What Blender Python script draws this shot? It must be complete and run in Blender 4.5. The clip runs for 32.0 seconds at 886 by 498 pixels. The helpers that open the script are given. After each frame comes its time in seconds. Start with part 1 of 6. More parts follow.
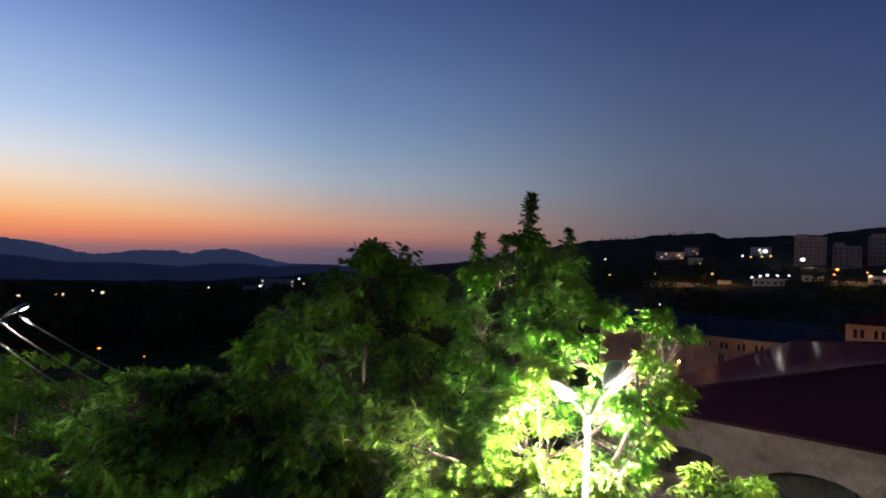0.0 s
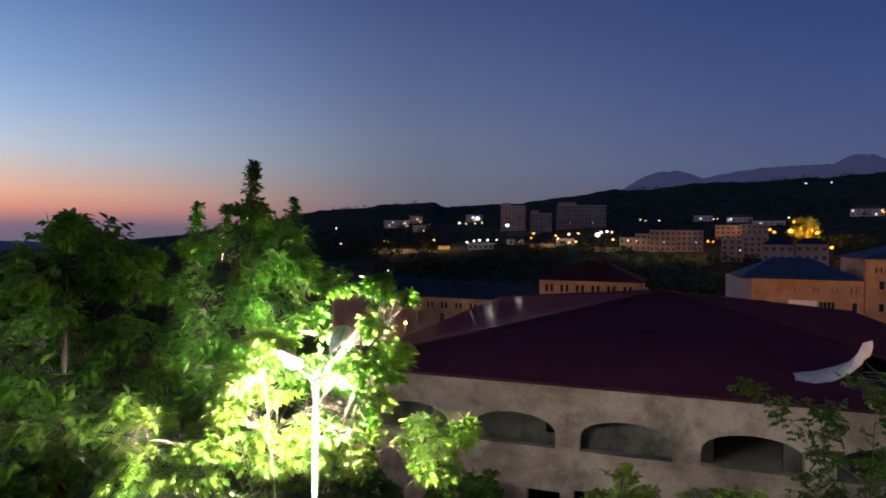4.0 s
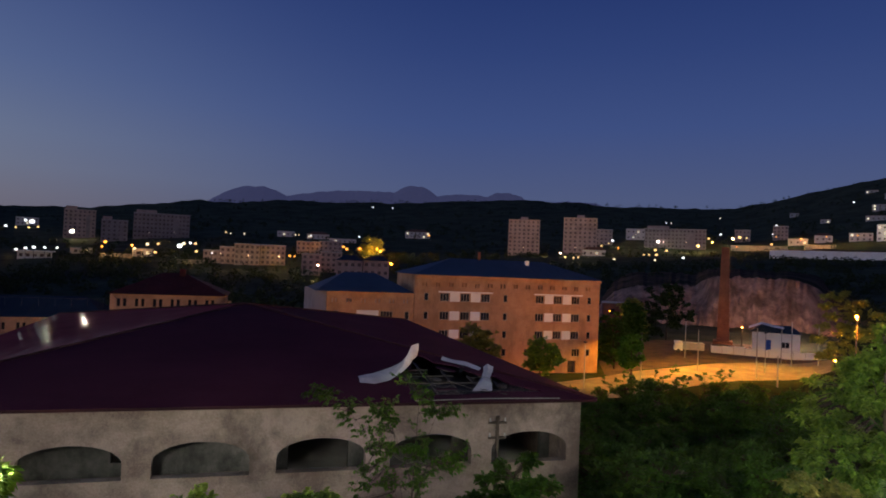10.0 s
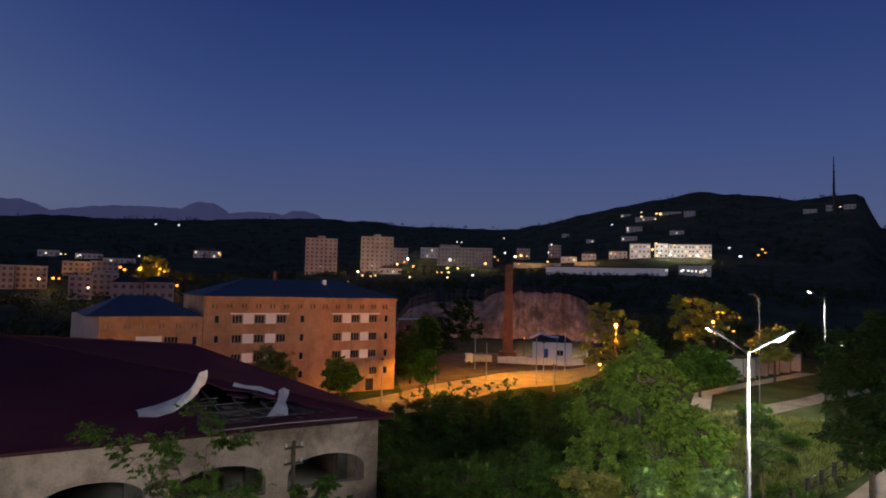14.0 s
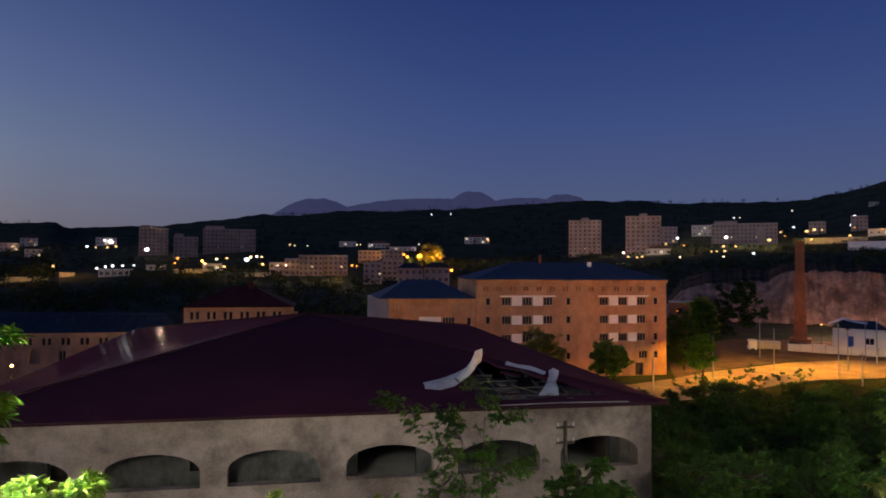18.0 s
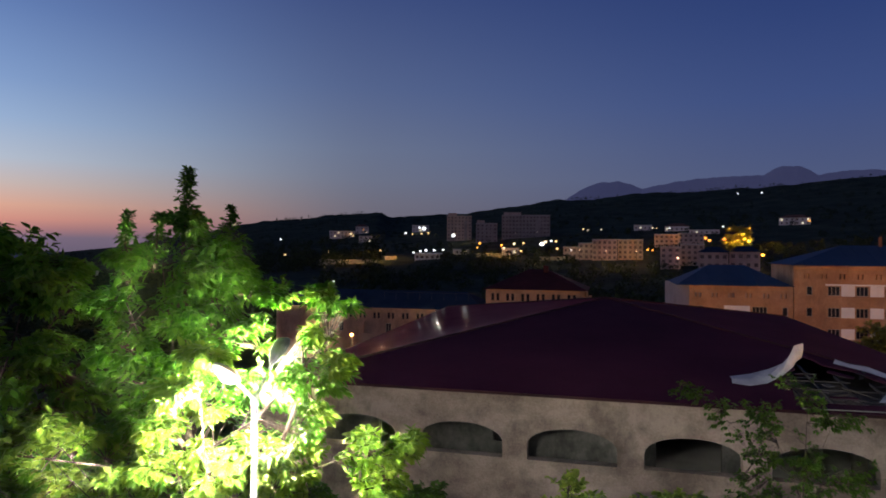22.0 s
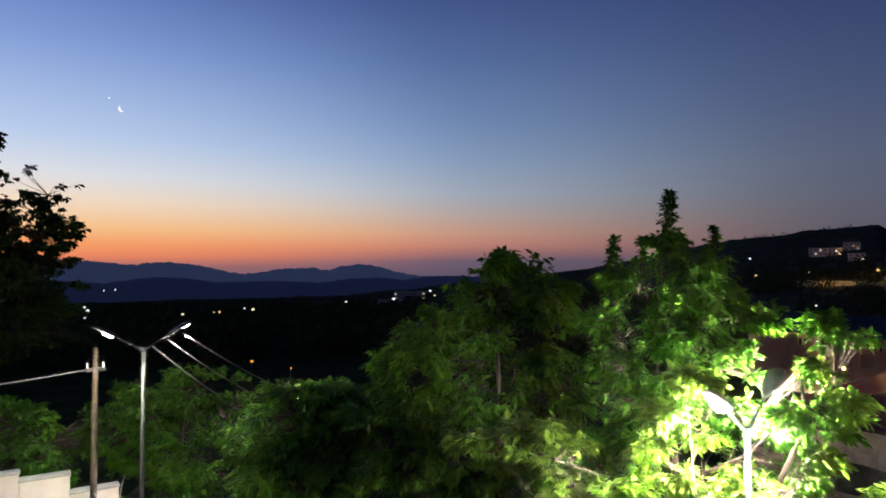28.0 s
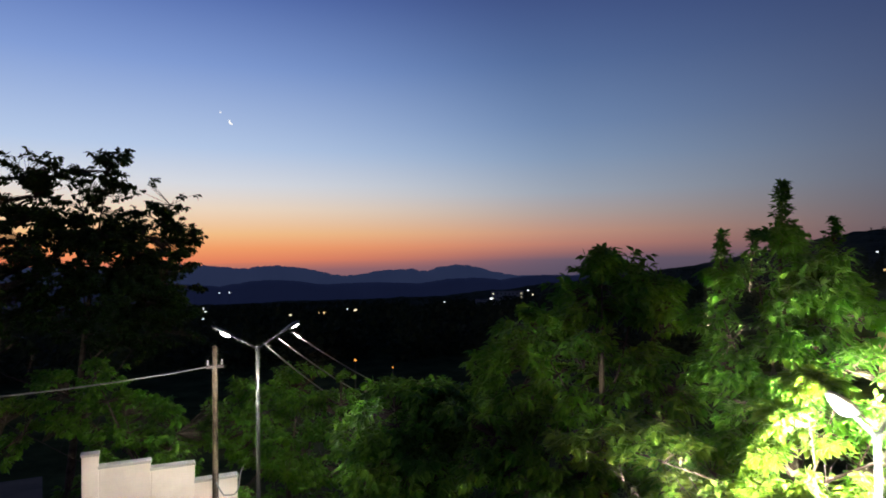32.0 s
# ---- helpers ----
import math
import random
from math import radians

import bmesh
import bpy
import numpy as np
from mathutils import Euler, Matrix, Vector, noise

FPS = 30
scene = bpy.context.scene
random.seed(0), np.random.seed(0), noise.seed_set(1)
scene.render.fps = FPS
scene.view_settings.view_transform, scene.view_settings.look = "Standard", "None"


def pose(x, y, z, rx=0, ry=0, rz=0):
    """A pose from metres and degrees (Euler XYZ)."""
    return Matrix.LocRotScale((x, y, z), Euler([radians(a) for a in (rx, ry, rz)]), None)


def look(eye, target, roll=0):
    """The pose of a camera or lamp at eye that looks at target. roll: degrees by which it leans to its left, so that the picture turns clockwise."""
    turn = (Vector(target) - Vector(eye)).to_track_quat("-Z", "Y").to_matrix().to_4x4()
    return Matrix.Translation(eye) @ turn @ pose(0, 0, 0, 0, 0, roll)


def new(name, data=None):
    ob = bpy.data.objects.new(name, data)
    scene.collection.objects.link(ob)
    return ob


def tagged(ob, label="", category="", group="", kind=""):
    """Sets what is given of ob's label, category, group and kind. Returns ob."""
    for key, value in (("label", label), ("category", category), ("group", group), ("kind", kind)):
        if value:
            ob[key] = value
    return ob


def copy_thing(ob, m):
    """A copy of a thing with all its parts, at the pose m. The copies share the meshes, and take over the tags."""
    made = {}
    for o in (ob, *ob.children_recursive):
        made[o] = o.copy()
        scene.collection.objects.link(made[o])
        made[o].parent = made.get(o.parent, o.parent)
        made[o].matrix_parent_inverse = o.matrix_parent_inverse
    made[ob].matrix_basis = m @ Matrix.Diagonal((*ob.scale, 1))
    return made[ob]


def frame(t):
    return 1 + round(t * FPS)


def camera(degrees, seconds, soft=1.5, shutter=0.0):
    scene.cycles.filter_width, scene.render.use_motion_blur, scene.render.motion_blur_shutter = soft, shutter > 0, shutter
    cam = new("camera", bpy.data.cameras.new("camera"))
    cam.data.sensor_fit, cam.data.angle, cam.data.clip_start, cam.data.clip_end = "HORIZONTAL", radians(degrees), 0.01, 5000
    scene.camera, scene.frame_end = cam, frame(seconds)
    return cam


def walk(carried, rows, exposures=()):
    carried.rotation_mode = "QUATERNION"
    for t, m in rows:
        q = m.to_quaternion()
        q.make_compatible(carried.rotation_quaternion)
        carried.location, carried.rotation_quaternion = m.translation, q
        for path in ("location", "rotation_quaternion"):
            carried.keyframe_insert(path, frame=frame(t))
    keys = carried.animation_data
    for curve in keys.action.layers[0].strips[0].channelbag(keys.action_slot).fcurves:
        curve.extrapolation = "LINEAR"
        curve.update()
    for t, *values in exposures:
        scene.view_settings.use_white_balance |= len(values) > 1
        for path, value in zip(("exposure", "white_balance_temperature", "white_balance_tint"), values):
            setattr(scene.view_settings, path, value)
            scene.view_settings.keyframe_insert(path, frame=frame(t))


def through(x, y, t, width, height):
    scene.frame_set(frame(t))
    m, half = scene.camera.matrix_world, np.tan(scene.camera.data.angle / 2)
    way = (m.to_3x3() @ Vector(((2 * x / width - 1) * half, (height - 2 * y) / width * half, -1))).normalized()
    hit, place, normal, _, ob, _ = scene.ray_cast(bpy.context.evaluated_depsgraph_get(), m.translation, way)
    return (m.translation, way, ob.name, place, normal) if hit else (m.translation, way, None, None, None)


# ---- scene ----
cam = camera(68.36, 32.0, soft=1.8)
# seconds, eye, tilt, roll, turn
ROWS = [
    (0, -0.070, -0.112, 10.023, 91.21, -2.20, 42.53),
    (0.5, -0.055, -0.117, 10.024, 90.37, -2.05, 40.80),
    (1, -0.033, -0.119, 10.024, 90.69, -1.58, 38.52),
    (1.5, -0.011, -0.118, 10.023, 90.20, -1.34, 36.04),
    (2, 0.012, -0.117, 10.022, 90.32, -1.10, 33.76),
    (2.5, 0.035, -0.113, 10.021, 90.58, -1.11, 32.46),
    (3, 0.046, -0.109, 10.019, 90.75, -0.88, 29.14),
    (3.5, 0.042, -0.106, 10.018, 89.84, -0.68, 23.71),
    (5.5, 0.053, -0.060, 10.019, 88.68, -1.74, 10.48),
    (6, 0.058, -0.037, 10.020, 88.31, -2.02, 7.36),
    (6.5, 0.058, -0.006, 10.018, 88.68, -2.56, 5.01),
    (7, 0.050, 0.016, 10.009, 88.99, -2.59, -0.10),
    (7.5, 0.046, 0.027, 10.006, 89.38, -1.89, -1.83),
    (8, 0.054, 0.038, 10.007, 88.72, -1.92, -4.35),
    (8.5, 0.064, 0.049, 10.011, 88.28, -1.97, -7.20),
    (9, 0.078, 0.051, 10.018, 89.48, -2.02, -10.27),
    (9.5, 0.093, 0.043, 10.022, 91.11, -2.03, -13.26),
    (10, 0.102, 0.038, 10.021, 91.32, -2.39, -16.02),
    (10.5, 0.105, 0.043, 10.017, 91.25, -2.93, -19.65),
    (11, 0.111, 0.050, 10.009, 91.93, -3.81, -23.35),
    (11.5, 0.123, 0.050, 10.005, 91.77, -3.36, -27.22),
    (12, 0.133, 0.047, 10.008, 91.99, -2.48, -31.33),
    (12.5, 0.135, 0.051, 10.019, 92.52, -2.03, -34.59),
    (13, 0.137, 0.061, 10.030, 92.76, -1.61, -34.61),
    (13.5, 0.142, 0.070, 10.037, 93.46, -1.46, -34.41),
    (15.5, 0.145, 0.077, 10.035, 92.50, -0.81, -28.45),
    (16, 0.136, 0.070, 10.035, 92.31, -0.72, -25.66),
    (16.5, 0.122, 0.058, 10.030, 92.07, -0.98, -21.28),
    (17, 0.111, 0.043, 10.022, 91.78, -0.68, -16.96),
    (17.5, 0.101, 0.039, 10.020, 91.58, -0.38, -13.17),
    (18, 0.088, 0.050, 10.019, 91.66, -0.39, -10.73),
    (18.5, 0.075, 0.068, 10.010, 91.49, -0.32, -8.45),
    (19, 0.069, 0.083, 9.997, 91.44, -0.84, -5.59),
    (19.5, 0.066, 0.087, 9.995, 91.09, -0.62, -2.84),
    (20, 0.061, 0.078, 9.998, 90.89, -0.62, 0.27),
    (20.5, 0.056, 0.064, 9.998, 90.62, -0.81, 5.30),
    (21, 0.048, 0.061, 9.996, 90.32, -0.61, 8.80),
    (21.5, 0.036, 0.067, 9.991, 90.57, -0.67, 10.98),
    (22, 0.027, 0.071, 9.984, 90.11, -0.40, 14.62),
    (22.5, 0.021, 0.067, 9.984, 89.92, -0.71, 18.52),
    (23, 0.001, 0.041, 9.988, 89.60, -0.54, 22.36),
    (23.5, -0.048, -0.005, 9.991, 90.28, -0.57, 21.75),
    (24, -0.101, -0.041, 9.991, 90.30, -0.51, 24.03),
    (24.5, -0.126, -0.050, 9.994, 90.14, 0.07, 28.19),
    (25, -0.131, -0.042, 9.998, 90.45, 0.32, 34.09),
    (25.5, -0.144, -0.035, 10.001, 90.44, -0.12, 39.89),
    (26, -0.169, -0.033, 10.004, 90.63, -0.12, 44.14),
    (26.5, -0.195, -0.036, 10.007, 90.31, -0.16, 48.69),
    (28.5, -0.240, -0.017, 10.008, 92.32, 0.25, 54.40),
    (29, -0.236, -0.023, 10.006, 92.70, 0.42, 55.62),
    (29.5, -0.234, -0.031, 10.000, 92.49, 0.07, 57.78),
    (30, -0.228, -0.042, 9.994, 91.93, -0.08, 57.64),
    (30.5, -0.217, -0.057, 9.992, 91.51, 0.43, 59.89),
    (31, -0.206, -0.073, 9.996, 91.59, 0.71, 60.49),
    (31.5, -0.196, -0.079, 9.998, 91.95, 1.67, 61.33),
    (32, -0.192, -0.077, 9.996, 91.87, 0.92, 62.27),
]
walk(cam, [(t, pose(*p)) for t, *p in ROWS], [(0.0, -0.42), (2.0, -0.34), (4.0, 0.0), (22.0, 0.0), (24.0, 0.03), (25.0, 0.06), (26.0, -0.2), (29.0, -0.5), (32.0, -0.55)])

# ---------------------------------------------------------------- small tools
EYE = 10.0


def smooth(a, b, x):
    s = np.clip((np.asarray(x, float) - a) / (b - a), 0, 1)
    return s * s * (3 - 2 * s)


def nodes_of(mat):
    return mat.node_tree.nodes, mat.node_tree.links


def part(name, bm, material, parent=None, label="", smooth_shade=False):
    me = bpy.data.meshes.new(name)
    bm.to_mesh(me)
    bm.free()
    return from_mesh(name, me, material, parent, label, smooth_shade)


def from_mesh(name, me, material, parent=None, label="", smooth_shade=False):
    if material is not None:
        for m in material if isinstance(material, (list, tuple)) else [material]:
            me.materials.append(m)
    if smooth_shade:
        me.polygons.foreach_set("use_smooth", [True] * len(me.polygons))
    ob = new(name, me)
    if parent is not None:
        ob.parent = parent
    if label:
        tagged(ob, label)
    return ob


def mesh_np(name, verts, faces):
    """A mesh from arrays: verts n x 3, faces m x k."""
    me = bpy.data.meshes.new(name)
    verts, faces = np.asarray(verts, np.float32), np.asarray(faces, np.int32)
    k = faces.shape[1]
    me.vertices.add(len(verts))
    me.vertices.foreach_set("co", verts.ravel())
    me.loops.add(faces.size)
    me.loops.foreach_set("vertex_index", faces.ravel())
    me.polygons.add(len(faces))
    me.polygons.foreach_set("loop_start", np.arange(0, faces.size, k, dtype=np.int32))
    me.update(calc_edges=True)
    me.validate()
    return me


def thing(name, at, label, category, group="", turn=0.0, kind=""):
    ob = new(name)
    ob.empty_display_size = 0.3
    ob.matrix_basis = pose(*at, 0, 0, turn)
    return tagged(ob, label, category, group, kind)


def box(bm, x0, x1, y0, y1, z0, z1, bevel=0.0):
    vs = [bm.verts.new((x, y, z)) for z in (z0, z1) for x, y in ((x0, y0), (x1, y0), (x1, y1), (x0, y1))]
    for f in ((0, 3, 2, 1), (4, 5, 6, 7), (0, 1, 5, 4), (1, 2, 6, 5), (2, 3, 7, 6), (3, 0, 4, 7)):
        bm.faces.new([vs[i] for i in f])
    if bevel:
        es = list({e for v in vs for e in v.link_edges})
        bmesh.ops.bevel(bm, geom=es, offset=bevel, segments=1, affect="EDGES")
    return vs


def boxed(*a, bevel=0.0):
    bm = bmesh.new()
    box(bm, *a, bevel=bevel)
    return bm


def tube(bm, points, radii, sides=8, cap=True):
    """A tapered tube along points."""
    rings = []
    pts = [Vector(p) for p in points]
    for i, p in enumerate(pts):
        d = (pts[min(i + 1, len(pts) - 1)] - pts[max(i - 1, 0)]).normalized()
        s = d.orthogonal().normalized()
        if i and rings:
            s = (last - d * last.dot(d)).normalized()
        last = s
        u = d.cross(s)
        rings.append([bm.verts.new(p + radii[i] * (math.cos(a) * s + math.sin(a) * u)) for a in (2 * math.pi * k / sides for k in range(sides))])
    for a, b in zip(rings, rings[1:]):
        for k in range(sides):
            bm.faces.new((a[k], a[(k + 1) % sides], b[(k + 1) % sides], b[k]))
    if cap:
        bm.faces.new(rings[0][::-1])
        bm.faces.new(rings[-1])


def tubed(points, radii, sides=8):
    bm = bmesh.new()
    tube(bm, points, radii, sides)
    return bm


def slab(outline, holes, depth, plane="xz"):
    """A plate with holes: outlines in two axes, thickened by depth along the third (y for xz, z for xy)."""
    bm = bmesh.new()
    for loop in [outline, *holes]:
        vs = [bm.verts.new((p[0], 0, p[1]) if plane == "xz" else (p[0], p[1], 0)) for p in loop]
        for a, b in zip(vs, vs[1:] + vs[:1]):
            bm.edges.new((a, b))
    bmesh.ops.triangle_fill(bm, use_beauty=True, use_dissolve=False, edges=bm.edges[:])
    ext = bmesh.ops.extrude_face_region(bm, geom=bm.faces[:])
    move = Vector((0, depth, 0)) if plane == "xz" else Vector((0, 0, depth))
    bmesh.ops.translate(bm, verts=[v for v in ext["geom"] if isinstance(v, bmesh.types.BMVert)], vec=move)
    bmesh.ops.recalc_face_normals(bm, faces=bm.faces[:])
    return bm


def arch(x0, x1, z0, rise0, rise1, n=14):
    """Outline of a segmental-arched opening: sill z0, springing z0+rise0, crown z0+rise1."""
    c, h = (x0 + x1) / 2, (x1 - x0) / 2
    pts = [(x0, z0), (x1, z0)]
    pts += [(c + h * math.cos(a), z0 + rise0 + (rise1 - rise0) * math.sin(a) ** 0.95) for a in (math.pi * k / n for k in range(n + 1))]
    return pts


# ---------------------------------------------------------------- world and light
world = bpy.data.worlds.new("dusk_sky")
scene.world = world
world.use_nodes = True
wn, wl = world.node_tree.nodes, world.node_tree.links
wn.clear()


def ramp_node(nodes, stops, mode="EASE", gain=1.0):
    r = nodes.new("ShaderNodeValToRGB")
    r.color_ramp.interpolation = mode
    e = r.color_ramp.elements
    while len(e) < len(stops):
        e.new(0.5)
    for el, (pos_, col) in zip(e, stops):
        el.position, el.color = pos_, (*[gain * (c / 12.92 if c <= 0.04045 else ((c + 0.055) / 1.055) ** 2.4) for c in (v / 255 for v in col)], 1)
    return r


tc = wn.new("ShaderNodeTexCoord")
sep = wn.new("ShaderNodeSeparateXYZ")
wl.new(tc.outputs["Generated"], sep.inputs[0])
up = wn.new("ShaderNodeMapRange")
up.inputs["From Min"].default_value, up.inputs["From Max"].default_value = -0.05, 0.55
wl.new(sep.outputs["Z"], up.inputs["Value"])
# towards the sunset: the horizontal bearing's cosine to it
west = wn.new("ShaderNodeVectorMath")
west.operation = "DOT_PRODUCT"
west.inputs[1].default_value = (math.sin(radians(-98)), math.cos(radians(-98)), 0)
wl.new(tc.outputs["Generated"], west.inputs[0])
night = ramp_node(wn, [(0.0, (60, 62, 82)), (0.1, (74, 78, 104)), (0.257, (80, 91, 128)), (0.43, (63, 81, 132)), (0.6, (49, 68, 122)), (0.76, (37, 56, 111)), (1.0, (20, 35, 80))], "LINEAR", 0.94 / 1.35)
mauve = ramp_node(wn, [(0.05, (96, 88, 106)), (0.1, (118, 104, 120)), (0.15, (132, 124, 134)), (0.2, (135, 132, 145)), (0.26, (132, 138, 158)), (0.333, (127, 139, 166)), (0.484, (104, 122, 165)), (0.68, (78, 97, 150)), (1.0, (40, 57, 108))], "LINEAR", 0.75 / 1.35)
dusk = ramp_node(wn, [(0.05, (100, 92, 116)), (0.105, (122, 106, 128)), (0.125, (188, 128, 126)), (0.145, (228, 152, 132)), (0.175, (238, 178, 150)), (0.222, (216, 196, 188)), (0.275, (192, 203, 219)), (0.36, (160, 187, 223)), (0.441, (136, 167, 214)), (0.587, (103, 134, 190)), (0.724, (80, 104, 164)), (1.0, (44, 62, 118))], "LINEAR", 0.81)
glow = ramp_node(wn, [(0.05, (120, 96, 110)), (0.09, (170, 110, 108)), (0.115, (246, 140, 96)), (0.145, (255, 166, 106)), (0.18, (255, 200, 140)), (0.24, (250, 226, 200)), (0.3, (228, 230, 236)), (0.385, (192, 212, 243)), (0.571, (140, 168, 226)), (0.724, (98, 126, 196)), (1.0, (48, 70, 132))], "LINEAR")
mixed = night.outputs["Color"]
wl.new(up.outputs["Result"], night.inputs[0])
for ramp_, lo_, hi_ in ((mauve, -0.45, 0.55), (dusk, 0.2, 0.92), (glow, 0.66, 1.04)):
    mr_ = wn.new("ShaderNodeMapRange")
    mr_.interpolation_type = "SMOOTHSTEP"
    mr_.inputs["From Min"].default_value, mr_.inputs["From Max"].default_value = lo_, hi_
    wl.new(west.outputs["Value"], mr_.inputs["Value"])
    wl.new(up.outputs["Result"], ramp_.inputs[0])
    mix = wn.new("ShaderNodeMix")
    mix.data_type = "RGBA"
    wl.new(mr_.outputs["Result"], mix.inputs["Factor"])
    wl.new(mixed, mix.inputs["A"])
    wl.new(ramp_.outputs["Color"], mix.inputs["B"])
    mixed = mix.outputs["Result"]
bg = wn.new("ShaderNodeBackground")
wl.new(mixed, bg.inputs["Color"])
bg.inputs["Strength"].default_value = 1.35
wo = wn.new("ShaderNodeOutputWorld")
wl.new(bg.outputs[0], wo.inputs[0])

LED, SODIUM = (1.0, 0.96, 0.86), (1.0, 0.43, 0.03)


def head_light(name, at, axis, watts, colour, degrees=168):
    """The light of a street lamp's head, thrown downward and outward from its lens."""
    data = bpy.data.lights.new(name, "SPOT")
    data.energy, data.color, data.shadow_soft_size, data.spot_size, data.spot_blend = watts, colour, 0.1, radians(degrees), 0.25
    ob = new(name, data)
    ob.matrix_basis = look(at, Vector(at) + Vector(axis))
    return ob


def cutoff_lamp(az, d, h, watts, label):
    """An added road lamp: its flat head hides the light it throws straight down."""
    x, y, g = land(az, d)
    root = thing("road_lamp", (x, y, g - 0.2), label, "street lamp", "lamps of the lower road", -az)
    part("pole", tubed([(0, 0, 0), (0, 0, h)], [0.1, 0.07], 7), M_concrete, root)
    part("arm", tubed([(0, 0, h - 0.05), (0, 0.9, h + 0.25)], [0.04, 0.035], 6), M_rust, root)
    part("lamp_head", boxed(-0.28, 0.28, 0.7, 1.5, h + 0.2, h + 0.36, bevel=0.04), M_rust, root)
    p = pose(x, y, g - 0.2, 0, 0, -az) @ Vector((0, 1.1, h + 0.12))
    head_light("added_road_light", p, (0, 0, -1), watts, SODIUM, 160)


def lamp_light(name, at, watts, colour, size=0.12):
    data = bpy.data.lights.new(name, "POINT")
    data.energy, data.color, data.shadow_soft_size = watts, colour, size
    ob = new(name, data)
    ob.location = at
    return ob


# ---------------------------------------------------------------- materials
def surface(name, low, high, scale=4.0, fine=40.0, rough=0.85, metal=0.0, bump=0.3, bump_size=0.02, spread=(0.3, 0.7), per_object=0.0, streak=None, spec=0.12, stain=None):
    """Two-scale procedural surface: a broad mottling between two colours and a fine grain with relief."""
    mat = bpy.data.materials.new(name)
    mat.use_nodes = True
    n, l = nodes_of(mat)
    p = n["Principled BSDF"]
    p.inputs["Roughness"].default_value, p.inputs["Metallic"].default_value = rough, metal
    p.inputs["Specular IOR Level"].default_value = spec
    geo = n.new("ShaderNodeNewGeometry")
    where = geo.outputs["Position"]
    if streak:
        mp = n.new("ShaderNodeMapping")
        mp.inputs["Scale"].default_value = streak
        l.new(where, mp.inputs["Vector"])
        where = mp.outputs["Vector"]
    a = n.new("ShaderNodeTexNoise")
    a.inputs["Scale"].default_value, a.inputs["Detail"].default_value, a.inputs["Roughness"].default_value = 1 / scale, 8.0, 0.65
    l.new(where, a.inputs["Vector"])
    b = n.new("ShaderNodeTexNoise")
    b.inputs["Scale"].default_value, b.inputs["Detail"].default_value = fine, 4.0
    l.new(geo.outputs["Position"], b.inputs["Vector"])
    blend = n.new("ShaderNodeMath")
    blend.operation = "MULTIPLY_ADD"
    blend.inputs[1].default_value = 0.25
    l.new(b.outputs["Fac"], blend.inputs[0])
    l.new(a.outputs["Fac"], blend.inputs[2])
    m = n.new("ShaderNodeMapRange")
    m.inputs["From Min"].default_value, m.inputs["From Max"].default_value = spread[0] + 0.125, spread[1] + 0.125
    l.new(blend.outputs[0], m.inputs["Value"])
    c = n.new("ShaderNodeMix")
    c.data_type = "RGBA"
    c.inputs["A"].default_value, c.inputs["B"].default_value = (*low, 1), (*high, 1)
    l.new(m.outputs["Result"], c.inputs["Factor"])
    out = c.outputs["Result"]
    if stain:
        colour, size, lo_, hi_ = stain
        sm = n.new("ShaderNodeMapping")
        sm.inputs["Scale"].default_value = size
        l.new(geo.outputs["Position"], sm.inputs["Vector"])
        sn = n.new("ShaderNodeTexNoise")
        sn.inputs["Scale"].default_value, sn.inputs["Detail"].default_value, sn.inputs["Roughness"].default_value = 1.0, 7.0, 0.7
        l.new(sm.outputs["Vector"], sn.inputs["Vector"])
        sr = n.new("ShaderNodeMapRange")
        sr.inputs["From Min"].default_value, sr.inputs["From Max"].default_value, sr.inputs["To Max"].default_value = lo_, hi_, 0.85
        l.new(sn.outputs["Fac"], sr.inputs["Value"])
        sx = n.new("ShaderNodeMix")
        sx.data_type = "RGBA"
        l.new(sr.outputs["Result"], sx.inputs["Factor"])
        l.new(out, sx.inputs["A"])
        sx.inputs["B"].default_value = (*colour, 1)
        out = sx.outputs["Result"]
    if per_object:
        info = n.new("ShaderNodeObjectInfo")
        hv = n.new("ShaderNodeHueSaturation")
        mr = n.new("ShaderNodeMapRange")
        mr.inputs["To Min"].default_value, mr.inputs["To Max"].default_value = 1 - per_object, 1 + per_object
        l.new(info.outputs["Random"], mr.inputs["Value"])
        l.new(mr.outputs["Result"], hv.inputs["Value"])
        l.new(out, hv.inputs["Color"])
        out = hv.outputs["Color"]
    l.new(out, p.inputs["Base Color"])
    bp = n.new("ShaderNodeBump")
    bp.inputs["Strength"].default_value, bp.inputs["Distance"].default_value = bump, bump_size
    l.new(b.outputs["Fac"], bp.inputs["Height"])
    l.new(bp.outputs["Normal"], p.inputs["Normal"])
    return mat


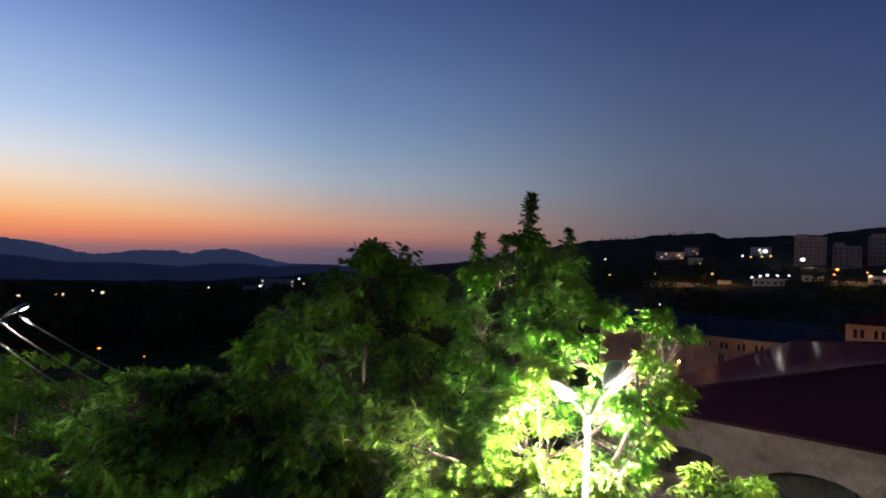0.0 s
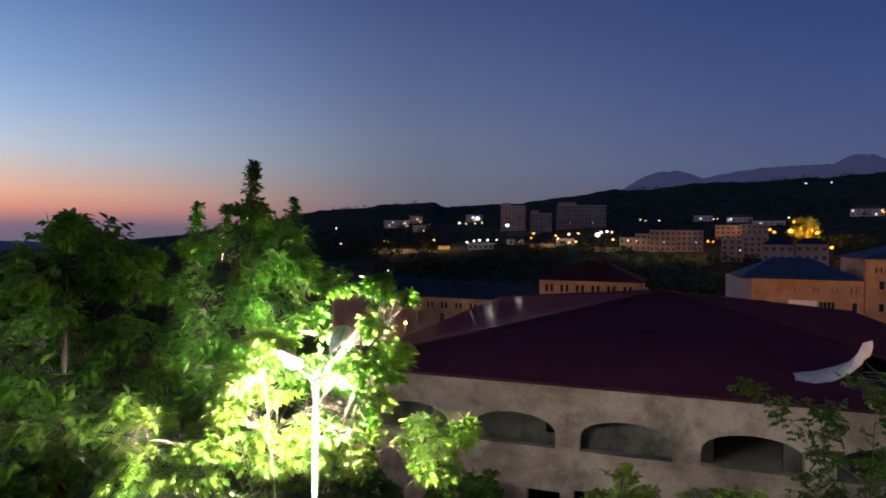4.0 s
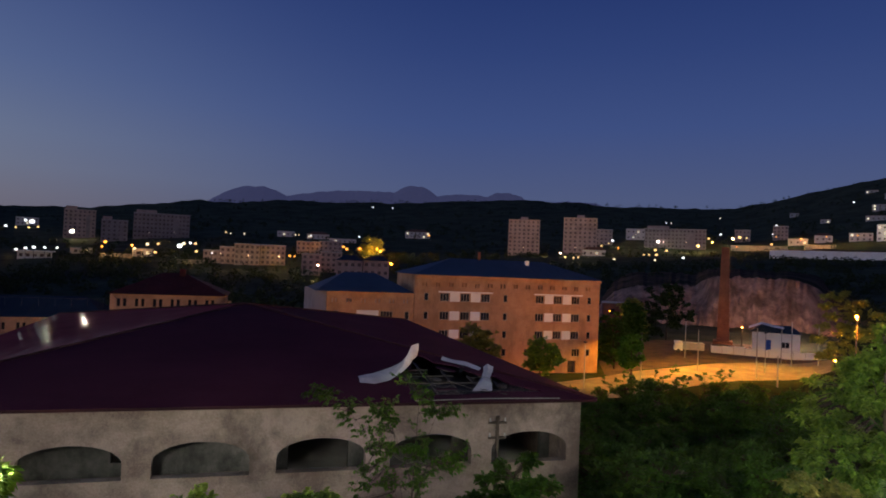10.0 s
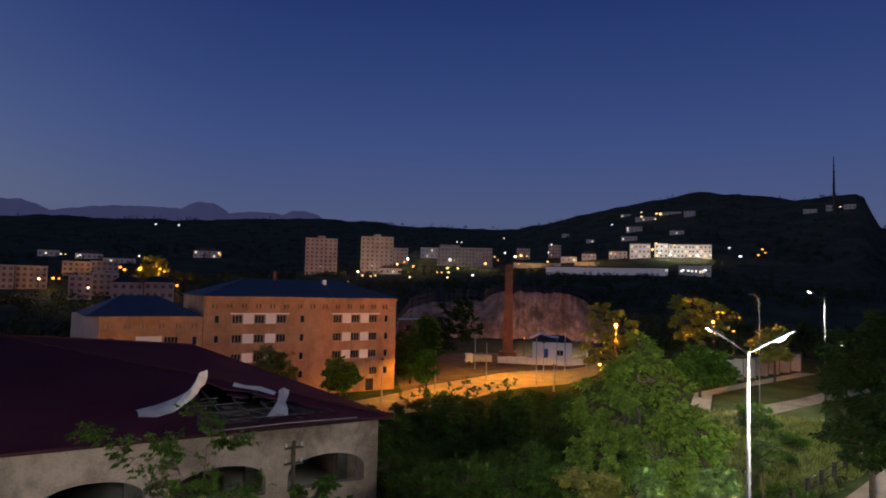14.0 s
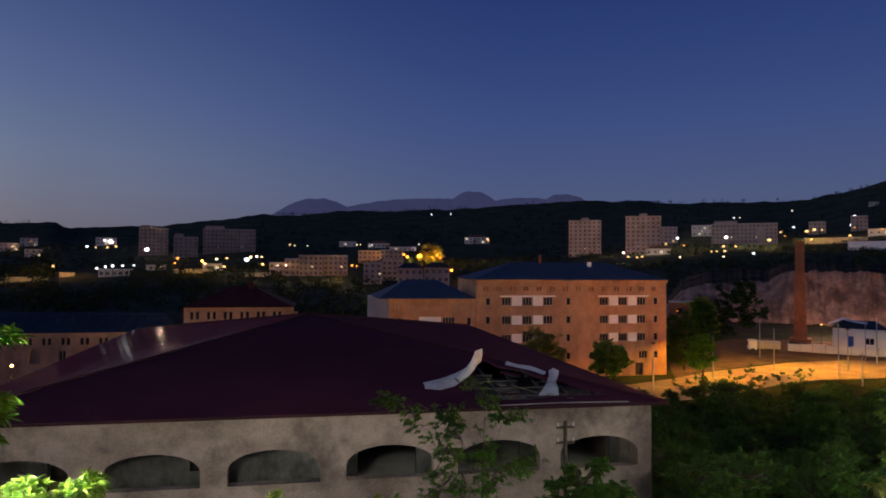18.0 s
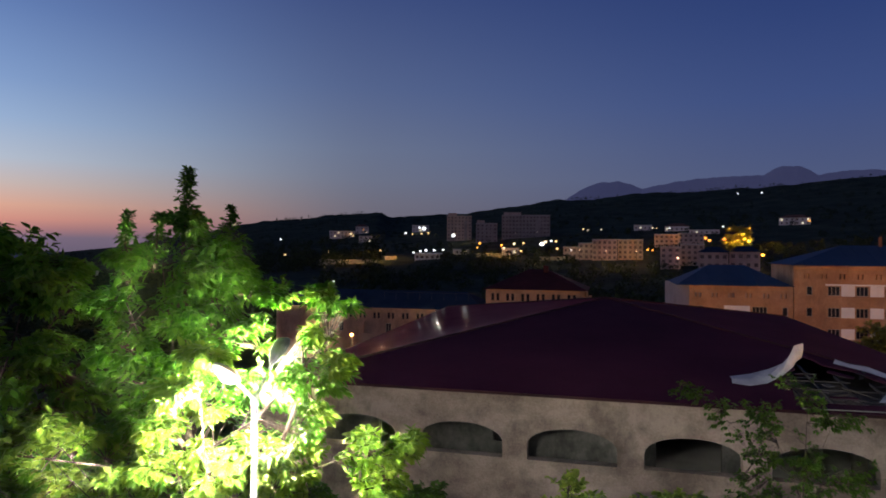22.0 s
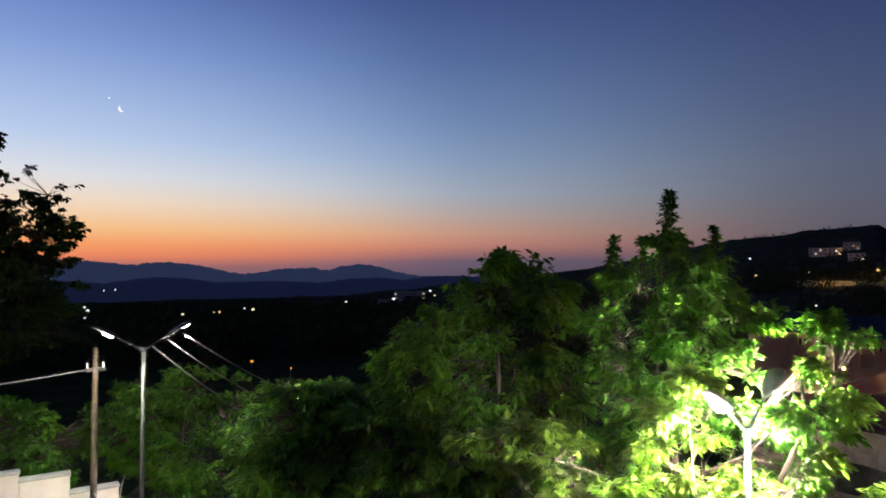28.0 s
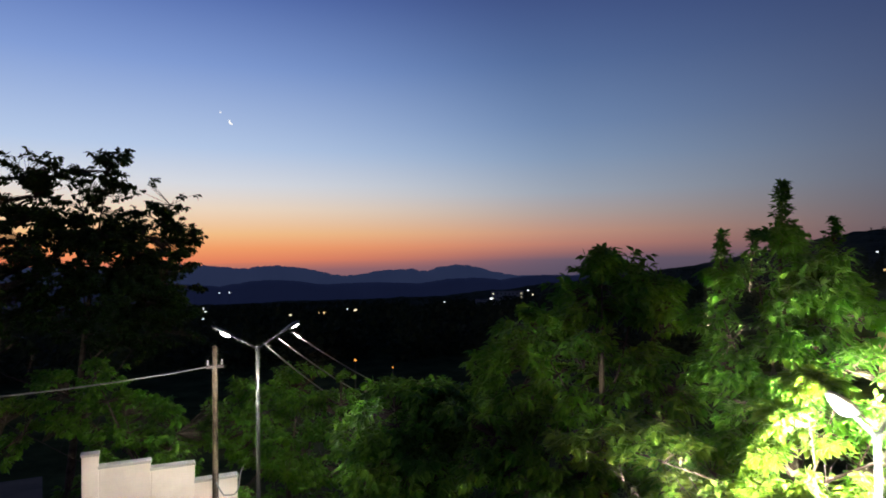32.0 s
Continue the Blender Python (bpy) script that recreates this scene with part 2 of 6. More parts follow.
def leaf_material(name, low, high, through=0.5, rough=0.5):
    mat = bpy.data.materials.new(name)
    mat.use_nodes = True
    n, l = nodes_of(mat)
    p = n["Principled BSDF"]
    geo = n.new("ShaderNodeNewGeometry")
    nz = n.new("ShaderNodeTexNoise")
    nz.inputs["Scale"].default_value = 0.9
    l.new(geo.outputs["Position"], nz.inputs["Vector"])
    add = n.new("ShaderNodeMath")
    add.operation = "MULTIPLY_ADD"
    add.inputs[1].default_value = 0.6
    l.new(geo.outputs["Random Per Island"], add.inputs[0])
    l.new(nz.outputs["Fac"], add.inputs[2])
    mr = n.new("ShaderNodeMapRange")
    mr.inputs["From Min"].default_value, mr.inputs["From Max"].default_value = 0.3, 1.1
    l.new(add.outputs[0], mr.inputs["Value"])
    c = n.new("ShaderNodeMix")
    c.data_type = "RGBA"
    c.inputs["A"].default_value, c.inputs["B"].default_value = (*low, 1), (*high, 1)
    l.new(mr.outputs["Result"], c.inputs["Factor"])
    l.new(c.outputs["Result"], p.inputs["Base Color"])
    p.inputs["Roughness"].default_value, p.inputs["Specular IOR Level"].default_value = rough, 0.15
    t = n.new("ShaderNodeBsdfTranslucent")
    l.new(c.outputs["Result"], t.inputs["Color"])
    mx = n.new("ShaderNodeMixShader")
    mx.inputs[0].default_value = through
    l.new(p.outputs[0], mx.inputs[1])
    l.new(t.outputs[0], mx.inputs[2])
    l.new(mx.outputs[0], n["Material Output"].inputs["Surface"])
    return mat


def glowing(name, colour, strength):
    mat = bpy.data.materials.new(name)
    mat.use_nodes = True
    p = nodes_of(mat)[0]["Principled BSDF"]
    p.inputs["Base Color"].default_value = (*colour, 1)
    p.inputs["Emission Color"].default_value, p.inputs["Emission Strength"].default_value = (*colour, 1), strength
    return mat


M_ground = surface("meadow_soil", (0.02, 0.03, 0.012), (0.06, 0.075, 0.03), 6.0, 3.0, 1.0, bump=0.8, bump_size=0.1, spec=0.0)
M_forest = surface("far_woodland", (0.035, 0.042, 0.03), (0.075, 0.085, 0.058), 25.0, 0.25, 1.0, bump=1.0, bump_size=2.0, spec=0.0)
M_asphalt = surface("asphalt", (0.045, 0.043, 0.042), (0.085, 0.08, 0.075), 3.0, 60, 0.9)
M_dirtroad = surface("dusty_road", (0.16, 0.12, 0.08), (0.32, 0.25, 0.17), 3.0, 8, 0.95, bump=0.5, bump_size=0.05)
M_plaster = surface("weathered_plaster", (0.155, 0.118, 0.096), (0.31, 0.248, 0.205), 3.0, 14, 0.95, bump=0.6, spread=(0.38, 0.62), streak=(1, 1, 1.5), spec=0.1, stain=((0.075, 0.06, 0.05), (0.42, 0.42, 0.3), 0.5, 0.68))
# loggia plaster darkened, so the recess's shade sits in its colour
M_inner = surface("shade_darkened_inner_plaster", (0.05, 0.052, 0.047), (0.15, 0.145, 0.13), 1.3, 30, 0.95, spec=0.1, stain=((0.03, 0.03, 0.028), (0.7, 0.7, 0.5), 0.45, 0.65))
M_roof_red = surface("oxide_red_sheet_metal", (0.038, 0.011, 0.02), (0.06, 0.017, 0.03), 5.0, 20, 0.7, metal=0.0, bump=0.05, spec=0.015)
# left slope's red lightened, the light on that side put into its colour
M_roof_gloss = surface("lit_red_sheet_metal", (0.17, 0.034, 0.045), (0.25, 0.052, 0.066), 5.0, 3, 0.8, metal=0.0, bump=0.03, spec=0.0)
nodes_of(M_roof_gloss)[0]["Principled BSDF"].inputs["Coat Weight"].default_value = 0.28
nodes_of(M_roof_gloss)[0]["Principled BSDF"].inputs["Coat Roughness"].default_value = 0.045
gn, gl = nodes_of(M_roof_gloss)
ripple_map, ripple, ripple_bump = gn.new("ShaderNodeMapping"), gn.new("ShaderNodeTexNoise"), gn.new("ShaderNodeBump")
ripple_map.inputs["Scale"].default_value = (3.0, 0.12, 3.0)
ripple.inputs["Scale"].default_value = 1.0
ripple_bump.inputs["Strength"].default_value, ripple_bump.inputs["Distance"].default_value = 0.35, 0.03
gl.new(gn.new("ShaderNodeNewGeometry").outputs["Position"], ripple_map.inputs["Vector"])
gl.new(ripple_map.outputs["Vector"], ripple.inputs["Vector"])
gl.new(ripple.outputs["Fac"], ripple_bump.inputs["Height"])
gl.new(ripple_bump.outputs["Normal"], gn["Principled BSDF"].inputs["Coat Normal"])
M_eave = surface("dark_eave_metal", (0.02, 0.008, 0.01), (0.05, 0.015, 0.018), 2.0, 20, 0.7, spec=0.1)
M_roof_blue = surface("blue_sheet_metal", (0.017, 0.04, 0.078), (0.028, 0.06, 0.11), 5.0, 20, 0.6, spec=0.15)
M_roof_dull = surface("dull_blue_sheet_metal", (0.012, 0.024, 0.042), (0.022, 0.04, 0.065), 5.0, 20, 0.8, spec=0.05)
M_tuff = surface("orange_tuff", (0.31, 0.172, 0.098), (0.47, 0.285, 0.168), 3.0, 5, 0.9, spread=(0.35, 0.65), spec=0.1, stain=((0.17, 0.10, 0.065), (0.3, 0.3, 0.12), 0.5, 0.75))
M_tuff_dull = surface("dull_pinkish_tuff", (0.28, 0.17, 0.12), (0.42, 0.27, 0.19), 3.0, 5, 0.9, spec=0.1, stain=((0.12, 0.085, 0.07), (0.3, 0.3, 0.15), 0.48, 0.72))
M_white = surface("white_paint", (0.66, 0.65, 0.62), (0.82, 0.81, 0.78), 2.0, 30, 0.7)
M_steel = surface("galvanised_steel", (0.04, 0.042, 0.044), (0.085, 0.087, 0.09), 0.8, 60, 0.5, metal=0.3, bump=0.1)
M_concrete = surface("grey_concrete", (0.3, 0.29, 0.27), (0.45, 0.43, 0.4), 2.0, 40, 0.9)
M_pink = surface("pinkish_tuff_block", (0.34, 0.25, 0.21), (0.46, 0.35, 0.30), 6.0, 2, 0.9, stain=((0.2, 0.15, 0.13), (0.12, 0.12, 0.08), 0.5, 0.75))
M_bark = surface("bark", (0.035, 0.027, 0.02), (0.095, 0.075, 0.058), 0.25, 30, 0.95, bump=0.8)
M_cable = surface("cable_sheath", (0.1, 0.1, 0.1), (0.18, 0.18, 0.18), 1.0, 50, 0.6)
M_leaf = leaf_material("bright_leaf", (0.026, 0.1, 0.008), (0.095, 0.225, 0.02), 0.42)
# lightened copy of the leaf, its colour making up for weak lamplight
M_leaf_bright = leaf_material("lamp_lightened_leaf", (0.032, 0.115, 0.008), (0.11, 0.25, 0.02), 0.36)
M_leaf_dark = leaf_material("dark_leaf", (0.018, 0.055, 0.006), (0.06, 0.125, 0.014), 0.35)
M_leaf_mid = leaf_material("mid_leaf", (0.03, 0.085, 0.008), (0.095, 0.18, 0.02), 0.4)
# leaf green darkened to near black, putting the unlit trees' shade into it
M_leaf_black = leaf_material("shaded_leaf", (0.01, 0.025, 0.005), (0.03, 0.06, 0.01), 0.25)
M_lamp_white = glowing("led_lens", (1.0, 0.97, 0.88), 30.0)

# ---------------------------------------------------------------- land
RIDGE_AZ = (-180, -90, -62, -52, -46, -40, -30, -20.2, -19.2, -12.5, -6, 1, 21, 34, 40, 44, 50, 55, 62, 66.4, 67.4, 90, 180)
RIDGE_EL = (-2.6, -2.9, -2.4, -1.25, -0.6, 0.3, 2.4, 3.4, 2.8, 3.1, 4.3, 4.8, 5.8, 5.55, 5.4, 6.3, 7.7, 8.5, 7.7, 7.9, 5.4, 4.0, 0.0)


def ground_z(x, y):
    """Height of the land: a road terrace by the camera, a valley below it, and wooded hills round it."""
    x, y = np.asarray(x, float), np.asarray(y, float)
    r, az = np.hypot(x, y), np.degrees(np.arctan2(x, y))
    ridge = np.interp(az, RIDGE_AZ, RIDGE_EL)
    rd = np.interp(az, (-60, -40, -20, 60, 75), (1500, 1300, 1100, 1000, 900))
    top = EYE + rd * np.tan(np.radians(ridge))
    mid = np.interp(az, (-180, -60, -40, -15, 10, 30, 50, 70, 180), (-16, -22, -8, 10, 14, 20, 22, 12, -10))
    low = -8.0 + 0 * r
    valley = np.interp(r, (0, 13, 27, 60, 100, 180), (0, 0, -2.9, -5.5, -8.0, -8.0))
    s1, s2 = smooth(180, 500, r), np.clip((r - 500) / (rd - 500), 0, 1) ** 1.3
    z = np.where(r < 180, valley, low + (mid - low) * s1)
    z = np.where(r > 500, mid + (top - mid) * s2, z)
    z = np.where(r > rd, top - (r - rd) * 0.06 * smooth(0, 500, r - rd), z)
    near = smooth(-8, 4, x - y)
    terrace = (near + (smooth(44, 54, az) - near) * smooth(35, 70, r)) * (1 - smooth(110, 260, r))
    z = z * (1 - terrace) + 0.0 * terrace
    return z


def land(az, d):
    x, y = d * math.sin(radians(az)), d * math.cos(radians(az))
    return x, y, float(ground_z(x, y))


def build_ground():
    rings = np.concatenate([[0.5], np.geomspace(3, 4800, 190)])
    n = 720
    a = np.linspace(0, 2 * np.pi, n, endpoint=False)
    R, A = np.meshgrid(rings, a, indexing="ij")
    X, Y = R * np.sin(A), R * np.cos(A)
    Zz = ground_z(X, Y)
    rough = np.array([noise.noise(Vector((x * 0.012, y * 0.012, 0))) + 0.6 * noise.noise(Vector((x * 0.05, y * 0.05, 3))) for x, y in zip(X.ravel(), Y.ravel())]).reshape(X.shape)
    Zz = Zz + rough * (0.15 + 1.2 * smooth(300, 600, R) + 3.5 * smooth(850, 1100, R)) * smooth(14, 60, R)
    k = np.arange(len(rings) - 1)[:, None] * n + np.arange(n)[None, :]
    k2 = np.arange(len(rings) - 1)[:, None] * n + (np.arange(n)[None, :] + 1) % n
    faces = np.stack([k, k + n, k2 + n, k2], -1).reshape(-1, 4)
    me = mesh_np("ground", np.stack([X, Y, Zz], -1).reshape(-1, 3), faces)
    ob = from_mesh("ground", me, [M_ground, M_forest], None, "", True)
    far_face = np.repeat((rings[:-1] > 160).astype(np.int32), n)
    me.polygons.foreach_set("material_index", far_face)
    tagged(ob, "dark grassy slope falling to a wooded valley and hills", "ground", kind="structure")


build_ground()


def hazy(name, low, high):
    """Distance: far ranges, the evening haze put into their colour as a faint glow."""
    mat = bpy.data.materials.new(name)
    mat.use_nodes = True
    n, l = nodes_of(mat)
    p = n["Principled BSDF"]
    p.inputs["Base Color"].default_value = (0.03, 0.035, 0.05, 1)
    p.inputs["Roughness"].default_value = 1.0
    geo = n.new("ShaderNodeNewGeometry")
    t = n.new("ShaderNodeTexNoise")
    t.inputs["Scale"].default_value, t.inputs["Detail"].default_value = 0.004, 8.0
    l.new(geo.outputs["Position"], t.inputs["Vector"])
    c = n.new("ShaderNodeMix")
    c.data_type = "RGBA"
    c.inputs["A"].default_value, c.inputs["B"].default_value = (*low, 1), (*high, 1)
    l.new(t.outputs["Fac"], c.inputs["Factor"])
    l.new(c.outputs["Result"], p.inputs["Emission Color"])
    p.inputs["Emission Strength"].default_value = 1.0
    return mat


def far_range(name, humps, d, az0, az1, foot, mat, label, wob=0.12):
    """A mountain range at distance d: humps (azimuth, half-width, elevation) in degrees."""
    az = np.arange(az0, az1, 0.1)
    el = np.full_like(az, foot)
    for c, w, h in humps:
        el = np.maximum(el, foot + (h - foot) * np.exp(-np.abs((az - c) / w) ** 2.4))
    el = el + wob * np.array([noise.noise(Vector((a * 1.3, d, 0))) + 0.5 * noise.noise(Vector((a * 4, d, 1))) for a in az])
    rows = []
    for k, (f, dd) in enumerate(((0.0, 300), (0.5, 150), (0.9, 50), (1.0, 0), (0.9, -120), (0.0, -300))):
        D = d - dd
        zt = EYE + d * np.tan(np.radians(el))
        z0 = -320
        rows.append(np.stack([D * np.sin(np.radians(az)), D * np.cos(np.radians(az)), z0 + (zt - z0) * f], -1))
    V = np.stack(rows)
    n = len(az)
    k = np.arange(len(rows) - 1)[:, None] * n + np.arange(n - 1)[None, :]
    me = mesh_np(name, V.reshape(-1, 3), np.stack([k, k + 1, k + n + 1, k + n], -1).reshape(-1, 4))
    tagged(from_mesh(name, me, mat, None, "", True), label, "mountains", kind="structure")


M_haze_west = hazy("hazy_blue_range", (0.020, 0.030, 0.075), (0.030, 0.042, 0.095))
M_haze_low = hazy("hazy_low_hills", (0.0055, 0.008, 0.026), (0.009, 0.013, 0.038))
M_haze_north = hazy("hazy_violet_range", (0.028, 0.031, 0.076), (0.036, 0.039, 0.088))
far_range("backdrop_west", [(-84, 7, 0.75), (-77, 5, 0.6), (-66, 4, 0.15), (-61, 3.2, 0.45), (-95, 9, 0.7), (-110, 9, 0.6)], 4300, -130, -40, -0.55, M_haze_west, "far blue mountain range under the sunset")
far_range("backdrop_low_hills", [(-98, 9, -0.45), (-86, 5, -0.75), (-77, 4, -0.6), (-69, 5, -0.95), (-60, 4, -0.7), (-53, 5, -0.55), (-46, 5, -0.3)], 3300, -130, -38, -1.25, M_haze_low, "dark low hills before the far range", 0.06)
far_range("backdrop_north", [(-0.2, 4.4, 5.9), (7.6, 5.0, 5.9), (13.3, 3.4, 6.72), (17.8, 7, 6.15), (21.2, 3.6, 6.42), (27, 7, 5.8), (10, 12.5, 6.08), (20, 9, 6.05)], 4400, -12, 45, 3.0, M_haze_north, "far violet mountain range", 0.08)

M_board = surface("dull_panel", (0.12, 0.12, 0.115), (0.22, 0.215, 0.2), 1.5, 20, 0.8)
M_path = surface("dull_paving", (0.09, 0.085, 0.078), (0.17, 0.16, 0.145), 2.5, 30, 0.9, stain=((0.05, 0.05, 0.045), (0.3, 0.3, 0.3), 0.5, 0.65))
M_curb = surface("pale_concrete_path", (0.2, 0.185, 0.16), (0.33, 0.305, 0.265), 2.0, 40, 0.9)
M_wood = surface("weathered_timber", (0.10, 0.085, 0.07), (0.2, 0.17, 0.14), 0.4, 25, 0.9, bump=0.6)
M_sheet = surface("bare_sheet_metal", (0.26, 0.26, 0.28), (0.46, 0.46, 0.48), 1.0, 20, 0.5, metal=0.3)
M_glass = surface("dark_window_glass", (0.012, 0.013, 0.016), (0.03, 0.03, 0.035), 2.0, 6, 0.15, bump=0.02)
M_frame = surface("window_frame_paint", (0.3, 0.25, 0.2), (0.45, 0.39, 0.32), 1.0, 30, 0.7)
M_cream = surface("cream_render", (0.55, 0.48, 0.42), (0.7, 0.62, 0.55), 1.6, 30, 0.9)
M_scree = surface("brown_scree", (0.05, 0.036, 0.028), (0.14, 0.09, 0.065), 9.0, 0.6, 1.0, bump=0.6, bump_size=0.4, spec=0.0, stain=((0.03, 0.036, 0.02), (0.06, 0.06, 0.06), 0.46, 0.6))
M_quarry = surface("quarry_rock", (0.13, 0.085, 0.062), (0.34, 0.215, 0.165), 5.0, 0.8, 0.95, bump=1.0, bump_size=0.5, streak=(1, 1, 0.5), spread=(0.36, 0.64), spec=0.1, stain=((0.07, 0.045, 0.035), (0.07, 0.07, 0.06), 0.48, 0.66))
M_brick = surface("red_brick", (0.11, 0.052, 0.036), (0.2, 0.1, 0.066), 2.5, 4, 0.9)
M_greyblock = surface("grey_tuff_block", (0.23, 0.19, 0.175), (0.35, 0.29, 0.265), 6.0, 2, 0.9)
M_rust = surface("dark_iron", (0.03, 0.028, 0.026), (0.07, 0.06, 0.055), 0.5, 40, 0.7)
M_bluedoor = surface("blue_paint", (0.03, 0.09, 0.32), (0.05, 0.13, 0.4), 0.6, 30, 0.6)
M_grass = leaf_material("grass_blade", (0.065, 0.085, 0.02), (0.19, 0.2, 0.06), 0.35)
M_straw = leaf_material("dry_grass", (0.15, 0.11, 0.06), (0.3, 0.23, 0.14), 0.3)
M_leaf_yellow = leaf_material("yellowish_leaf", (0.14, 0.15, 0.03), (0.26, 0.25, 0.06), 0.45)
# lit copy of the leaf: the lamplight's yellow put into its colour
M_leaf_lit = leaf_material("lamplit_leaf", (0.045, 0.11, 0.01), (0.15, 0.24, 0.028), 0.42)
# lime tone raised so shrubs look lamplit where foliage blocks the lamp
M_leaf_lime = leaf_material("lamplit_lime_leaf", (0.14, 0.22, 0.025), (0.32, 0.4, 0.07), 0.45)
M_leaf_fresh = leaf_material("fresh_leaf", (0.045, 0.11, 0.01), (0.2, 0.29, 0.04), 0.38)
M_leaf_pale = leaf_material("pale_leaf", (0.07, 0.12, 0.03), (0.14, 0.21, 0.06), 0.4)
M_woods = leaf_material("far_tree_leaf", (0.014, 0.022, 0.011), (0.04, 0.054, 0.022), 0.2, 1.0)
M_far_glass = surface("far_window", (0.07, 0.055, 0.05), (0.2, 0.155, 0.135), 6.0, 2, 0.6)
M_yard = surface("trodden_earth", (0.045, 0.032, 0.024), (0.12, 0.085, 0.06), 4.0, 6, 0.95, bump=0.6, bump_size=0.06)
M_pave = surface("pinkish_paving", (0.15, 0.105, 0.085), (0.25, 0.18, 0.145), 2.5, 30, 0.9)
M_far_white = glowing("far_white_lamp", (0.95, 0.97, 1.0), 2.2)
M_far_soft = glowing("far_soft_lamp", (1.0, 0.8, 0.5), 1.9)
M_far_warm = glowing("far_warm_lamp", (1.0, 0.62, 0.24), 1.7)
M_far_orange = glowing("far_orange_lamp", (1.0, 0.38, 0.06), 2.0)
M_moon = glowing("moonlit", (1, 0.97, 0.9), 1.6)


# ---------------------------------------------------------------- house with the balcony
def own_house():
    root = thing("own_house", (0, 0, 0), "plain rendered house wall with a concrete balcony slab", "house")
    part("wall", boxed(-4, 7, -1.6, -1.2, -0.2, 15), M_cream, root)
    part("balcony_slab", boxed(-1.8, 2.2, -1.2, 0.25, 8.25, 8.42), M_concrete, root)


own_house()


# ---------------------------------------------------------------- abandoned arcade building
def ribbon(points, width, side, lift=0.0):
    """A bent strip of sheet: points along it, widened towards side."""
    bm = bmesh.new()
    s = Vector(side).normalized() * width
    row = [(bm.verts.new(Vector(p)), bm.verts.new(Vector(p) + s * f + Vector((0, 0, lift * f)))) for p, f in points]
    for a, b in zip(row, row[1:]):
        bm.faces.new((a[0], b[0], b[1], a[1]))
    ext = bmesh.ops.extrude_face_region(bm, geom=bm.faces[:])
    bmesh.ops.translate(bm, verts=[v for v in ext["geom"] if isinstance(v, bmesh.types.BMVert)], vec=(0, 0, 0.012))
    bmesh.ops.recalc_face_normals(bm, faces=bm.faces[:])
    return bm


def sheet(low, high):
    """A torn sheet between two edge lines, in world metres, on the building's own origin."""
    bm = bmesh.new()
    off = Vector((0, -27.9, 3.2))
    rows_ = []
    for a, b in zip(low, high):
        a, b = Vector(a) + off, Vector(b) + off
        mid = (a + b) / 2 + Vector((0.03, -0.05, 0.04))
        rows_.append([bm.verts.new(v) for v in (a, mid, b)])
    for p, q in zip(rows_, rows_[1:]):
        for i in range(2):
            bm.faces.new((p[i], q[i], q[i + 1], p[i + 1]))
    ext = bmesh.ops.extrude_face_region(bm, geom=bm.faces[:])
    bmesh.ops.translate(bm, verts=[v for v in ext["geom"] if isinstance(v, bmesh.types.BMVert)], vec=(0.0, -0.008, 0.01))
    bmesh.ops.recalc_face_normals(bm, faces=bm.faces[:])
    return bm


